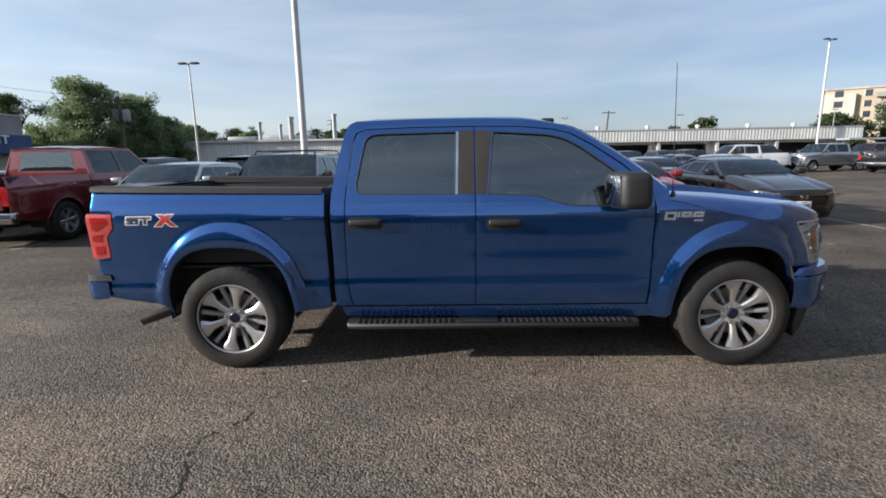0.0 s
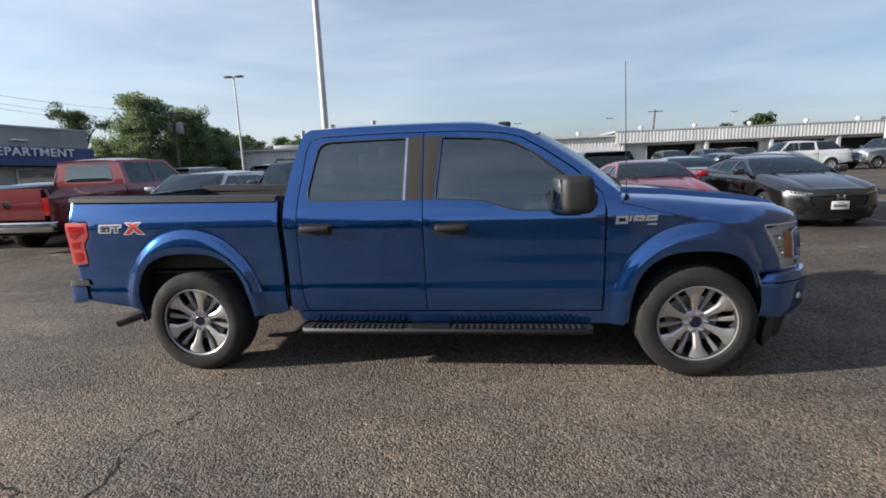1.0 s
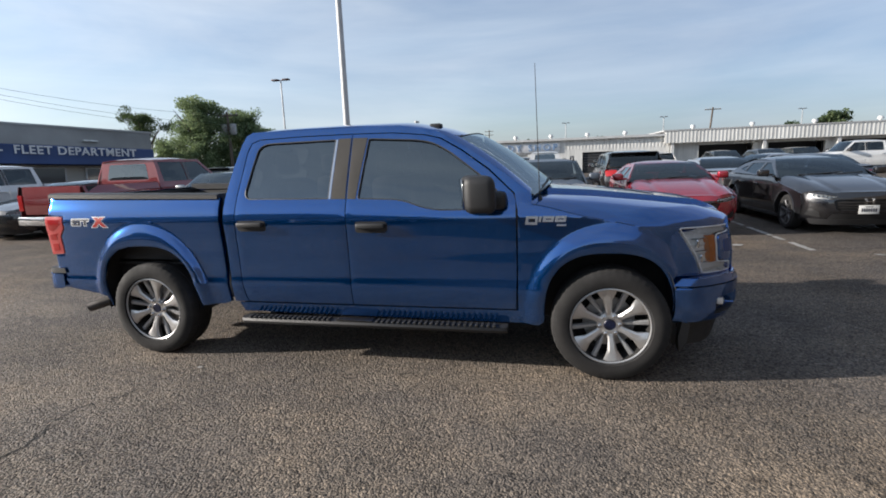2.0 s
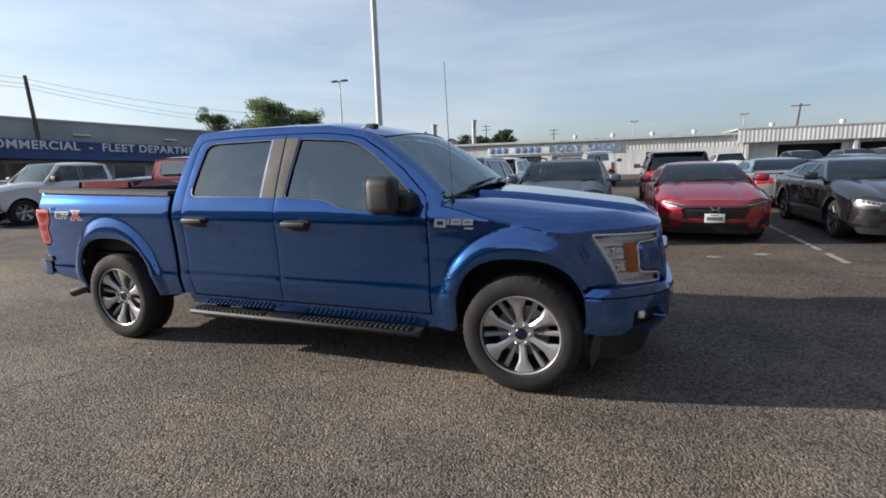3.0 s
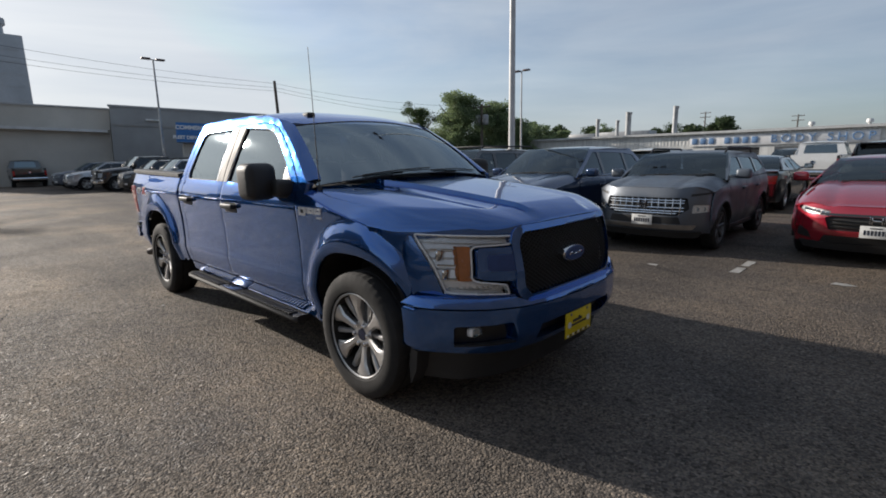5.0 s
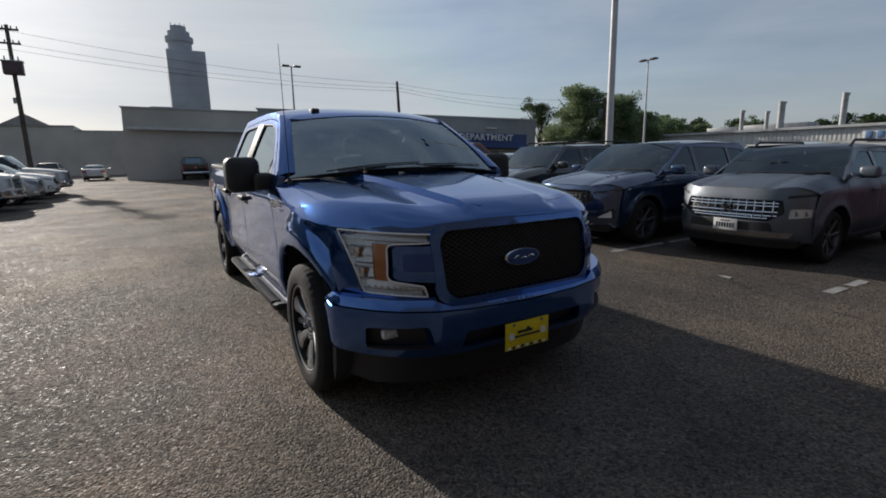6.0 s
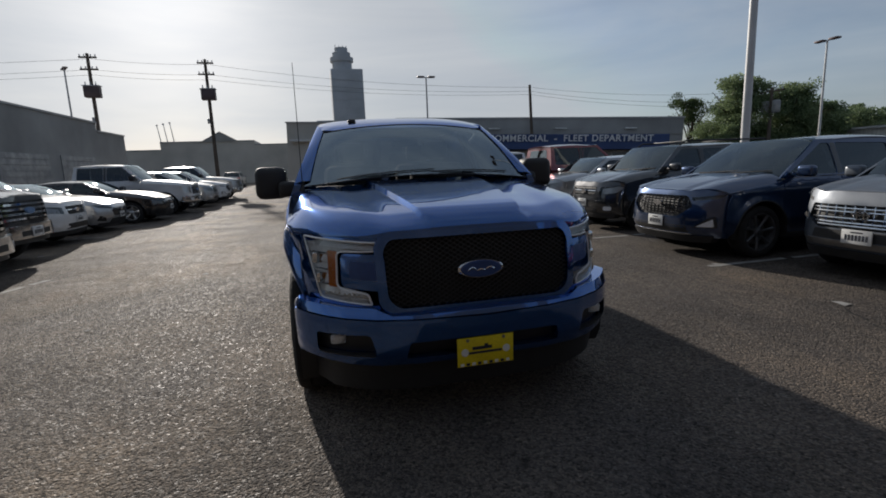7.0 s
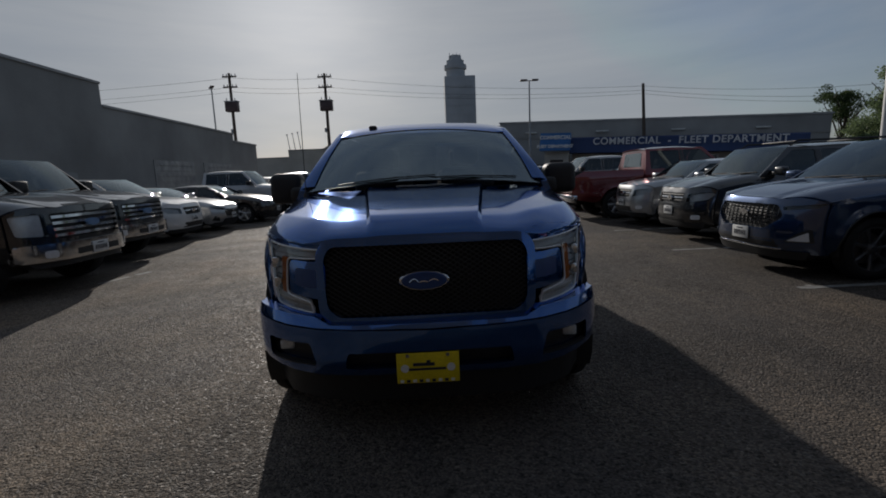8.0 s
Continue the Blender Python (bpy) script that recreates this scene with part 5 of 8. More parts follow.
        part("spoiler", boxes((xr2 - 0.16, xr2 + 0.02, -rw * 0.9, rw * 0.9, H - 0.085, H - 0.05), bevel=0.015), body, car)
        rear_top = zb + 0.09
    if rear_top:
        yy = 0.93 * hw
        part("rear_body", panel([(-yy, zs + 0.03), (yy, zs + 0.03), (yy, rear_top - 0.06), (0, rear_top), (-yy, rear_top - 0.06)], lambda y, z: (rear_x(y, z), y, z), (1, 0, 0), fine), body, car)
        part("rear_bumper", panel(rounded([(-yy * 0.8, zs), (yy * 0.8, zs), (yy * 0.85, zs + 0.16), (-yy * 0.85, zs + 0.16)], 0.03), lambda y, z: (rear_x(y, z) - 0.015, y, z), (1, 0, 0), 0.1), M_BLACK, car)
        if plate:
            part("rear_plate", boxes((rear_x(0, 0.85) - 0.03, rear_x(0, 0.85) - 0.01, -0.15, 0.15, 0.78, 0.93)), M_WHITE, car)
    for s in (1, -1):
        if pick:
            loop, place = rounded([(0.80 * hw, 0.80), (0.925 * hw, 0.80), (0.925 * hw, 1.14), (0.80 * hw, 1.14)], 0.02), lambda y, z, s=s: (-Lf + 0.03, s * y, z)
        else:
            z0 = rear_top - 0.30
            loop, place = rounded([(0.52 * hw, z0 + 0.04), (0.90 * hw, z0), (0.92 * hw, z0 + 0.20), (0.55 * hw, z0 + 0.19)], 0.03), lambda y, z, s=s: (rear_x(y, z) - 0.018, s * y, z)
        part("tail_lamp", panel(loop, place, (1, 0, 0), 0.06, (), 0.03), M_RED_LENS, car)
    # front
    nose_top = [(y, hood_z(front_x(y, zn), y) - 0.006) for y in np.linspace(0.93, -0.93, 15) * hw]
    cut = face(car, None, dict(hw=hw, zs=zs, zn=zn, Lf=Lf, front_x=front_x, body=body, plate=False), probe=True)
    part("front_body", panel([(-0.93 * hw, zs), (0.93 * hw, zs)] + nose_top, lambda y, z: (front_x(y, z), y, z), (-1, 0, 0), fine * 0.8, cut, 0.05), body, car)
    face(car, None, dict(hw=hw, zs=zs, zn=zn, Lf=Lf, front_x=front_x, body=body, plate=plate))
    part("splitter", panel(rounded([(-0.80 * hw, zs - 0.07), (0.80 * hw, zs - 0.07), (0.86 * hw, zs + 0.03), (-0.86 * hw, zs + 0.03)], 0.02), lambda y, z: (front_x(y, z + 0.08) - 0.02, y, z), (-1, 0, 0), 0.12, (), 0.12), M_BLACK, car)
    # inside and below
    inside = bmesh.new()
    box(inside, (xt if not pick else xr2) + 0.15, xc + 0.02, -0.80 * hw, 0.80 * hw, zs + 0.02, zs + 0.30)
    box(inside, xc - 0.38, xc + 0.02, -0.82 * hw, 0.82 * hw, zb - 0.35, zb - 0.02, 0.05)
    for s in (1, -1):
        for sx in (xc - 1.15, xc - 2.0):
            if sx > (xr2 if pick else xt) + 0.15:
                box(inside, sx - 0.12, sx + 0.04, s * 0.42 * hw - 0.25, s * 0.42 * hw + 0.25, zs + 0.25, zb + 0.12, 0.06)
                box(inside, sx - 0.12, sx - 0.02, s * 0.42 * hw - 0.12, s * 0.42 * hw + 0.12, zb + 0.14, zb + 0.32, 0.04)
                box(inside, sx, sx + 0.5, s * 0.42 * hw - 0.25, s * 0.42 * hw + 0.25, zs + 0.25, zs + 0.45, 0.05)
    part("interior", inside, M_CABIN, car)
    part("underbody", boxes((-Lf + 0.25, Lf - 0.35, -hw + 0.42, hw - 0.42, zs - 0.06, zs + 0.25), (xrw + wr + 0.1, xfw - wr - 0.1, -hw + 0.1, hw - 0.1, zs - 0.03, zs + 0.2)), M_WELL, car)
    if rack:
        for s in (1, -1):
            y = s * gh * hw * 0.90
            part("roof_rail", tube(bmesh.new(), [(xr1 - 0.05, y, H - 0.05), (xr1 - 0.18, y, H + 0.035), (xr2 + 0.2, y, H + 0.035), (xr2 + 0.05, y, H - 0.05)], 0.018, 8), M_BLACK, car)
        for x in (xr1 - 0.5, xr2 + 0.55) if rack != "rails" else ():
            part("crossbar", boxes((x - 0.03, x + 0.03, -gh * hw * 0.9, gh * hw * 0.9, H + 0.03, H + 0.055), bevel=0.01), M_BLACK, car)
    for cx in (xfw, xrw):
        for s in (1, -1):
            add_wheel(car, WHEELS["truck" if pick else wheel], cx, s * (hw - 0.135), wr, s < 0, wr / (0.395 if pick else 0.345))
    return car


def fascia(car, name, loop, c, off, material, label="", step=0.06, rim=0.03, both=False, parent=None):
    for s in (1, -1) if both else (1,):
        p = part(name, panel(loop, lambda y, z, s=s: (c["front_x"](y, z) + off, s * y, z), (-1, 0, 0), step, (), rim), material, parent or car, label)
    return p


PLATE_BAR = finish(boxes((0, 0.002, -0.011, 0.011, -0.030, 0.030)), "plate_bar", M_INK)


def plate_on(car, c, z, off=0.02, w=0.305, h=0.152, ink=True):
    x = c["front_x"](0, z) + off
    p = part("number_plate", boxes((x - 0.012, x, -w / 2, w / 2, z - h / 2, z + h / 2), bevel=0.004), M_WHITE, car)
    for k in range(7):
        part("bar", PLATE_BAR, None, p).location = (x, -0.104 + 0.0345 * k, z - 0.008)
    part("state_bar", boxes((x, x + 0.002, -0.06, 0.06, z + 0.042, z + 0.056)), M_INK, p)


def hole(loop, both=True):
    return [loop, [(-y, z) for y, z in loop[::-1]]] if both else [loop]


def face_sedan(car, _, c, probe=False):
    hw = c["hw"]
    lamp = rounded([(0.50 * hw, 0.62), (0.80 * hw, 0.645), (0.905 * hw, 0.70), (0.88 * hw, 0.735), (0.50 * hw, 0.69)], 0.012)
    grille = rounded([(-0.50 * hw, 0.44), (0.50 * hw, 0.44), (0.56 * hw, 0.60), (0.48 * hw, 0.625), (-0.48 * hw, 0.625), (-0.56 * hw, 0.60)], 0.02)
    if probe:
        return hole(lamp) + [grille]
    fascia(car, "grille", grille, c, -0.04, M_BLACK)
    for k in range(3):
        z = 0.475 + 0.045 * k
        fascia(car, "grille_bar", [(-0.49 * hw, z), (0.49 * hw, z), (0.49 * hw, z + 0.012), (-0.49 * hw, z + 0.012)], c, -0.015, M_GLOSS, "", 0.1, 0.02)
    fascia(car, "grille_trim", [(-0.62 * hw, 0.632), (0.62 * hw, 0.632), (0.60 * hw, 0.66), (-0.60 * hw, 0.66)], c, 0.008, M_GLOSS, "", 0.08, 0.02)
    x = c["front_x"](0, 0.60)
    em = bmesh.new()
    for r in ((x, x + 0.02, -0.055, -0.040, 0.545, 0.635), (x, x + 0.02, 0.040, 0.055, 0.545, 0.635), (x, x + 0.02, -0.045, 0.045, 0.582, 0.598), (x - 0.005, x + 0.012, -0.075, -0.065, 0.54, 0.645), (x - 0.005, x + 0.012, 0.065, 0.075, 0.54, 0.645)):
        box(em, *r, bevel=0.004)
    part("emblem", em, M_CHROME, car)
    fascia(car, "headlamp_reflector", lamp, c, -0.05, M_ALLOY_MID, "", 0.05, 0.03, True)
    for s in (1, -1):
        bm = bmesh.new()
        for k in range(6):
            y = (0.53 + 0.055 * k) * hw
            z = 0.655 + 0.008 * k
            box(bm, c["front_x"](y, z) - 0.035, c["front_x"](y, z) - 0.012, s * y - 0.018, s * y + 0.018, z - 0.018, z + 0.018, 0.006)
        part("lamp_elements", bm, M_CHROME, car)
    fascia(car, "headlamp", lamp, c, 0.004, M_LENS, "", 0.05, 0.03, True)
    low = rounded([(-0.60 * hw, 0.27), (0.60 * hw, 0.27), (0.55 * hw, 0.37), (-0.55 * hw, 0.37)], 0.02)
    fascia(car, "lower_intake", low, c, 0.004, M_BLACK, "", 0.08, 0.02)
    corner = rounded([(0.70 * hw, 0.30), (0.90 * hw, 0.34), (0.86 * hw, 0.47), (0.74 * hw, 0.40)], 0.02)
    fascia(car, "corner_intake", corner, c, 0.005, M_BLACK, "", 0.05, 0.02, True)
    if c["plate"]:
        plate_on(car, c, 0.45, 0.015)


def face_lattice(car, _, c, probe=False):
    """A wide dark grille with a chrome lattice and low lamps in the bumper."""
    hw = c["hw"]
    grille = rounded([(-0.52 * hw, 0.56), (0.52 * hw, 0.56), (0.70 * hw, 0.66), (0.66 * hw, 0.82), (-0.66 * hw, 0.82), (-0.70 * hw, 0.66)], 0.03)
    lamp = rounded([(0.73 * hw, 0.60), (0.94 * hw, 0.62), (0.93 * hw, 0.72), (0.74 * hw, 0.72)], 0.02)
    slit = rounded([(0.70 * hw, 0.84), (0.93 * hw, 0.87), (0.93 * hw, 0.90), (0.70 * hw, 0.875)], 0.008)
    if probe:
        return [grille] + hole(lamp)
    fascia(car, "grille_back", grille, c, -0.05, M_BLACK)
    bm = bmesh.new()
    for k in range(5):
        z = 0.585 + 0.05 * k
        tube(bm, [(c["front_x"](y, z) - 0.012, y, z + 0.012 * math.cos(k * 2)) for y in np.linspace(-0.62, 0.62, 11) * hw * (0.84 if k == 0 else 1.0)], 0.010, 6)
    for k in range(11):
        y = (-0.55 + 0.11 * k) * hw
        tube(bm, [(c["front_x"](y, z) - 0.012, y + 0.02 * math.cos(9 * z), z) for z in np.linspace(0.58, 0.81, 5)], 0.009, 6)
    part("grille_lattice", bm, M_CHROME, car)
    ring = lathe(bmesh.new(), [(0.078 + 0.009 * math.cos(a), 0.009 * math.sin(a)) for a in (2 * math.pi * k / 6 for k in range(6))], 24, True)
    for v in ring.verts:
        v.co = Vector((c["front_x"](0, 0.72) + 0.012 + v.co.y, v.co.x, 0.72 + v.co.z * 0.55))
    box(ring, c["front_x"](0, 0.72), c["front_x"](0, 0.72) + 0.018, -0.040, -0.026, 0.685, 0.755)
    box(ring, c["front_x"](0, 0.72), c["front_x"](0, 0.72) + 0.018, 0.026, 0.040, 0.685, 0.755)
    box(ring, c["front_x"](0, 0.72), c["front_x"](0, 0.72) + 0.018, -0.03, 0.03, 0.714, 0.726)
    part("emblem", ring, M_CHROME, car)
    fascia(car, "headlamp_reflector", lamp, c, -0.018, M_REFLECTOR, "", 0.05, 0.03, True)
    for s in (1, -1):
        for dy in (0.79, 0.87):
            y = dy * hw
            part("lamp_bowl", tube(bmesh.new(), [(c["front_x"](y, 0.66) - 0.04, s * y, 0.66), (c["front_x"](y, 0.66) - 0.015, s * y, 0.66)], [0.02, 0.032], 14), M_CHROME, car)
    fascia(car, "headlamp", lamp, c, 0.004, M_LENS, "", 0.05, 0.03, True)
    fascia(car, "running_lamp", slit, c, 0.006, M_BLACK, "", 0.05, 0.02, True)
    fascia(car, "skid_trim", rounded([(-0.75 * hw, 0.36), (0.75 * hw, 0.36), (0.80 * hw, 0.43), (-0.80 * hw, 0.43)], 0.02), c, 0.012, M_STEEL, "silver bumper trim", 0.08, 0.03)
    fascia(car, "lower_intake", rounded([(-0.60 * hw, 0.44), (0.60 * hw, 0.44), (0.56 * hw, 0.545), (-0.56 * hw, 0.545)], 0.02), c, 0.003, M_BLACK, "", 0.08, 0.02)
    if c["plate"]:
        plate_on(car, c, 0.49, 0.03)


def face_hex(car, _, c, probe=False):
    """A dark six-sided mesh grille with an oval badge and slim lamps."""
    hw = c["hw"]
    grille = rounded([(-0.42 * hw, 0.58), (0.42 * hw, 0.58), (0.64 * hw, 0.73), (0.54 * hw, 0.87), (-0.54 * hw, 0.87), (-0.64 * hw, 0.73)], 0.05)
    lamp = rounded([(0.62 * hw, 0.805), (0.88 * hw, 0.83), (0.94 * hw, 0.885), (0.60 * hw, 0.845)], 0.012)
    fog = rounded([(0.66 * hw, 0.44), (0.90 * hw, 0.44), (0.88 * hw, 0.60), (0.80 * hw, 0.56)], 0.02)
    if probe:
        return [grille] + hole(lamp)
    fascia(car, "grille_back", grille, c, -0.05, M_BLACK)
    bm = bmesh.new()
    for k in range(7):
        z = 0.625 + 0.036 * k
        w = 0.40 + 0.20 * (1 - abs(k - 3.5) / 3.5)
        tube(bm, [(c["front_x"](y, z) - 0.014, y, z) for y in np.linspace(-w, w, 9) * hw], 0.007, 5)
    for k in range(15):
        y = (-0.56 + 0.08 * k) * hw
        z0 = 0.61 + max(0, abs(y / hw) - 0.36) * 0.6
        tube(bm, [(c["front_x"](y, z) - 0.014, y, z) for z in np.linspace(z0, 0.865, 4)], 0.006, 5)
    part("grille_mesh", bm, M_GLOSS, car)
    oval = bmesh.new()
    tube(oval, [(c["front_x"](0, 0.76) - 0.01, 0, 0), (c["front_x"](0, 0.76) + 0.015, 0, 0)], [0.085, 0.080], 28)
    bmesh.ops.transform(oval, matrix=Matrix.Translation((0, 0, 0.76)) @ Matrix.Diagonal((1, 1.05, 0.42, 1)), verts=oval.verts)
    part("emblem", oval, M_CHROME, car)
    fascia(car, "headlamp_reflector", lamp, c, -0.04, M_ALLOY_DARK, "", 0.05, 0.03, True)
    fascia(car, "headlamp", lamp, c, 0.004, M_LENS, "", 0.05, 0.03, True)
    fascia(car, "fog_surround", fog, c, 0.004, M_BLACK, "", 0.05, 0.03, True)
    fascia(car, "fog_lamp", rounded([(0.70 * hw, 0.455), (0.87 * hw, 0.455), (0.86 * hw, 0.56)], 0.01), c, 0.012, M_REFLECTOR, "chrome fog lamp", 0.04, 0.02, True)
    fascia(car, "lower_intake", rounded([(-0.60 * hw, 0.36), (0.60 * hw, 0.36), (0.56 * hw, 0.46), (-0.56 * hw, 0.46)], 0.02), c, 0.004, M_BLACK, "", 0.08, 0.02)
    fascia(car, "chin_trim", [(-0.62 * hw, 0.335), (0.62 * hw, 0.335), (0.62 * hw, 0.352), (-0.62 * hw, 0.352)], c, 0.012, M_CHROME, "", 0.08, 0.02)
    if c["plate"]:
        plate_on(car, c, 0.50, 0.02)


def face_soft(car, _, c, probe=False):
    """Small oval-badged grille between large rounded lamps."""
    hw, zn = c["hw"], c["zn"]
    grille = rounded([(-0.40 * hw, zn - 0.26), (0.40 * hw, zn - 0.26), (0.46 * hw, zn - 0.08), (-0.46 * hw, zn - 0.08)], 0.04)
    lamp = rounded([(0.54 * hw, zn - 0.24), (0.86 * hw, zn - 0.20), (0.94 * hw, zn - 0.10), (0.88 * hw, zn - 0.06), (0.54 * hw, zn - 0.10)], 0.03)
    if probe:
        return [grille] + hole(lamp)
    fascia(car, "grille_back", grille, c, -0.04, M_BLACK)
    for k in range(3):
        z = zn - 0.22 + 0.05 * k
        fascia(car, "grille_bar", [(-0.42 * hw, z), (0.42 * hw, z), (0.42 * hw, z + 0.02), (-0.42 * hw, z + 0.02)], c, -0.006, M_CHROME if k == 1 else M_BLACK, "", 0.1, 0.02)
    oval = bmesh.new()
    tube(oval, [(c["front_x"](0, zn - 0.17) - 0.005, 0, 0), (c["front_x"](0, zn - 0.17) + 0.02, 0, 0)], [0.08, 0.075], 24)
    bmesh.ops.transform(oval, matrix=Matrix.Translation((0, 0, zn - 0.17)) @ Matrix.Diagonal((1, 1.0, 0.55, 1)), verts=oval.verts)
    part("emblem", oval, M_CHROME, car)
    fascia(car, "headlamp_reflector", lamp, c, -0.06, M_ALLOY_MID, "", 0.05, 0.03, True)
    fascia(car, "headlamp", lamp, c, 0.004, M_LENS, "", 0.05, 0.04, True)
    fascia(car, "lower_intake", rounded([(-0.52 * hw, 0.36), (0.52 * hw, 0.36), (0.48 * hw, 0.48), (-0.48 * hw, 0.48)], 0.03), c, 0.004, M_BLACK, "", 0.08, 0.02)
    fascia(car, "fog_lamp", rounded([(0.66 * hw, 0.42), (0.80 * hw, 0.42), (0.80 * hw, 0.50), (0.66 * hw, 0.50)], 0.03), c, 0.006, M_REFLECTOR, "", 0.04, 0.02, True)
    if c["plate"]:
        plate_on(car, c, 0.56, 0.025)


def face_pickup(car, _, c, probe=False):
    """Tall barred chrome grille between stacked lamps, chrome bumper."""
    hw = c["hw"]
    grille = rounded([(-0.58 * hw, 0.72), (0.58 * hw, 0.72), (0.62 * hw, 1.03), (-0.62 * hw, 1.03)], 0.04)
    lamp = rounded([(0.66 * hw, 0.76), (0.90 * hw, 0.78), (0.92 * hw, 1.02), (0.66 * hw, 1.03)], 0.03)
    if probe:
        return [grille] + hole(lamp)
    fascia(car, "grille_back", grille, c, -0.05, M_BLACK)
    for k in range(4):
        z = 0.745 + 0.075 * k
        fascia(car, "grille_bar", [(-0.60 * hw, z), (0.60 * hw, z), (0.60 * hw, z + 0.035), (-0.60 * hw, z + 0.035)], c, 0.004, M_CHROME, "", 0.1, 0.03)
    oval = bmesh.new()
    tube(oval, [(c["front_x"](0, 0.88), 0, 0), (c["front_x"](0, 0.88) + 0.03, 0, 0)], [0.12, 0.11], 28)
    bmesh.ops.transform(oval, matrix=Matrix.Translation((0, 0, 0.88)) @ Matrix.Diagonal((1, 1.0, 0.42, 1)), verts=oval.verts)
    part("emblem", oval, M_LETTER_BLUE, car)
    fascia(car, "headlamp_reflector", lamp, c, -0.06, M_REFLECTOR, "", 0.05, 0.03, True)
    fascia(car, "headlamp", lamp, c, 0.004, M_LENS, "", 0.05, 0.04, True)
    fascia(car, "front_bumper", rounded([(-0.93 * hw, 0.46), (0.93 * hw, 0.46), (0.93 * hw, 0.67), (-0.93 * hw, 0.67)], 0.03), c, 0.05, M_CHROME, "chrome bumper", 0.08, 0.12)
    fascia(car, "lower_intake", rounded([(-0.40 * hw, 0.50), (0.40 * hw, 0.50), (0.40 * hw, 0.58), (-0.40 * hw, 0.58)], 0.02), c, 0.055, M_BLACK, "", 0.1, 0.02)
    fascia(car, "fog_lamp", rounded([(0.64 * hw, 0.50), (0.76 * hw, 0.50), (0.76 * hw, 0.59), (0.64 * hw, 0.59)], 0.03), c, 0.056, M_REFLECTOR, "", 0.04, 0.02, True)
    if c["plate"]:
        plate_on(car, c, 0.55, 0.065)


def park(x, y, heading, *a, size=1.0, **k):
    """heading: where the nose points, in degrees from +x. size: over the usual build of its kind."""
    return vehicle(pose(x, y, 0, 0, 0, heading) @ Matrix.Scale(size, 4), *a, **k)


# first row beyond the truck, noses towards it
park(6.99, 9.75 + 2.45, -90, "sedan_car", "black four-door sedan with a gloss black grille", "car", "sedan", "black", face_sedan, "dark", fine=0.06)
park(4.07, 9.55 + 2.45, -90, "sedan_car", "bright red four-door sedan with a gloss black grille", "car", "sedan", "red", face_sedan, "dark", fine=0.06)
park(1.44, 8.95 + 2.05, -90, "compact_suv", "dark grey compact crossover with a chrome lattice grille", "car", "small_suv", "grey", face_lattice, "dark", rack="rails", fine=0.05)
# the dark wheels paint in the shade on the crossover's far side
park(-0.88, 8.30 + 2.35, -90, "crossover_suv", "dark blue crossover with a black six-sided grille", "car", "suv", "edge_blue", face_hex, "dark", fine=0.05)
park(-3.75, 8.80 + 2.22, -90, "boxy_suv", "charcoal boxy compact sport utility with roof rack", "car", "boxy_suv", "charcoal", face_soft, "plain", rack=True)
park(-6.35, 8.80 + 2.2, -90, "crossover_suv", "silver crossover with dark roof glass", "car", "small_suv", "silver", face_soft, "plain")
park(-8.85, 8.2 + 2.92, 90, "pickup_truck", "dark red crew-cab pickup parked nose in", "pickup truck", "pickup", "dark_red", face_pickup, "plain")
park(-11.7, 8.9 + 2.45, -90, "sedan_car", "black sedan parked in the row", "car", "sedan", "black", face_sedan, "plain", fine=0.12)
park(-15.5, 8.7 + 2.92, -90, "pickup_truck", "white pickup with a chrome barred grille", "pickup truck", "pickup", "white", face_pickup, "plain", fine=0.12)
park(-18.8, 8.6 + 2.45, -90, "sedan_car", "charcoal sedan parked in the row", "car", "sedan", "charcoal", face_sedan, "plain", fine=0.14)
park(-22.3, 8.1 + 2.35, -90, "boxy_suv", "large silver sport utility with roof rails", "car", "boxy_suv", "silver", face_soft, "plain", rack="rails", fine=0.14)
park(-25.2, 7.9 + 2.35, -90, "boxy_suv", "charcoal sport utility with roof rails", "car", "boxy_suv", "charcoal", face_soft, "plain", rack="rails", fine=0.14)
park(-28.1, 7.4 + 2.92, -90, "pickup_truck", "black pickup with a chrome barred grille", "pickup truck", "pickup", "black", face_pickup, "plain", fine=0.14)

# second row, tails towards the truck
park(-31.3, 6.6 + 2.35, -90, "crossover_suv", "silver crossover near the fleet building", "car", "suv", "silver", face_soft, "plain", fine=0.16)
park(-34.3, 6.4 + 2.35, -90, "crossover_suv", "grey crossover near the fleet building", "car", "suv", "grey", face_soft, "plain", fine=0.16)
park(-1.5, 15.6 + 2.35, 90, "crossover_suv", "white crossover parked tail out", "car", "suv", "white", face_soft, "plain", fine=0.14)
park(1.15, 15.3 + 2.45, 90, "sedan_car", "black sedan parked tail out", "car", "sedan", "black", face_sedan, "plain", fine=0.14)
park(4.05, 15.6 + 2.22, 90, "boxy_suv", "black sport utility parked tail out", "car", "boxy_suv", "black", face_soft, "plain", fine=0.14)
park(6.8, 15.4 + 2.45, 90, "sedan_car", "silver sedan parked tail out", "car", "sedan", "silver", face_sedan, "plain", fine=0.14)
park(9.6, 15.8 + 2.45, 90, "sedan_car", "grey sedan parked tail out", "car", "sedan", "grey", face_sedan, "plain", fine=0.14)
park(-7.5, 18.5, 90, "boxy_suv", "black sport utility parked behind the red pickup", "car", "boxy_suv", "black", face_soft, "plain", fine=0.14)
park(-12.0, 19.5, 90, "boxy_suv", "charcoal van-like sport utility in the second row", "car", "boxy_suv", "charcoal", face_soft, "plain", fine=0.14)

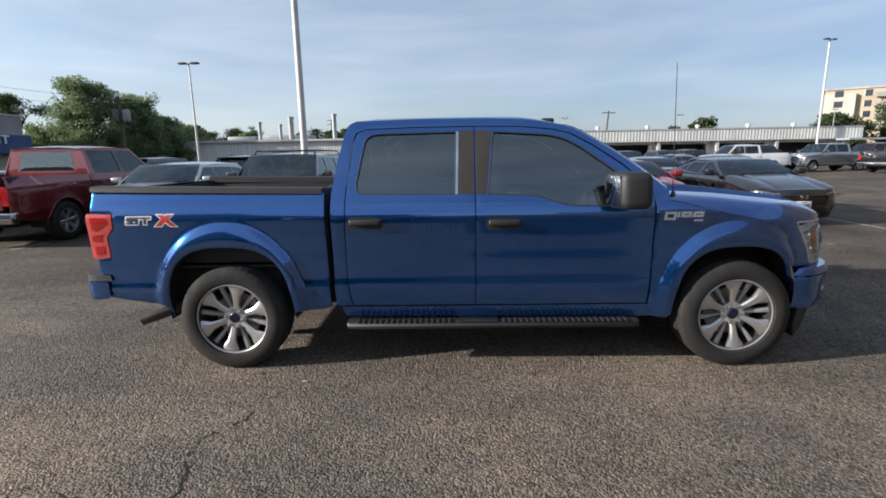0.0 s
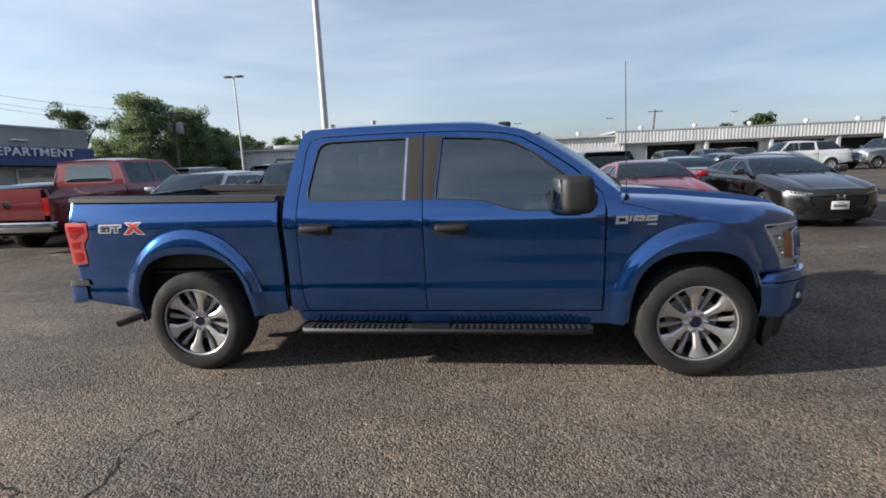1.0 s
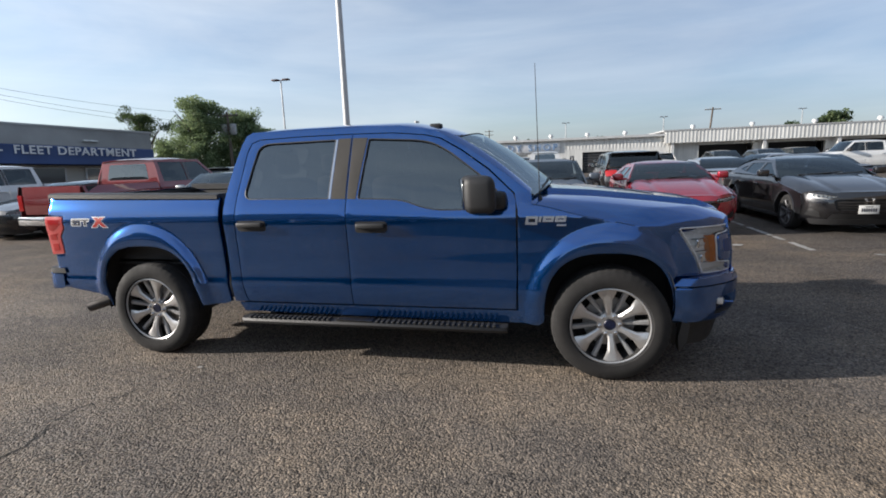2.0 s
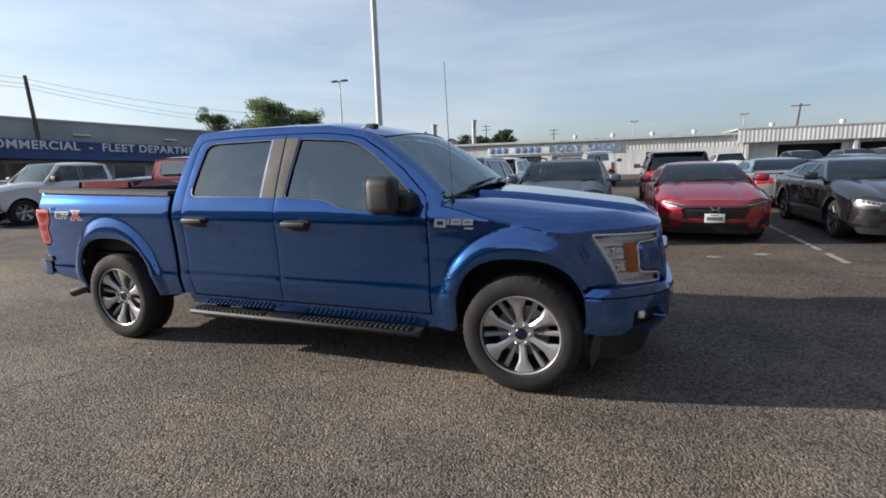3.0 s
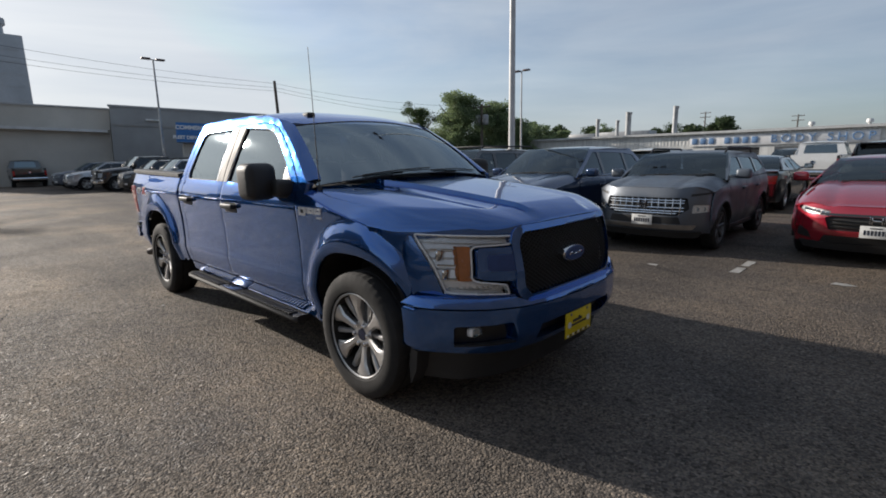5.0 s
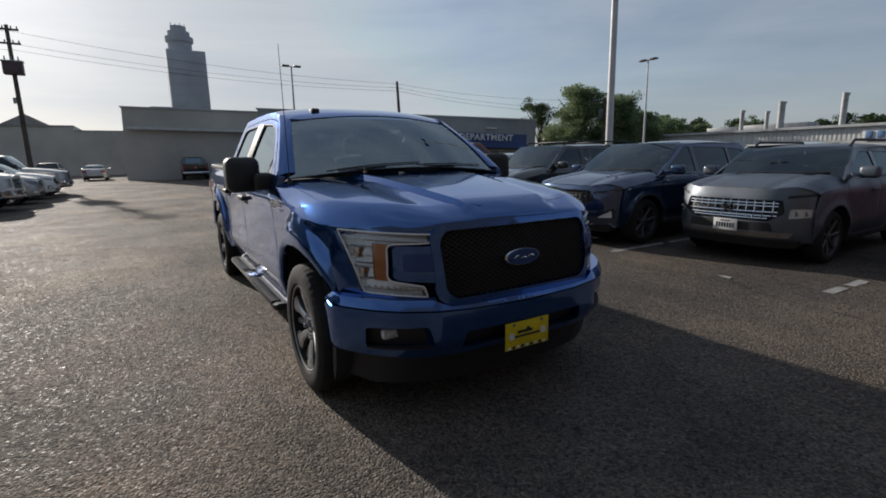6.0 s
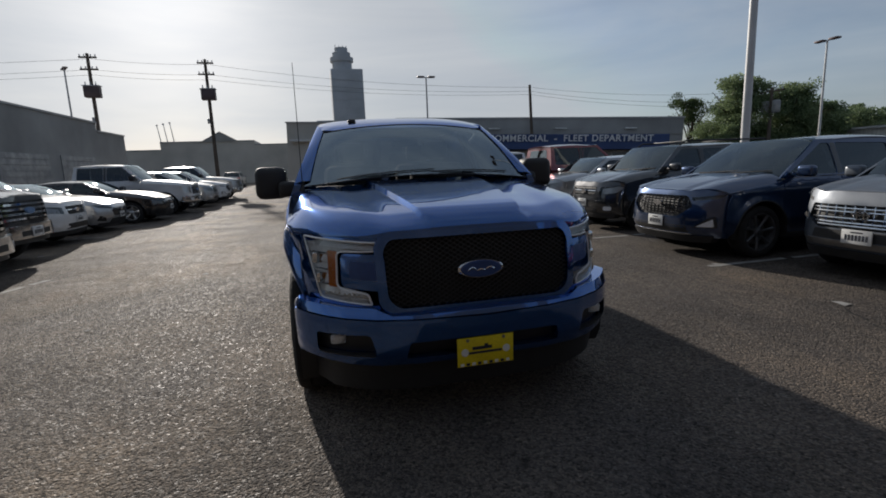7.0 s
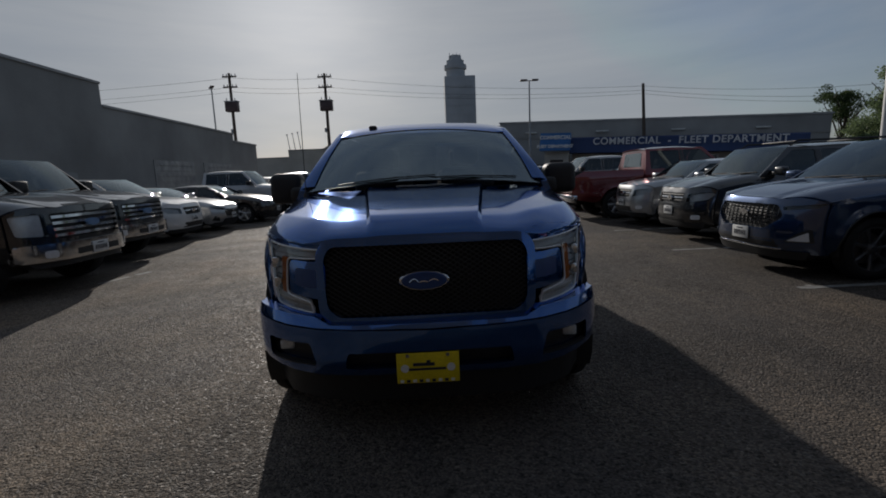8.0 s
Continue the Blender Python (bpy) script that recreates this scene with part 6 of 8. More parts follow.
# far lot in front of the workshop
far = [
    (1.20, 30.0, 90, "pickup_truck", "white pickup parked tail out far across the lot", "pickup truck", "pickup", "white", face_pickup),
    (5.4, 33.0, 90, "boxy_suv", "black sport utility far across the lot", "car", "boxy_suv", "black", face_soft),
    (-0.6, 34.0, -90, "crossover_suv", "silver crossover by the workshop", "car", "suv", "silver", face_soft),
    (-9.5, 36.0, 90, "crossover_suv", "white crossover by the workshop", "car", "small_suv", "white", face_soft),
    (-4.0, 37.0, 90, "sedan_car", "grey sedan by the workshop", "car", "sedan", "grey", face_sedan),
    (9.0, 38.0, 90, "crossover_suv", "white crossover far across the lot", "car", "suv", "white", face_soft),
    (12.0, 27.5, 200, "sedan_car", "silver sedan far across the lot", "car", "sedan", "silver", face_sedan),
    (13.5, 38.5, -90, "crossover_suv", "black crossover by the workshop", "car", "suv", "black", face_soft),
    (16.3, 38.5, -90, "crossover_suv", "grey crossover by the workshop", "car", "suv", "grey", face_soft),
    (19.0, 40.0, -90, "boxy_suv", "black sport utility by the workshop", "car", "boxy_suv", "black", face_soft),
    (19.5, 34.0, 180, "pickup_truck", "white crew-cab pickup standing side-on", "pickup truck", "pickup", "white", face_pickup),
    (25.0, 41.0, -90, "pickup_truck", "black pickup by the workshop", "pickup truck", "pickup", "black", face_pickup),
    (25.8, 34.6, 190, "pickup_truck", "silver crew-cab pickup standing side-on", "pickup truck", "pickup", "silver", face_pickup),
    (28.5, 31.3, 15, "pickup_truck", "black pickup standing across the far lot", "pickup truck", "pickup", "black", face_pickup),
    (31.5, 37.5, 185, "pickup_truck", "dark red pickup far across the lot", "pickup truck", "pickup", "dark_red", face_pickup),
]
for fx, fy, fh, fn, fl, fc, fk, fp, ff in far:
    park(fx, fy, fh, fn, fl, fc, fk, fp, ff, "plain", fine=0.16)

# row along the side building, noses towards the truck
park(-1.80, -0.50 - 3.10, 90, "pickup_truck", "black pickup with chrome grille bars and bumper", "pickup truck", "pickup", "black", face_pickup, "plain", size=1.06)
park(-4.4, -1.20 - 3.10, 90, "pickup_truck", "dark grey pickup with chrome grille bars", "pickup truck", "pickup", "charcoal", face_pickup, "plain", size=1.06)
park(-7.4, -1.75 - 2.35, 90, "crossover_suv", "white crossover with a chrome grille bar", "car", "suv", "white", face_soft, "plain")
park(-9.9, -1.75 - 2.45, 90, "sedan_car", "silver sedan parked beside the crossover", "car", "sedan", "silver", face_sedan, "plain")
park(-12.6, -1.2 - 2.45, 90, "sedan_car", "black sedan parked by the pickup", "car", "sedan", "black", face_sedan, "plain", fine=0.12)
park(-15.6, -1.0 - 2.92, 90, "pickup_truck", "white crew-cab pickup parked nose out", "pickup truck", "pickup", "white", face_pickup, "plain", fine=0.12)
park(-18.8, -0.9 - 2.35, 90, "crossover_suv", "silver crossover parked nose out", "car", "suv", "silver", face_soft, "plain", fine=0.14)
park(-21.8, -0.8 - 2.35, 90, "crossover_suv", "white crossover parked nose out", "car", "suv", "white", face_hex, "plain", fine=0.14)
park(-25.0, -0.7 - 2.92, 90, "pickup_truck", "silver pickup parked nose out", "pickup truck", "pickup", "silver", face_pickup, "plain", fine=0.14)
park(-43.0, 6.0, 180, "pickup_truck", "dark pickup far down the aisle", "pickup truck", "pickup", "charcoal", face_pickup, "plain", fine=0.16)
for k, (fx, fy, fc, fk) in enumerate(((-50, -1.5, "silver", "sedan"), (-52, -5, "white", "suv"), (-48, 10, "grey", "suv"), (-56, 3, "black", "sedan"))):
    park(fx, fy, 180, "sedan_car" if fk == "sedan" else "crossover_suv", fc + " car far down the aisle", "car", fk, fc, face_sedan if fk == "sedan" else face_soft, "plain", fine=0.16)


# ---- the blue pickup ----
TRUCK_Y = 4.25
XF, XR, HUB_Z, TYRE_R = 2.0, -1.683, 0.392, 0.396
# wheel openings: centre x, z, half width, height, squareness, then half width and height of the swell round them
ARCH_F, ARCH_R = (1.985, 0.44, 0.432, 0.468, 2.6, 0.565, 0.655), (XR, 0.44, 0.462, 0.505, 2.7, 0.575, 0.690)


def arch_loop(c, a0, a1, n):
    cx, cz, rx, rz, e = c[:5]
    out = []
    for k in range(n + 1):
        a = radians(a0 + (a1 - a0) * k / n)
        co, si = math.cos(a), math.sin(a)
        out.append((cx + rx * math.copysign(abs(co) ** (2 / e), co), cz + rz * (si ** (2 / e) if si > 0 else si)))
    return out


def arch_swell(x, z, c):
    """The wing's bulge over the wheel: a crease, a slope that looks up, a flat lip."""
    cx, cz, rx, rz, e, ro, zo = c
    dx, dz = abs(x - cx), max(0.0, z - cz)
    out = math.hypot(dx / ro, dz / zo)
    if out >= 1:
        return 0.0
    inner = max(0.0, ((dx / rx) ** e + (dz / rz) ** e) ** (1 / e) - 1)
    w = (1 - out) / (1 - out + 0.8 * inner)
    u = min(1.0, w / 0.68)
    return 0.044 * (1 - (1 - u) ** 1.5) - 0.006 * max(0.0, (w - 0.68) / 0.32) ** 2


def truck_half(x, z):
    """Half the width of the bodywork at a place along the side."""
    z1 = min(z, 1.29)
    p = curve_at(z1, [(0.34, 0.915), (0.45, 0.940), (0.55, 0.964), (0.60, 0.973), (0.632, 0.979), (0.645, 0.974), (0.70, 0.971), (0.90, 0.976), (1.06, 0.988), (1.145, 0.996), (1.175, 0.990), (1.23, 0.976), (1.29, 0.950)])
    if z > 1.29:
        p = 0.950 - 0.215 * ((z - 1.29) / 0.49) ** 1.08
    if z < 1.29:
        for c in (ARCH_F, ARCH_R):
            p += arch_swell(x, z, c) * (0.45 + 0.55 * smooth((z - 0.42) / 0.40)) * smooth((z - 0.30) / 0.12)
    if x > 1.9:
        t = (x - 1.9) / 0.6
        p -= 0.055 * t * t + 0.62 * max(0.0, x - 2.12) ** 2
    if x < -1.9:
        t = (-1.9 - x) / 0.8
        p -= 0.030 * t * t
    return p


def nose_x(y, z):
    """The face of the grille and lamps in plan."""
    a = abs(y)
    x = curve_at(a, [(0, 2.885), (0.30, 2.882), (0.48, 2.868), (0.60, 2.815), (0.70, 2.735), (0.78, 2.640), (0.84, 2.545), (0.885, 2.455), (0.93, 2.37), (0.99, 2.22)])
    return x - 0.06 * max(0.0, (z - 0.80) / 0.30) ** 1.5


def bumper_x(y, z):
    a = abs(y)
    x = curve_at(a, [(0, 2.955), (0.35, 2.945), (0.55, 2.905), (0.70, 2.830), (0.80, 2.745), (0.88, 2.650), (0.935, 2.565), (0.965, 2.48)])
    return x - 0.05 * max(0.0, (0.50 - z) / 0.10) ** 1.3 - 0.028 * max(0.0, (z - 0.66) / 0.05)


def bonnet_crest(x):
    return curve_at(x, [(1.30, 1.290), (1.50, 1.280), (1.90, 1.250), (2.30, 1.202), (2.60, 1.162), (2.75, 1.138), (2.90, 1.11)])


def dome_edge(x):
    return 0.285 + 0.125 * (2.65 - x)


def bonnet_top(x, y):
    """The open part of the bonnet with its raised middle."""
    a = abs(y)
    z = bonnet_crest(x) - (0.045 + 0.07 * smooth((x - 1.40) / 0.6)) * (0.65 * max(0.0, (a - 0.83) / 0.145) ** 2 + 0.35 * max(0.0, (a - 0.60) / 0.375) ** 1.25) + 0.012 * (1 - (a / 0.9) ** 2)
    over = min(1.0, max(0.0, (dome_edge(x) + 0.018 - a) / 0.018))
    return z + 0.024 * over - 0.008 * smooth(1 - abs(a - dome_edge(x) - 0.16) / 0.14)


def bonnet_z(x, y):
    """The bonnet rolls over towards the grille and the lamps."""
    a = abs(y)
    low = curve_at(a, [(0, 1.086), (0.46, 1.084), (0.56, 1.062), (0.70, 1.052), (0.885, 1.054), (1.0, 1.06)])
    reach = curve_at(a, [(0, 0.15), (0.28, 0.16), (0.45, 0.18), (0.60, 0.20), (0.75, 0.22), (0.90, 0.24), (1.0, 0.26)])
    t = min(1.0, max(0.0, (nose_x(y, 1.06) + 0.008 - x) / reach))
    return low + (bonnet_top(x, y) - low) * math.sqrt(max(0.0, 1 - (1 - 0.62 * t) ** 2)) / 0.925


def bonnet_end(y):
    """How far forward the bonnet goes at a place across."""
    x = nose_x(y, 1.06) + 0.008
    while truck_half(x, 1.10) < abs(y) and x > 1.9:
        x -= 0.004
    return x


def wing_edge(x):
    """Where the rolled top of the front wing meets its side: y and z."""
    y = min(0.979, truck_half(x, 1.10)) - 0.010 * smooth((1.75 - x) / 0.3)
    return y, bonnet_z(x, y) - 0.006


def side_sheet(truck, name, outline, holes=(), off=0.0, material=None, step=0.035, rim=0.02, parent=None, sides=(-1, 1), label=""):
    made = []
    for s in sides:
        made.append(part(name, panel(outline, lambda x, z, s=s: (x, s * (truck_half(x, z) + off), z), (0, -s, 0), step, holes, rim), material or M_BLUE, parent or truck, label))
    return made


def front_sheet(truck, name, outline, fn, off, material, step=0.04, rim=0.03, both=False, label="", holes=()):
    made = []
    for s in (-1, 1) if both else (1,):
        made.append(part(name, panel(outline, lambda y, z, s=s: (fn(y, z) + off, s * y, z), (-1, 0, 0), step, holes, rim), material, truck, label))
    return made


def truck_wheels(truck):
    h, rr = 0.138, 0.260
    tyre = lathe(bmesh.new(), [(rr, -h * 0.78), (rr + 0.010, -h * 0.90), (rr + 0.018, -h * 0.97), (rr + 0.05, -h * 1.02), (rr + 0.075, -h * 1.0), (TYRE_R - 0.032, -h * 0.95), (TYRE_R - 0.012, -h * 0.86), (TYRE_R - 0.002, -h * 0.70),
                               (TYRE_R, -h * 0.40), (TYRE_R - 0.008, -h * 0.37), (TYRE_R - 0.008, -h * 0.31), (TYRE_R, -h * 0.28), (TYRE_R, h * 0.28), (TYRE_R - 0.008, h * 0.31), (TYRE_R - 0.008, h * 0.37), (TYRE_R, h * 0.40),
                               (TYRE_R - 0.002, h * 0.70), (TYRE_R - 0.012, h * 0.86), (TYRE_R - 0.032, h * 0.95), (rr + 0.05, h), (rr, h * 0.8)], 144)
    # shoulder tread grooves
    for v in tyre.verts:
        r = math.hypot(v.co.x, v.co.z)
        if r > TYRE_R - 0.036 and h * 0.42 < abs(v.co.y) < h * 0.97 and round((math.atan2(v.co.z, v.co.x) + math.pi) / (2 * math.pi) * 144) % 3 == 0:
            v.co.x, v.co.z = v.co.x * (r - 0.004) / r, v.co.z * (r - 0.004) / r
    rim = lathe(bmesh.new(), [(rr + 0.008, -h * 0.80), (rr + 0.009, -h * 0.90), (rr + 0.002, -h * 0.92), (rr - 0.006, -h * 0.88)], 72)
    barrel = lathe(bmesh.new(), [(rr - 0.006, -h * 0.88), (rr - 0.012, -h * 0.5), (rr - 0.030, h * 0.3), (rr - 0.02, h * 0.8)], 72)
    disc = lathe(bmesh.new(), [(0.03, 0.0), (0.175, 0.0), (0.175, 0.03), (0.03, 0.03)], 40, True)
    back = lathe(bmesh.new(), [(0.02, h * 0.35), (rr - 0.02, h * 0.35)], 40)
    hub = lathe(bmesh.new(), [(0.040, -h * 0.60), (0.050, -h * 0.62), (0.085, -h * 0.55), (0.090, -h * 0.2)], 40)
    cap = lathe(bmesh.new(), [(0.001, -h * 0.655), (0.034, -h * 0.645), (0.041, -h * 0.60)], 32)
    wide, thin = bmesh.new(), bmesh.new()
    for k in range(6):
        a = math.radians(60 * k + 96)
        spoke(wide, a, 0.050, rr - 0.003, 0.072, h, 0.004, 1.62, 0.045)
        spoke(thin, a + math.radians(30), 0.060, rr - 0.003, 0.040, h, 0.026, 0.9, 0.04)
    nuts = []
    for k in range(6):
        a = math.radians(60 * k + 66)
        nuts.append((0.066 * math.cos(a), 0.066 * math.sin(a)))
    nut = tube(bmesh.new(), [(0, -h * 0.76, 0), (0, -h * 0.74, 0), (0, -h * 0.50, 0)], [0.010, 0.0135, 0.0135], 6)
    for bm in (tyre, rim, barrel, disc, back, hub, cap, wide, thin, nut):
        bmesh.ops.recalc_face_normals(bm, faces=bm.faces)
    meshes = [("tyre", finish(tyre, "tyre", M_RUBBER, 30)), ("rim", finish(rim, "rim", M_ALLOY_MID)), ("barrel", finish(barrel, "barrel", M_WELL)), ("brake_disc", finish(disc, "disc", M_STEEL)), ("wheel_back", finish(back, "back", M_WELL)), ("hub", finish(hub, "hub", M_ALLOY)),
              ("centre_cap", finish(cap, "cap", M_CAP)), ("spokes", finish(wide, "spokes", M_ALLOY, 25)), ("recessed_spokes", finish(thin, "thin_spokes", M_ALLOY_MID, 25))]
    nut = finish(nut, "nut", M_CHROME)
    for x, turn in ((XF, 0), (XR, 17)):
        for s in (-1, 1):
            w = new("wheel")
            w.parent = truck
            w.matrix_basis = pose(x, s * 0.862, HUB_Z, 0, 0, 0 if s < 0 else 180) @ pose(0, 0, 0, 0, turn, 0)
            for n, me in meshes:
                part(n, me, None, w, {"tyre": "dusty black rubber tyre", "centre_cap": "dark blue centre cap"}.get(n, ""))
            for nx, nz in nuts:
                part("lug_nut", nut, None, w).location = (nx, 0, nz)


def truck_side(truck):
    rear_arch = arch_loop(ARCH_R, 180, 0, 34)
    # bed side, with the lamp corner left free
    bed = [(-2.655, 0.685), (-2.635, 0.565), (-2.16, 0.495)] + [p for p in rear_arch] + [(-1.215, 0.435), (-1.00, 0.455), (-0.944, 0.475), (-0.942, 0.70), (-0.944, 0.95), (-0.948, 1.20), (-0.950, 1.318)] + [(-2.60, 1.352), (-2.655, 1.345), (-2.655, 1.195), (-2.487, 1.192), (-2.487, 1.09), (-2.545, 1.02), (-2.545, 0.86), (-2.655, 0.85)]
    side_sheet(truck, "bed_side", bed, rim=0.03, step=0.018)
    # tail lamp
    lamp = [(-2.655, 0.856), (-2.550, 0.866), (-2.550, 1.018), (-2.492, 1.090), (-2.492, 1.186), (-2.655, 1.189)]
    for s in (-1, 1):
        t = part("tail_lamp", panel(rounded(lamp, 0.012), lambda x, z, s=s: (x - 0.03 * smooth((-2.55 - x) / 0.1), s * (truck_half(x, z) + 0.006), z), (0, -s, 0), 0.03, (), 0.05), M_PINK_LENS, truck, "red tail lamp with a pale pink bracket")
        deep = [[(-2.628, 1.075), (-2.600, 1.060), (-2.545, 1.105), (-2.520, 1.118), (-2.520, 1.160), (-2.628, 1.162)], [(-2.632, 0.985), (-2.580, 0.985), (-2.580, 1.022), (-2.560, 1.045), (-2.632, 1.030)], [(-2.628, 0.885), (-2.578, 0.893), (-2.578, 0.955), (-2.628, 0.950)]]
        for q in deep:
            part("lamp_cell", panel(rounded(q, 0.008), lambda x, z, s=s: (x - 0.03 * smooth((-2.55 - x) / 0.1), s * (truck_half(x, z) + 0.010), z), (0, -s, 0), 0.03, (), 0.004), M_RED_LENS, t)
        part("lamp_end", panel(rounded([(0.845, 0.87), (0.925, 0.87), (0.925, 1.18), (0.845, 1.18)], 0.01), lambda y, z, s=s: (-2.690, s * y, z), (1, 0, 0), 0.06, (), 0.05), M_RED_LENS, t)
    # cab frame: back edge, roof rail and front pillar, doors left free
    cab_loop = [(-0.904, 0.480), (-0.902, 0.80), (-0.904, 1.10), (-0.900, 1.30), (-0.860, 1.55), (-0.818, 1.73), (-0.790, 1.792), (-0.74, 1.818)] + \
            [(-0.3, 1.828), (0.2, 1.826), (0.55, 1.806), (0.77, 1.768), (0.888, 1.704), (1.088, 1.584), (1.288, 1.447), (1.433, 1.334), (1.475, 1.300), (1.475, 1.215), (1.380, 1.200)] + \
            [(1.360, 1.310), (1.18, 1.478), (0.98, 1.618), (0.82, 1.708), (0.70, 1.738), (0.45, 1.764), (0.1, 1.770), (-0.3, 1.770), (-0.66, 1.760), (-0.735, 1.735), (-0.762, 1.66), (-0.775, 1.50), (-0.800, 1.30), (-0.812, 1.0), (-0.812, 0.70), (-0.795, 0.52), (-0.78, 0.480)]
    side_sheet(truck, "cab_frame", cab_loop, rim=0.05)
    # doors
    rear_door = [(-0.772, 0.482), (-0.788, 0.53), (-0.805, 0.70), (-0.805, 1.0), (-0.793, 1.30), (-0.768, 1.50), (-0.755, 1.65), (-0.728, 1.728), (-0.66, 1.753), (-0.3, 1.763), (0.122, 1.763), (0.122, 0.482)]
    rear_pane = rounded([(-0.735, 1.300), (-0.020, 1.292), (-0.005, 1.728), (-0.60, 1.722), (-0.665, 1.690)], [0.07, 0.015, 0.012, 0.06, 0.05])
    front_door = [(0.129, 0.482), (0.129, 1.763), (0.45, 1.757), (0.695, 1.731), (0.812, 1.702), (0.97, 1.612), (1.17, 1.472), (1.350, 1.306), (1.368, 1.26), (1.372, 0.80), (1.365, 0.482)]
    front_pane = rounded([(0.215, 1.288), (0.55, 1.278), (0.70, 1.222), (0.82, 1.200), (1.275, 1.200), (1.285, 1.285), (1.10, 1.450), (0.90, 1.598), (0.78, 1.668), (0.66, 1.698), (0.30, 1.722), (0.262, 1.722)], [0.02, 0.12, 0.12, 0.05, 0.02, 0.02, 0, 0, 0.06, 0.08, 0.01, 0.01])
    for name, loop, pane in (("rear_door", rear_door, rear_pane), ("front_door", front_door, front_pane)):
        for s, d in zip((-1, 1), side_sheet(truck, name, loop, [pane], rim=0.03)):
            rear = name == "rear_door"
            inner = lambda x, z, s=s: (x, s * (truck_half(x, z) - 0.014), z)
            glass_pane = pane if rear else clip_x(pane, 0.0, 1.12)
            part("window_pane", panel([(x, z) for x, z in glass_pane], inner, (0, -s, 0), 0.08, (), 0.006), M_GLASS, d, "dark tinted glass")
            # rubber seal round the pane
            seal = tube(bmesh.new(), [(x, s * (truck_half(x, z) - 0.006), z) for x, z in dense(pane, 0.06)] + [(pane[0][0], s * (truck_half(*pane[0]) - 0.006), pane[0][1])], 0.006, 6, False)
            part("window_seal", seal, M_BLACK, d)
            if not rear:
                part("quarter_cover", panel([(1.125, 1.204), (1.270, 1.204), (1.280, 1.285), (1.125, 1.424)], lambda x, z, s=s: (x, s * (truck_half(x, z) - 0.006), z), (0, -s, 0), 0.08, (), 0.01), M_GLOSS, d)
            # gloss cover on the middle pillar
            q = [(0.004, 1.290), (0.118, 1.290), (0.118, 1.735), (0.016, 1.735)] if rear else [(0.133, 1.290), (0.200, 1.288), (0.250, 1.733), (0.133, 1.735)]
            part("pillar_cover", panel(q, lambda x, z, s=s: (x, s * (truck_half(x, z) + 0.004), z), (0, -s, 0), 0.08, (), 0.008), M_PILLAR, d, "satin black pillar cover")
            if rear:
                part("bright_strip", panel([(-0.016, 1.292), (0.000, 1.292), (0.012, 1.73), (-0.004, 1.73)], lambda x, z, s=s: (x, s * (truck_half(x, z) + 0.003), z), (0, -s, 0), 0.1, (), 0.008), M_CHROME, d)
            # handle in its cup
            hx = -0.660 if rear else 0.322
            hz = 1.100 if rear else 1.086
            part("handle_cup", panel(rounded([(hx - 0.125, hz - 0.044), (hx + 0.125, hz - 0.044), (hx + 0.125, hz + 0.040), (hx - 0.125, hz + 0.040)], 0.03), lambda x, z, s=s: (x, s * (truck_half(x, z) + 0.003), z), (0, -s, 0), 0.05, (), 0.006), M_BLACK, d)
            bm = bmesh.new()
            hy = truck_half(hx, hz)
            box(bm, hx - 0.105, hx + 0.115, min(s * (hy + 0.018), s * (hy + 0.046)), max(s * (hy + 0.018), s * (hy + 0.046)), hz - 0.012, hz + 0.030, 0.012, 3)
            box(bm, hx - 0.105, hx - 0.060, min(s * hy, s * (hy + 0.03)), max(s * hy, s * (hy + 0.03)), hz - 0.010, hz + 0.026, 0.008)
            box(bm, hx + 0.070, hx + 0.112, min(s * hy, s * (hy + 0.03)), max(s * hy, s * (hy + 0.03)), hz - 0.010, hz + 0.026, 0.008)
            part("handle", bm, M_BLACK, d, "dark grey door handle")
    # sill below the doors
    side_sheet(truck, "rocker_panel", [(-0.868, 0.470), (-0.84, 0.395), (1.45, 0.375), (1.378, 0.472)], step=0.06)
    # front wing
    top = [(x, wing_edge(x)[1]) for x in np.linspace(2.395, 1.40, 24)]
    wing = [(1.380, 0.430), (1.42, 0.375), (1.520, 0.360)] + arch_loop(ARCH_F, 186, 0, 34) + [(2.425, 0.60), (2.425, 0.700), (2.420, 0.80), (2.412, 0.95), (2.402, 1.03)] + top + [(1.383, 1.24)]
    side_sheet(truck, "front_wing", wing, rim=0.03, step=0.018)
    # rolled arch lips, wells and liners
    for c in (ARCH_F, ARCH_R):
        for s in (-1, 1):
            lip = [(x, s * (truck_half(x, z) - 0.012), z) for x, z in arch_loop(c, 184, -4, 36)]
            part("arch_lip", tube(bmesh.new(), lip, 0.007, 8), M_BLUE, truck)
            well = bmesh.new()
            ring = arch_loop((c[0], c[1], c[2] + 0.012, c[3] + 0.012, c[4]), 186, -6, 26)
            rows = [[well.verts.new((x, s * yy, z)) for x, z in ring] for yy in (0.955, 0.85, 0.58)]
            for a, b in zip(rows, rows[1:]):
                for i in range(len(ring) - 1):
                    well.faces.new((a[i], a[i + 1], b[i + 1], b[i]))
            well.faces.new(rows[-1])
            part("wheel_well", well, M_WELL, truck, "dusty black wheel well liner")


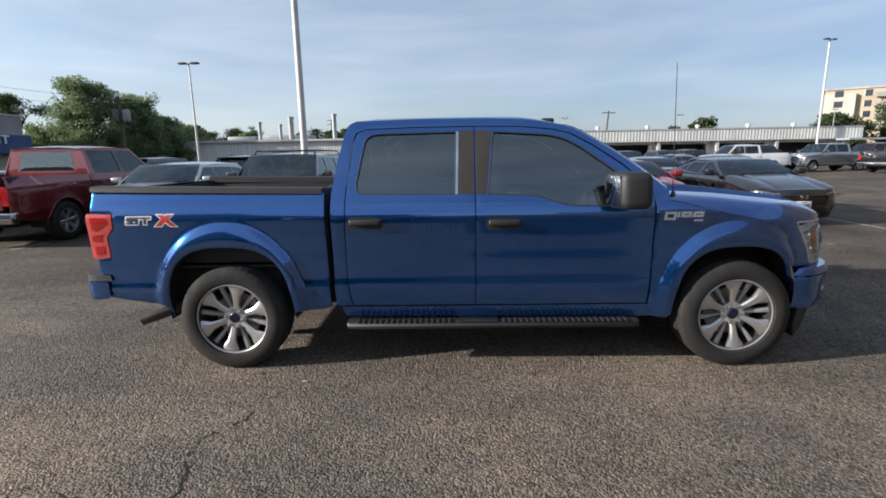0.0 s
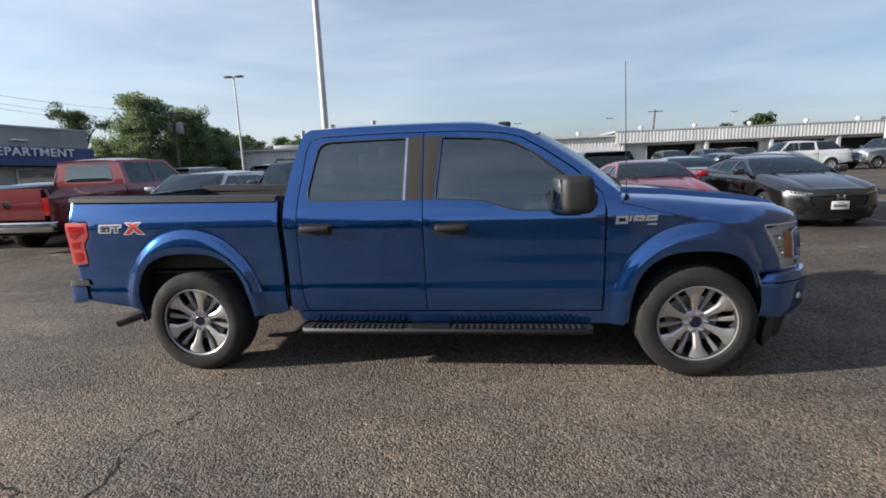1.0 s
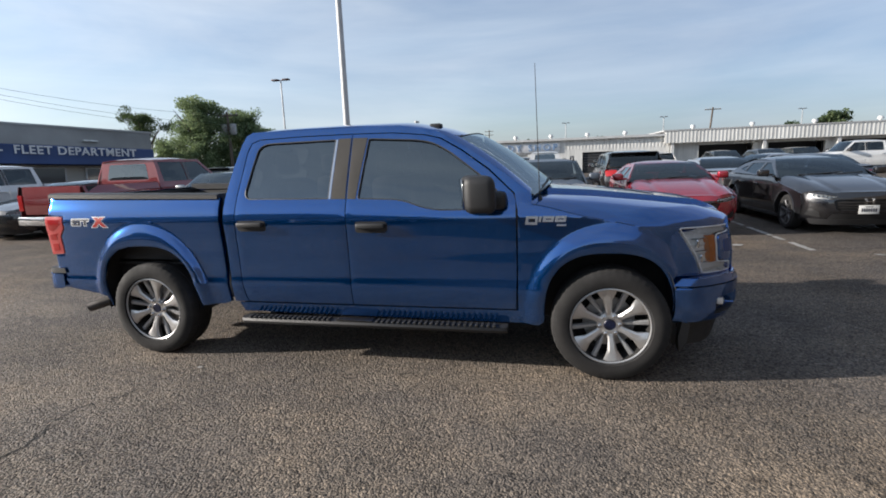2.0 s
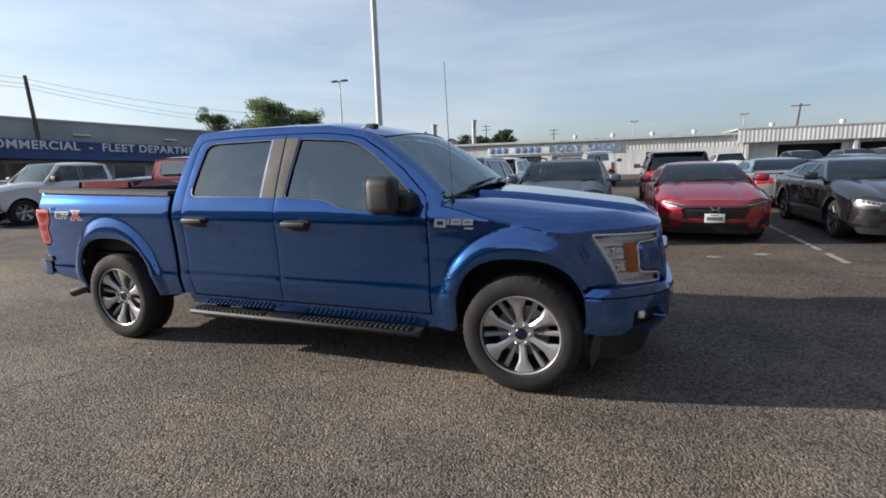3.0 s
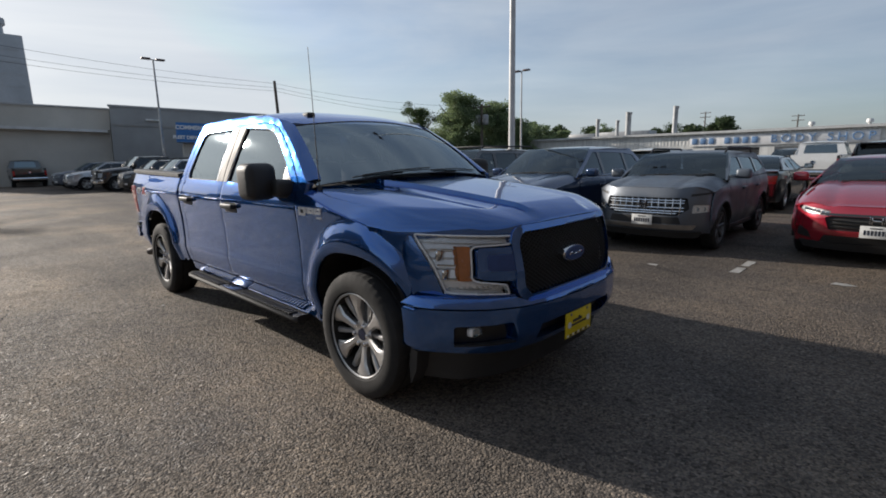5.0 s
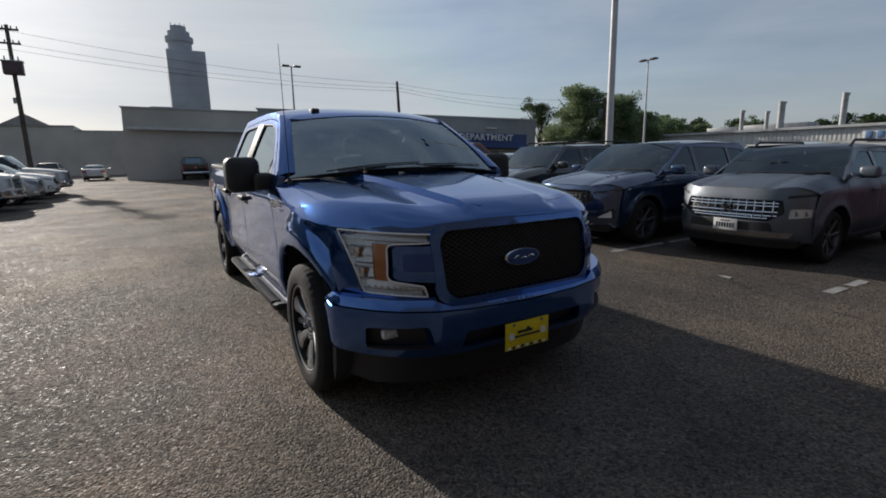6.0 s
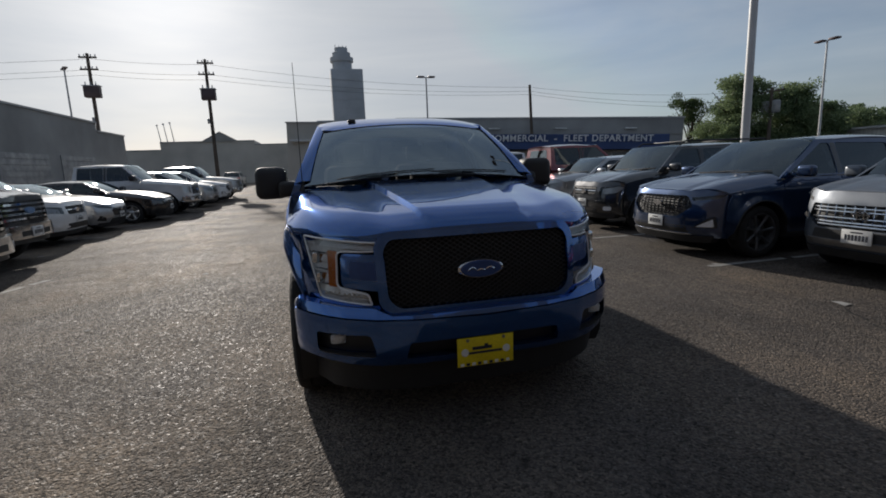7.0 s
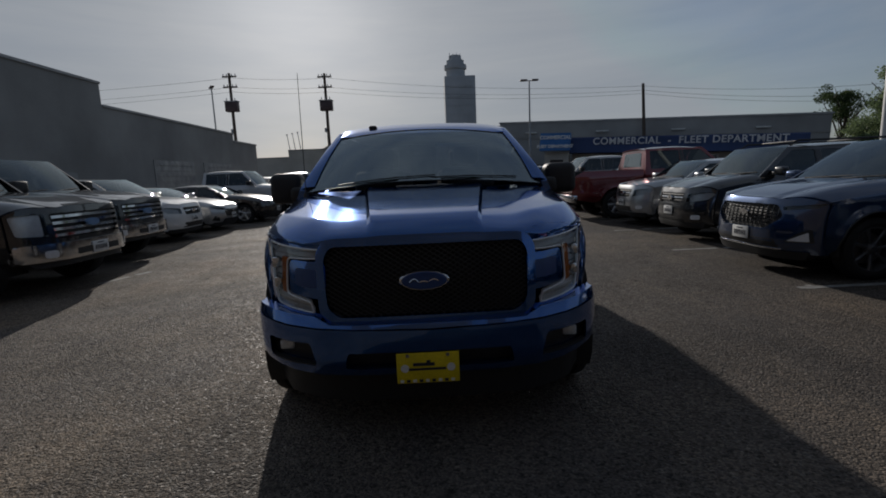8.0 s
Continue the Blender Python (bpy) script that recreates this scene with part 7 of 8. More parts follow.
def truck_bed(truck):
    floor = boxes((-2.60, -0.97, -0.86, 0.86, 0.76, 0.80))
    for k in range(11):
        box(floor, -2.58, -0.99, -0.82 + 0.16 * k, -0.76 + 0.16 * k, 0.80, 0.815)
    part("bed_floor", floor, M_BLACK, truck)
    for s in (-1, 1):
        part("bed_wall", boxes((-2.60, -0.98, min(s * 0.80, s * 0.86), max(s * 0.80, s * 0.86), 0.78, 1.30)), M_BLACK, truck)
        rail = bmesh.new()
        pts = [(x, 1.336 + (-0.962 - x) * 0.0205) for x in np.linspace(-2.655, -0.962, 9)]
        rows = []
        for x, z in pts:
            o = truck_half(x, 1.29)
            rows.append([rail.verts.new((x, s * y, z + dz)) for y, dz in ((0.80, -0.05), (0.80, 0.004), (0.815, 0.014), (o - 0.02, 0.014), (o + 0.004, 0.004), (o + 0.006, -0.026))])
        for a, b in zip(rows, rows[1:]):
            for i in range(5):
                rail.faces.new((a[i], a[i + 1], b[i + 1], b[i]))
        rail.faces.new(rows[0])
        rail.faces.new(rows[-1])
        bmesh.ops.recalc_face_normals(rail, faces=rail.faces)
        part("rail_cap", rail, M_BLACK, truck, "black plastic bed rail cap")
        for x in (-2.2, -1.3):
            part("tie_down", tube(bmesh.new(), [(x, s * 0.79, 1.10), (x, s * 0.765, 1.10)], 0.035, 12), M_STEEL, truck)
    part("bed_bulkhead", boxes((-0.985, -0.945, -0.90, 0.90, 0.50, 1.335), bevel=0.008), M_BLACK, truck)
    part("bed_front_rail", boxes((-1.0, -0.94, -0.88, 0.88, 1.32, 1.345), bevel=0.008), M_BLACK, truck)
    # tailgate and rear bumper
    gate = rounded([(-0.835, 0.72), (0.835, 0.72), (0.835, 1.345), (-0.835, 1.345)], 0.02)
    part("tailgate", panel(gate, lambda y, z: (-2.695 - 0.015 * smooth((z - 1.18) / 0.1), y, z), (1, 0, 0), 0.06, (), 0.07), M_BLUE, truck)
    part("tailgate_liner", boxes((-2.63, -2.60, -0.82, 0.82, 0.78, 1.33)), M_BLACK, truck)
    part("tailgate_handle", boxes((-2.72, -2.69, -0.13, 0.13, 1.14, 1.22), bevel=0.01), M_BLACK, truck)

    def rear_bumper(u, z):
        a = abs(u)
        x = curve_at(a, [(0, -2.83), (0.7, -2.82), (0.86, -2.80), (0.97, -2.765), (1.03, -2.71), (1.08, -2.655)])
        y = curve_at(a, [(0, 0), (0.7, 0.70), (0.86, 0.86), (0.97, 0.945), (1.03, 0.962), (1.08, 0.966)])
        return (x, math.copysign(y, u), z)

    part("rear_bumper", panel(rounded([(-1.08, 0.56), (-0.9, 0.53), (0.9, 0.53), (1.08, 0.56), (1.08, 0.685), (-1.08, 0.685)], 0.015), rear_bumper, (1, 0, 0), 0.04, (), 0.06), M_BLUE, truck, "blue painted rear bumper")
    part("bumper_step", panel([(-1.07, 0.690), (1.07, 0.690), (1.06, 0.735), (-1.06, 0.735)], lambda u, z: tuple(a + b for a, b in zip(rear_bumper(u, z), (0.004, 0, 0))), (1, 0, 0), 0.06, (), 0.10), M_BLACK, truck, "black plastic step pad")
    part("exhaust_pipe", tube(bmesh.new(), [(-1.6, -0.70, 0.47), (-2.05, -0.80, 0.465), (-2.16, -0.86, 0.445), (-2.40, -0.93, 0.375)], [0.038, 0.038, 0.040, 0.042], 16), M_PIPE, truck, "dull steel exhaust tail pipe")


def truck_top(truck):
    def roof_z(x, y):
        return 1.872 - 0.012 * ((x + 0.1) / 0.8) ** 2 - 0.105 * smooth((x - 0.42) / 0.75) ** 1.0 - 0.02 * smooth((x - 0.80) / 0.2) - 0.050 * (abs(y) / 0.73) ** 3 - 0.02 * smooth((-0.60 - x) / 0.25)

    loop = [(0.985, 0), (0.972, 0.35), (0.930, 0.60), (0.875, 0.708), (0.3, 0.716), (-0.4, 0.716), (-0.775, 0.712), (-0.805, 0.5), (-0.815, 0), (-0.805, -0.5), (-0.775, -0.712), (-0.4, -0.716), (0.3, -0.716), (0.875, -0.708), (0.930, -0.60), (0.972, -0.35)]
    part("roof", panel(loop, lambda x, y: (x, y, roof_z(x, y)), (0, 0, -1), 0.05, (), 0.02, 0.004), M_BLUE, truck)
    fin = bmesh.new()
    box(fin, 0.66, 0.76, -0.475, -0.405, 1.79, 1.834, 0.016, 3)
    part("roof_antenna", fin, M_BLACK, truck, "small black antenna puck")

    def shield(u, v):
        w = 0.885 + (0.735 - 0.885) * v
        bow = 0.12 * (1 - u * u) * (1 - 0.30 * v)
        return (1.490 + (0.925 - 1.490) * v + bow, u * w, 1.282 + (1.702 - 1.282) * v + 0.025 * math.sin(math.pi * v) + 0.058 * (1 - u * u))

    part("windscreen", panel([(-1, 0), (1, 0), (1, 1), (-1, 1)], shield, (-0.7, 0, -0.7), 0.08, (), 0.006), M_SHIELD, truck)
    # painted faces of the front pillars beside the glass
    for s in (-1, 1):
        strip = bmesh.new()
        rows = []
        for z in np.linspace(1.775, 1.310, 22):
            x = float(np.interp(-z, (-1.775, -1.704, -1.584, -1.447, -1.334, -1.300), (0.76, 0.888, 1.088, 1.288, 1.433, 1.475)))
            v = min(1.0, max(0.0, (z - 1.282) / 0.420))
            e = Vector(shield(s * 0.95, v)) + Vector((0.006, 0, 0.006))
            o = Vector((x, s * truck_half(x, z), z))
            rows.append([strip.verts.new(e), strip.verts.new(e.lerp(o, 0.5) + Vector((0.006, s * 0.004, 0.006))), strip.verts.new(o)])
        for p, q in zip(rows, rows[1:]):
            for i in range(2):
                strip.faces.new((p[i], p[i + 1], q[i + 1], q[i]))
        bmesh.ops.recalc_face_normals(strip, faces=strip.faces)
        part("pillar_face", strip, M_BLUE, truck)
    part("screen_border", tube(bmesh.new(), [shield(u, v) for u, v in dense([(-1, 0), (1, 0), (1, 1), (-1, 1)], 0.1)] + [shield(-1, 0)], 0.004, 6, False), M_BLACK, truck)
    part("cowl", panel([(1.33, -0.90), (1.46, -0.90), (1.56, -0.4), (1.60, 0), (1.56, 0.4), (1.46, 0.90), (1.33, 0.90)], lambda x, y: (x, y, bonnet_z(max(x, 1.45), y) - 0.012), (0, 0, -1), 0.08, (), 0.04), M_BLACK, truck)
    lift = Vector((0.010, 0, 0.012))
    for a0, a1, b0, b1 in ((-0.72, -0.22, -0.62, 0.10), (0.06, 0.48, 0.14, 0.80)):
        w = part("wiper", tube(bmesh.new(), [Vector(shield(a0 + (a1 - a0) * k, 0.015 + 0.03 * k)) + lift for k in (0, 0.35, 0.7, 1.0)], 0.005, 6), M_BLACK, truck)
        part("blade", tube(bmesh.new(), [Vector(shield(b0 + (b1 - b0) * k, 0.035 + 0.03 * k)) + lift * 0.6 for k in (0, 0.25, 0.5, 0.75, 1.0)], 0.0045, 6), M_BLACK, w)
    # bonnet, from wing seam to wing seam, its grid laid along the two ridges
    def across(x, k):
        e, w = dome_edge(x), 0.979 - 0.010 * smooth((1.75 - x) / 0.3)
        a = abs(k)
        return math.copysign(e * a / 8 if a <= 8 else e + 0.018 + (w - e - 0.018) * (a - 9) / 15, k)

    bonnet = bmesh.new()
    grid = []
    for k in range(-24, 25):
        row = []
        for n in range(49):
            u, x = n / 48, 2.65 - 0.4 * (abs(k) > 20)
            for _ in range(5):
                y = across(min(x, 2.75), k)
                back = 1.40 + 0.175 * (1 - min(1.0, abs(y) / 0.979) ** 2.2)
                x = back + (bonnet_end(y) - back) * (1 - (1 - u) ** 2)
            row.append(bonnet.verts.new((x, y, bonnet_z(x, y))))
        grid.append(row)
    for p, q in zip(grid, grid[1:]):
        for i in range(48):
            bonnet.faces.new((p[i], p[i + 1], q[i + 1], q[i]))
    bmesh.ops.recalc_face_normals(bonnet, faces=bonnet.faces)
    border = [e for e in bonnet.edges if len(e.link_faces) == 1]
    r = bmesh.ops.extrude_edge_only(bonnet, edges=border)
    bmesh.ops.translate(bonnet, verts=[g for g in r["geom"] if isinstance(g, bmesh.types.BMVert)], vec=(0, 0, -0.03))
    part("bonnet", bonnet, M_BLUE, truck)
    # aerial on the wing
    a = part("aerial", tube(bmesh.new(), [(1.53, -0.885, 1.22), (1.525, -0.885, 1.32), (1.495, -0.885, 2.15)], [0.004, 0.0035, 0.002], 6), M_BLACK, truck)
    part("aerial_base", tube(bmesh.new(), [(1.53, -0.885, 1.245), (1.53, -0.885, 1.285)], [0.02, 0.012], 12), M_BLACK, a)
    # back wall of the cab with its window
    pane = rounded([(-0.62, 1.36), (0.62, 1.36), (0.56, 1.72), (-0.56, 1.72)], 0.05)
    part("cab_back", panel([(-0.93, 0.50), (0.93, 0.50), (0.945, 1.29), (0.73, 1.79), (-0.73, 1.79), (-0.945, 1.29)], lambda y, z: (-0.896 + 0.115 * max(0, z - 1.29) / 0.5, y, z), (1, 0, 0), 0.08, [pane]), M_BLUE, truck)
    part("rear_window", panel(pane, lambda y, z: (-0.886 + 0.115 * max(0, z - 1.29) / 0.5, y, z), (1, 0, 0), 0.1, (), 0.006), M_GLASS, truck)


def truck_mirrors(truck):
    for s in (-1, 1):
        bm = bmesh.new()
        box(bm, 1.005, 1.215, min(s * 1.005, s * 1.240), max(s * 1.005, s * 1.240), 1.192, 1.438, 0.055, 4)
        for v in bm.verts:
            v.co.x += 0.05 * smooth((abs(v.co.y) - 1.03) / 0.2) - 0.006 * ((v.co.z - 1.31) / 0.12)
        box(bm, 1.06, 1.31, min(s * 0.92, s * 1.07), max(s * 0.93, s * 1.07), 1.205, 1.325, 0.035, 3)
        m = part("wing_mirror", bm, M_BLACK, truck, "large black folding door mirror")
        g = bmesh.new()
        box(g, 1.000, 1.012, min(s * 1.045, s * 1.208), max(s * 1.045, s * 1.208), 1.215, 1.415, 0.005, 1)
        for v in g.verts:
            v.co.x += 0.05 * smooth((abs(v.co.y) - 1.03) / 0.2) - 0.014 * ((v.co.z - 1.31) / 0.12)
        part("mirror_glass", g, M_MIRROR, m)


def truck_steps(truck):
    for s in (-1, 1):
        board = bmesh.new()
        prof = [(0.865, 0.360), (0.985, 0.368), (1.010, 0.360), (1.018, 0.340), (1.005, 0.318), (0.90, 0.322), (0.865, 0.335)]
        rows = []
        for x, k in ((-0.825, 0.75), (-0.80, 1.0), (1.28, 1.0), (1.305, 0.75)):
            rows.append([board.verts.new((x, s * (0.94 + (y - 0.94) * k), z)) for y, z in prof])
        for a, b in zip(rows, rows[1:]):
            for i in range(len(prof)):
                j = (i + 1) % len(prof)
                board.faces.new((a[i], a[j], b[j], b[i]))
        board.faces.new(rows[0])
        board.faces.new(rows[-1])
        bmesh.ops.recalc_face_normals(board, faces=board.faces)
        st = part("side_step", board, M_BLACK, truck, "black running board with ribbed treads")
        cleat = boxes((-0.011, 0.011, 0.945, 1.016, 0.362, 0.378), bevel=0.004)
        if s > 0:
            bmesh.ops.scale(cleat, vec=(1, 1, 1), verts=cleat.verts)
        else:
            for v in cleat.verts:
                v.co.y = -v.co.y
            bmesh.ops.reverse_faces(cleat, faces=cleat.faces)
        me = finish(cleat, "tread_rib", M_BLACK)
        for x in [-0.74 + 0.042 * k for k in range(17)] + [0.33 + 0.042 * k for k in range(22)]:
            part("tread_rib", me, None, st).location = (x, 0, 0)
        part("step_bridge", boxes((0.0, 0.29, min(s * 0.87, s * 1.014), max(s * 0.87, s * 1.014), 0.366, 0.377), bevel=0.004), M_GLOSS, st)
        for x in (-0.6, 0.2, 1.0):
            part("bracket", boxes((x - 0.03, x + 0.03, min(s * 0.70, s * 0.90), max(s * 0.70, s * 0.90), 0.34, 0.40)), M_WELL, st)


def truck_front(truck):
    # lamps: a bracket-shaped clear lens round a blue bar, with an amber upright
    lens = [(0.884, 1.048), (0.512, 1.030), (0.545, 0.990), (0.722, 0.985), (0.732, 0.800), (0.585, 0.774), (0.570, 0.723), (0.815, 0.735)]
    lens = rounded(lens, [0.01, 0.004, 0.01, 0.03, 0.03, 0.01, 0.004, 0.02])
    tiers = (0.700, 0.748, 0.806, 0.862, 0.915, 0.968, 1.012, 1.060)

    def stepped(y, z):
        k = max(i for i, v in enumerate(tiers) if v <= max(z, 0.7001))
        f = (z - tiers[k]) / (tiers[min(k + 1, 7)] - tiers[k])
        return nose_x(y, z) - 0.020 - 0.024 * f - 0.006 * math.sin(y * 90) * (k in (2, 3, 4))

    front_sheet(truck, "headlamp_housing", lens, stepped, 0, M_REFLECTOR, 0.014, 0.012, True, "silver headlamp reflector")
    for s in (-1, 1):
        for n, y, z, r in (("high_beam", 0.805, 0.938, 0.038), ("low_beam", 0.795, 0.835, 0.034)):
            x = nose_x(y, z)
            bowl = bmesh.new()
            box(bowl, x - 0.040, x - 0.016, s * y - r, s * y + r, z - 0.030, z + 0.030, 0.012, 2)
            part(n, bowl, M_CHROME, truck)
        for z in (0.806, 0.884, 0.968):
            bar = tube(bmesh.new(), [(nose_x(y, z) - 0.016, s * y, z) for y in np.linspace(0.768, 0.800 + 0.16 * (z - 0.73), 6)], 0.005, 6)
            part("divider", bar, M_CHROME, truck)
        ribs = bmesh.new()
        for k in range(9):
            y = 0.60 + 0.023 * k
            box(ribs, nose_x(y, 0.755) - 0.045, nose_x(y, 0.755) - 0.022, s * y - 0.009, s * y + 0.009, 0.750, 0.768, 0.003, 1)
        part("lamp_elements", ribs, M_WHITE, truck)
        rim_line = [(nose_x(y, z) + 0.004, s * y, z) for y, z in dense([(y * 0.995, z) for y, z in lens], 0.03)]
        part("lamp_rim", tube(bmesh.new(), rim_line + rim_line[:1], 0.0055, 6, False), M_SATIN, truck, "thin silver lamp rim")
    front_sheet(truck, "amber_marker", rounded([(0.724, 0.800), (0.768, 0.800), (0.764, 0.985), (0.718, 0.985)], 0.008), nose_x, 0.001, M_AMBER, 0.03, 0.03, True, "amber side marker lens")
    front_sheet(truck, "headlamp_lens", lens, nose_x, 0.008, M_LENS, 0.04, 0.03, True, "clear headlamp lens")
    front_sheet(truck, "lamp_surround", [(0.895, 1.062), (0.49, 1.045), (0.49, 1.030), (0.500, 1.030), (0.884, 1.048)], nose_x, 0.004, M_BLUE, 0.04, 0.04, True)
    corner = [(0.888, 1.046), (0.819, 0.731), (0.533, 0.717), (0.525, 0.700), (0.905, 0.700), (0.912, 0.85), (0.908, 1.046)]
    front_sheet(truck, "lamp_corner", corner, nose_x, 0.004, M_BLUE, 0.03, 0.03, True)
    # bright rims of the lamp
    for s in (-1, 1):
        for n, pts in (("upper_light_bar", [(0.875, 1.036), (0.70, 1.026), (0.52, 1.018)]), ("lower_light_bar", [(0.81, 0.747), (0.68, 0.742), (0.585, 0.738)])):
            bm = bmesh.new()
            rows = []
            for y, z in dense(pts + pts[::-1], 0.05)[: len(dense(pts + pts[::-1], 0.05)) // 2 + 1]:
                x = nose_x(y, z)
                rows.append([bm.verts.new((x + dx, s * y, z + dz)) for dx, dz in ((-0.004, -0.026), (-0.006, -0.022), (-0.028, 0.004), (-0.045, 0.0))])
            for p, q in zip(rows, rows[1:]):
                for i in range(3):
                    bm.faces.new((p[i], p[i + 1], q[i + 1], q[i]))
            part(n, bm, M_SATIN, truck, "bright silver lamp rim")
    # blue bar that reaches into the lamp
    front_sheet(truck, "grille_bar", rounded([(0.495, 0.790), (0.708, 0.808), (0.702, 0.978), (0.495, 0.974)], 0.03), nose_x, 0.012, M_BLUE, 0.03, 0.05, True, "blue bar between grille and lamp")
    # raised darker blue patch that paints the shade of a hollow
    front_sheet(truck, "bar_shade_patch", rounded([(0.535, 0.848), (0.668, 0.854), (0.664, 0.942), (0.535, 0.938)], 0.02), nose_x, 0.018, M_SIGN_BLUE, 0.03, 0.01, True)
    # grille: blue frame, black mesh
    opening = [(-0.490, 0.755), (-0.437, 0.702), (0.437, 0.702), (0.490, 0.755), (0.503, 0.995), (0.468, 1.048), (-0.468, 1.048), (-0.503, 0.995)]
    opening = rounded(opening, 0.03)
    outer = rounded([(-0.535, 0.725), (-0.47, 0.655), (0.47, 0.655), (0.535, 0.725), (0.545, 1.020), (0.50, 1.082), (-0.50, 1.082), (-0.545, 1.020)], 0.03)
    front_sheet(truck, "grille_frame", outer, nose_x, 0.022, M_BLUE, 0.03, 0.05, False, "blue painted grille surround", [opening])
    front_sheet(truck, "grille_back", outer, nose_x, -0.045, M_WELL, 0.08, 0.01)
    # diagonal wire mesh, cut off at the opening
    xs = np.array([p[0] for p in opening])
    mesh = bmesh.new()
    for k in range(-34, 35):
        for slope in (1, -1):
            line = [(y, 0.875 + slope * (y * 0.62 - k * 0.024)) for y in np.arange(-0.504, 0.505, 0.012)]
            run = []
            for y, z in line + [(9, 9)]:
                if y < 1 and bool(within(np.array([y]), np.array([z]), [opening])[0]):
                    run.append((nose_x(y, z) - 0.004 - 0.003 * slope, y, z))
                else:
                    if len(run) > 2:
                        tube(mesh, run[::4] + ([run[-1]] if (len(run) - 1) % 4 else []), 0.0038, 4, False)
                    run = []
    part("grille_mesh", mesh, M_BLACK, truck, "black wire mesh grille insert")
    # oval badge: plain shapes only
    for n, r, off, mat, lab in (("badge_ring", 0.122, 0.030, M_CHROME, "chrome oval ring"), ("badge", 0.110, 0.038, M_SIGN_BLUE, "dark blue oval badge")):
        b = tube(bmesh.new(), [(nose_x(0, 0.87) - 0.02, 0, 0), (nose_x(0, 0.87) + off - 0.006, 0, 0), (nose_x(0, 0.87) + off, 0, 0)], [r, r, r - 0.008], 40)
        bmesh.ops.transform(b, matrix=Matrix.Translation((0, -0.012, 0.875)) @ Matrix.Diagonal((1, 1, 0.40, 1)), verts=b.verts)
        part(n, b, mat, truck, lab)
    for y0, y1, z0, lift in ((-0.082, -0.040, 0.870, 0.014), (-0.036, 0.006, 0.868, 0.006), (0.010, 0.058, 0.872, 0.010)):
        sw = tube(bmesh.new(), [(nose_x(0, 0.87) + 0.038, y0 + (y1 - y0) * k / 8, z0 + lift * math.sin(math.pi * k / 8)) for k in range(9)], [0.003, 0.004, 0.0045, 0.005, 0.005, 0.005, 0.0045, 0.004, 0.003], 6)
        part("badge_stroke", sw, M_CHROME, truck)
    # bumper with lamp pockets and a lower opening
    pocket = rounded([(0.560, 0.468), (0.850, 0.468), (0.850, 0.575), (0.590, 0.580)], 0.02)
    other = [(-y, z) for y, z in pocket[::-1]]
    middle = rounded([(-0.42, 0.445), (0.42, 0.445), (0.40, 0.535), (-0.40, 0.535)], 0.02)
    shape = rounded([(-0.955, 0.43), (-0.60, 0.405), (0.60, 0.405), (0.955, 0.43), (0.962, 0.665), (0.60, 0.655), (0.0, 0.640), (-0.60, 0.655), (-0.962, 0.665)], 0.02)
    front_sheet(truck, "front_bumper", shape, bumper_x, 0.0, M_BLUE, 0.03, 0.09, False, "blue painted front bumper", [pocket, other, middle])
    upper = rounded([(-0.962, 0.674), (-0.60, 0.664), (0.0, 0.650), (0.60, 0.664), (0.962, 0.674), (0.93, 0.722), (0.56, 0.712), (0.48, 0.675), (-0.48, 0.675), (-0.56, 0.712), (-0.93, 0.722)], 0.008)
    front_sheet(truck, "bumper_top", upper, lambda y, z: bumper_x(y, z) + 0.004, 0.0, M_BLUE, 0.03, 0.10)
    for s in (-1, 1):
        part("bumper_side", panel(rounded([(2.425, 0.435), (2.49, 0.425), (2.49, 0.665), (2.425, 0.69)], 0.01), lambda x, z, s=s: (x, s * (0.950 - 0.02 * (0.5 - z) * (z < 0.5)), z), (0, -s, 0), 0.05, (), 0.05), M_BLUE, truck)
    front_sheet(truck, "lamp_pocket", pocket, bumper_x, -0.075, M_BLACK, 0.05, 0.01, True)
    front_sheet(truck, "pocket_sill", [(0.570, 0.462), (0.845, 0.462), (0.845, 0.470), (0.570, 0.470)], bumper_x, 0.003, M_BLACK, 0.05, 0.05, True)
    front_sheet(truck, "lower_grille", middle, bumper_x, -0.07, M_BLACK, 0.08, 0.01)
    for s in (-1, 1):
        fx = bumper_x(0.785, 0.53)
        fog = bmesh.new()
        box(fog, fx - 0.05, fx - 0.006, s * 0.742 - 0.040, s * 0.742 + 0.040, 0.508, 0.560, 0.014, 2)
        f = part("fog_lamp", fog, M_REFLECTOR, truck, "small clear fog lamp")
        part("lens", boxes((fx - 0.006, fx, s * 0.742 - 0.034, s * 0.742 + 0.034, 0.513, 0.555), bevel=0.004), M_LENS, f)
    part("valance", panel(rounded([(-0.86, 0.235), (-0.5, 0.225), (0.5, 0.225), (0.86, 0.235), (0.93, 0.42), (-0.93, 0.42)], 0.02), lambda y, z: (bumper_x(y, 0.5) - 0.10 - 0.25 * (0.42 - z) - 0.06 * (abs(y) > 0.8), y, z), (-1, 0, 0), 0.07, (), 0.05), M_BLACK, truck, "black plastic air dam")
    for s in (-1, 1):
        flap = bmesh.new()
        prism(flap, [(2.455, 0.43), (2.505, 0.42), (2.49, 0.30), (2.445, 0.215), (2.435, 0.33)], lambda u, v, w, s=s: (u, s * (0.86 + w), v), 0.09)
        part("air_deflector", flap, M_BLACK, truck)
    # yellow dealer plate, its words as plain bars
    px = bumper_x(0, 0.46) + 0.012
    pl = part("dealer_plate", boxes((px - 0.008, px, -0.165, 0.140, 0.375, 0.528), bevel=0.003), M_YELLOW, truck, "bright yellow dealer plate with dark bars")
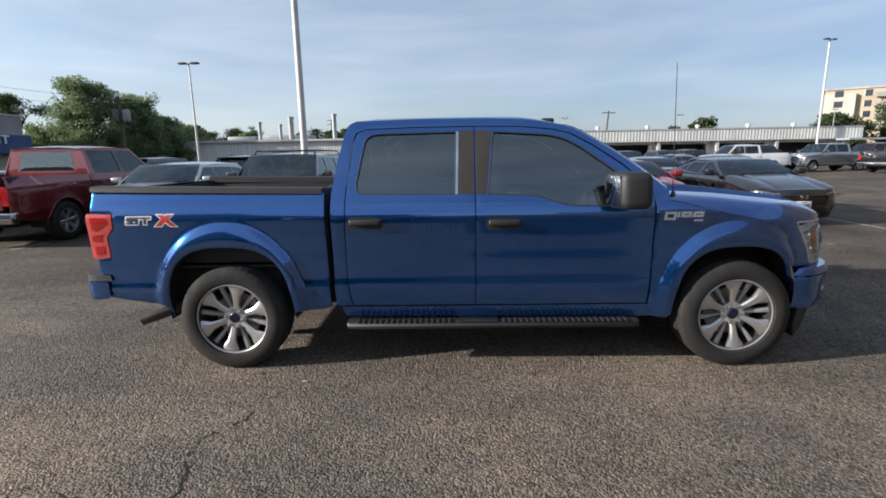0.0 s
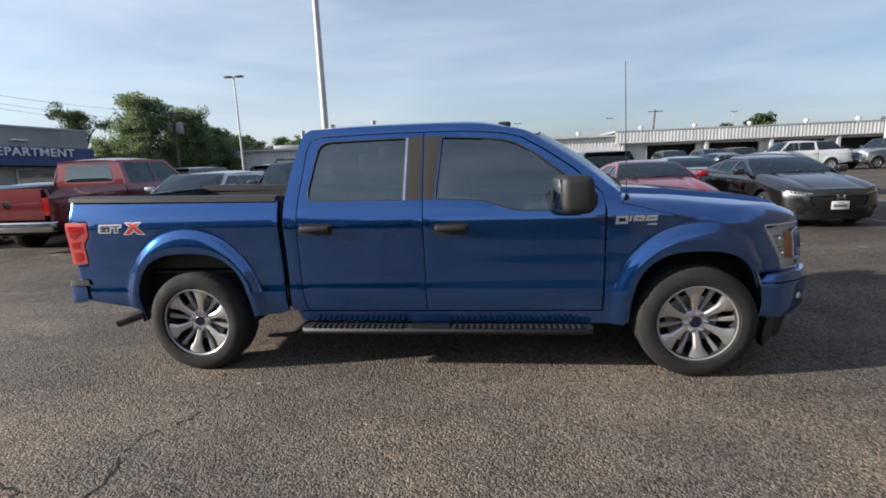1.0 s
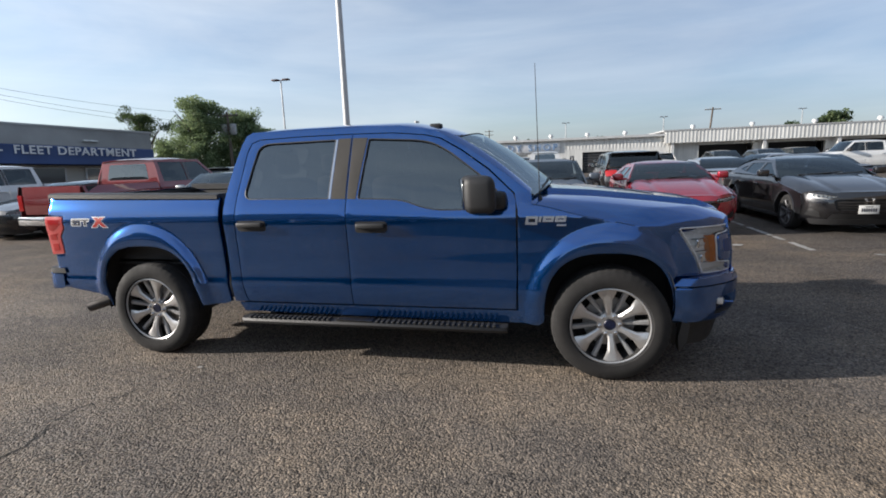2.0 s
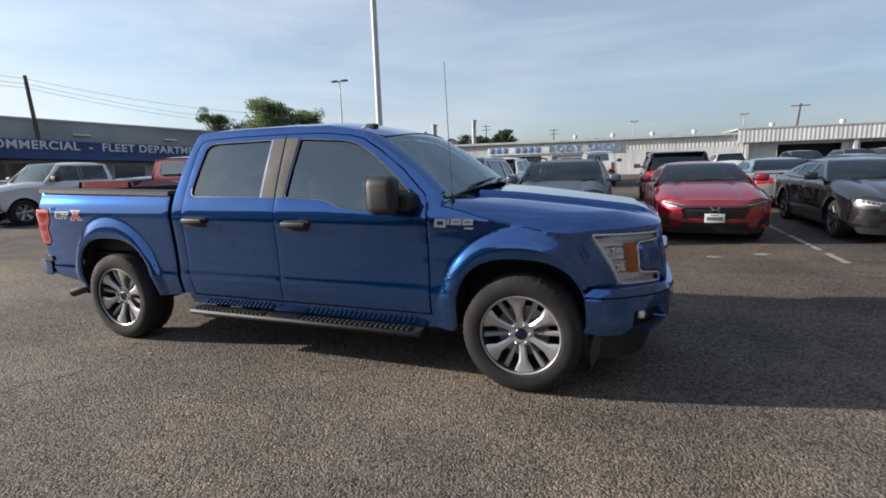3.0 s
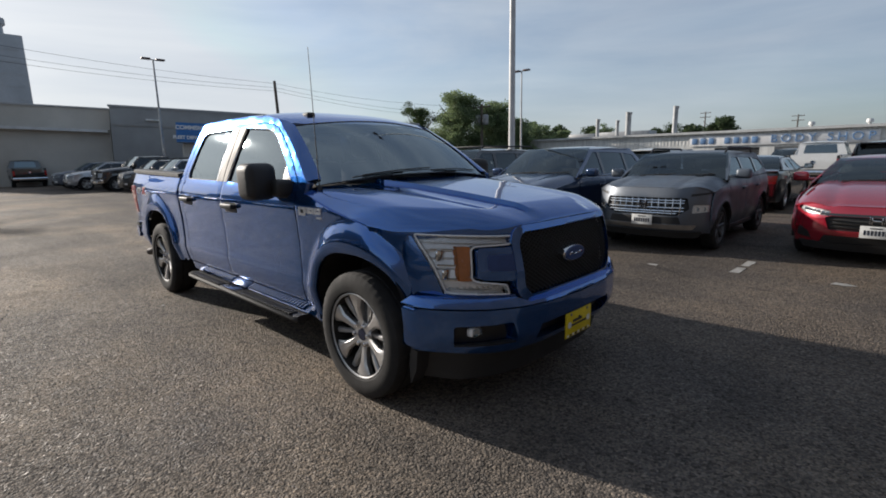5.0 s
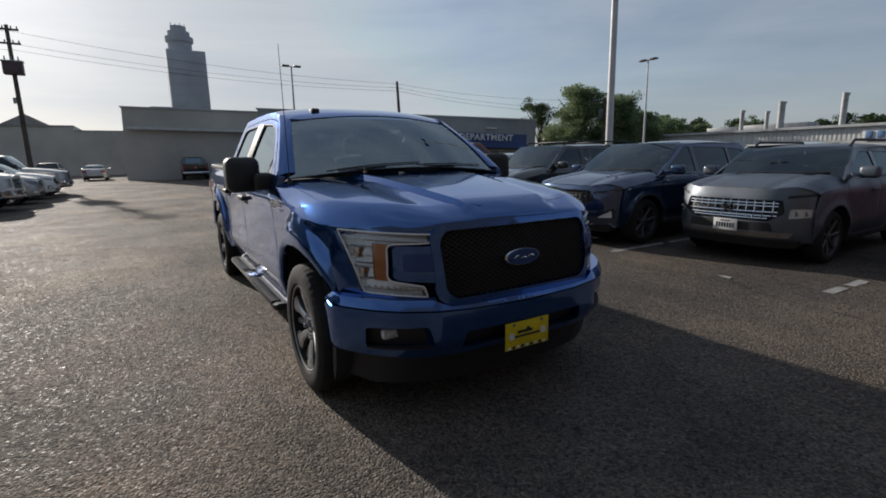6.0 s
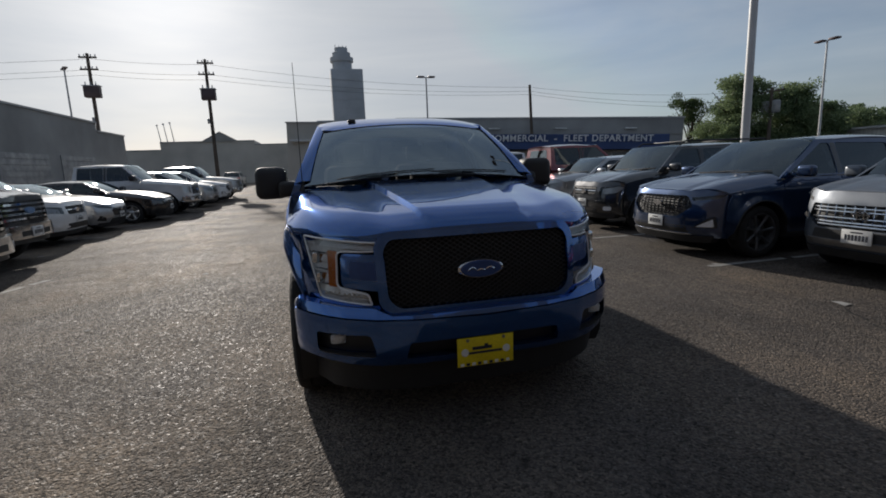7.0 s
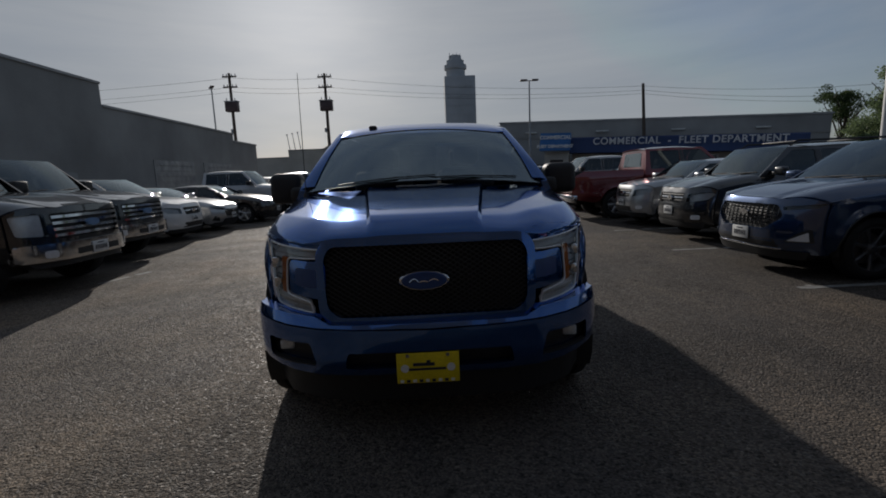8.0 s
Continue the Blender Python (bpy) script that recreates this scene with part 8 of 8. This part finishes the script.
    for y0, y1, z0, z1 in ((-0.085, 0.020, 0.462, 0.478), (-0.105, 0.075, 0.440, 0.452), (-0.02, 0.0, 0.478, 0.490)):
        part("bar", boxes((px, px + 0.002, y0, y1, z0, z1)), M_INK, pl)
    for y in (-0.125, 0.100):
        d = tube(bmesh.new(), [(px, y, 0.452), (px + 0.003, y, 0.452)], 0.020, 12)
        part("disc", d, M_WHITE, pl)
    for k in range(9):
        part("edge_bar", boxes((px, px + 0.002, -0.150 + 0.031 * k, -0.132 + 0.031 * k, 0.380, 0.394)), M_INK if k % 2 else M_WHITE, pl)
    for y in (-0.11, 0.085):
        part("bolt", tube(bmesh.new(), [(px, y, 0.516), (px + 0.006, y, 0.516)], 0.009, 6), M_STEEL, pl)


def truck_badges(truck):
    """Trim badges as plain raised blocks."""
    for s in (-1,):
        def block(n, loop, mat, off=0.005):
            return part(n, panel(loop, lambda x, z: (x, s * (truck_half(x, z) + off), z), (0, -s, 0), 0.05, (), 0.005, 0.001), mat, truck)

        # wing badge: a row of chrome-edged blocks
        xs = [(1.432, 1.512), (1.520, 1.536), (1.546, 1.618), (1.626, 1.698)]
        for k, (a, b) in enumerate(xs):
            z0, z1, sk = 1.095 + 0.018 * (k > 0), 1.152, 0.008
            hole_ = [[(a + 0.020 + sk * 0.4, z0 + 0.016), (b - 0.014, z0 + 0.016), (b - 0.012, z1 - 0.016), (a + 0.022, z1 - 0.016)]] if b - a > 0.05 else []
            part("badge_block", panel([(a, z0), (b, z0), (b + sk, z1), (a + sk, z1)], lambda x, z: (x, s * (truck_half(x, z) + 0.007), z), (0, -s, 0), 0.05, hole_, 0.006, 0.001), M_SATIN, truck)
        block("badge_block", [(1.462, 1.112), (1.490, 1.112), (1.494, 1.136), (1.466, 1.136)], M_BLACK, 0.004)
        block("badge_bar", [(1.640, 1.085), (1.700, 1.085), (1.702, 1.096), (1.642, 1.096)], M_SATIN, 0.006)
        # bed decal: pale outline, dark blocks, red cross
        block("decal_ground", rounded([(-2.396, 1.106), (-2.288, 1.106), (-2.270, 1.172), (-2.386, 1.172)], 0.006), M_LETTER, 0.0015)
        block("decal_ground", rounded([(-2.262, 1.106), (-2.225, 1.106), (-2.220, 1.144), (-2.194, 1.144), (-2.188, 1.172), (-2.288, 1.172), (-2.290, 1.144), (-2.256, 1.144)], 0.003), M_LETTER, 0.0015)
        for loop in ([(-2.385, 1.113), (-2.295, 1.113), (-2.290, 1.146), (-2.360, 1.146), (-2.358, 1.153), (-2.286, 1.153), (-2.284, 1.166), (-2.374, 1.166), (-2.379, 1.133), (-2.313, 1.133), (-2.315, 1.126), (-2.383, 1.126)],
                     [(-2.255, 1.113), (-2.232, 1.113), (-2.226, 1.150), (-2.200, 1.150), (-2.196, 1.166), (-2.280, 1.166), (-2.282, 1.150), (-2.250, 1.150)]):
            block("decal_block", loop, M_INK, 0.0030)
        for loop in ([(-2.185, 1.092), (-2.120, 1.092), (-2.02, 1.186), (-2.085, 1.186)], [(-2.060, 1.092), (-2.000, 1.092), (-2.100, 1.186), (-2.165, 1.186)]):
            block("decal_ground", loop, M_LETTER, 0.0026)
        for loop in ([(-2.172, 1.098), (-2.128, 1.098), (-2.034, 1.180), (-2.078, 1.180)], [(-2.056, 1.098), (-2.014, 1.098), (-2.106, 1.180), (-2.150, 1.180)]):
            block("decal_stroke", loop, M_RED_INK, 0.0040)


def truck_inside(truck):
    part("cab_floor", boxes((-0.82, 1.35, -0.88, 0.88, 0.50, 0.62)), M_DARK, truck)
    part("dashboard", boxes((1.00, 1.42, -0.84, 0.84, 0.90, 1.27), bevel=0.06), M_DARK, truck)
    part("instrument_hood", boxes((0.96, 1.10, 0.22, 0.58, 1.18, 1.32), bevel=0.04), M_DARK, truck)
    ring = lathe(bmesh.new(), [(0.185 + 0.014 * math.cos(a), 0.014 * math.sin(a)) for a in (2 * math.pi * k / 8 for k in range(8))], 28, True)
    bmesh.ops.transform(ring, matrix=pose(0.86, 0.40, 1.16, 0, 0, 90) @ pose(0, 0, 0, 25, 0, 0), verts=ring.verts)
    part("steering_wheel", ring, M_BLACK, truck)
    for y in (-0.42, 0.42):
        for x in (0.35, -0.55):
            st = part("seat", boxes((x, x + 0.52, y - 0.27, y + 0.27, 0.62, 0.92), bevel=0.07), M_DARK, truck)
            part("backrest", boxes((x - 0.14, x + 0.06, y - 0.27, y + 0.27, 0.80, 1.44), bevel=0.07), M_DARK, st)
            part("headrest", boxes((x - 0.14, x - 0.02, y - 0.13, y + 0.13, 1.47, 1.66), bevel=0.05), M_DARK, st)
    part("headliner", boxes((-0.75, 0.66, -0.69, 0.69, 1.755, 1.775)), M_DARK, truck)
    part("rear_view_mirror", boxes((0.86, 0.89, -0.12, 0.12, 1.58, 1.65), bevel=0.012), M_BLACK, truck)
    # frame and running gear below
    part("chassis", boxes((-2.60, 2.55, -0.52, -0.42, 0.38, 0.52), (-2.60, 2.55, 0.42, 0.52, 0.38, 0.52), (-2.0, 2.3, -0.55, 0.55, 0.46, 0.60), (1.4, 2.6, -0.62, 0.62, 0.34, 0.9), (-2.64, -1.0, -0.80, 0.80, 0.55, 0.74)), M_WELL, truck)
    part("rear_axle", tube(bmesh.new(), [(XR, -0.80, HUB_Z), (XR, -0.1, HUB_Z), (XR, 0.0, HUB_Z), (XR, 0.1, HUB_Z), (XR, 0.80, HUB_Z)], [0.045, 0.055, 0.15, 0.055, 0.045], 12), M_WELL, truck)
    part("fuel_tank", boxes((-0.75, 0.55, 0.50, 0.80, 0.32, 0.50), bevel=0.04), M_WELL, truck)
    for s in (-1, 1):
        part("inner_sill", boxes((-0.84, 1.40, min(s * 0.80, s * 0.92), max(s * 0.80, s * 0.92), 0.40, 0.60)), M_WELL, truck)


def blue_truck():
    truck = thing("pickup_truck", pose(0, TRUCK_Y, 0), "shiny blue crew-cab pickup with alloy wheels and black mesh grille", "pickup truck")
    truck_wheels(truck)
    truck_side(truck)
    truck_bed(truck)
    truck_top(truck)
    truck_mirrors(truck)
    truck_steps(truck)
    truck_front(truck)
    truck_badges(truck)
    truck_inside(truck)
    return truck


blue_truck()
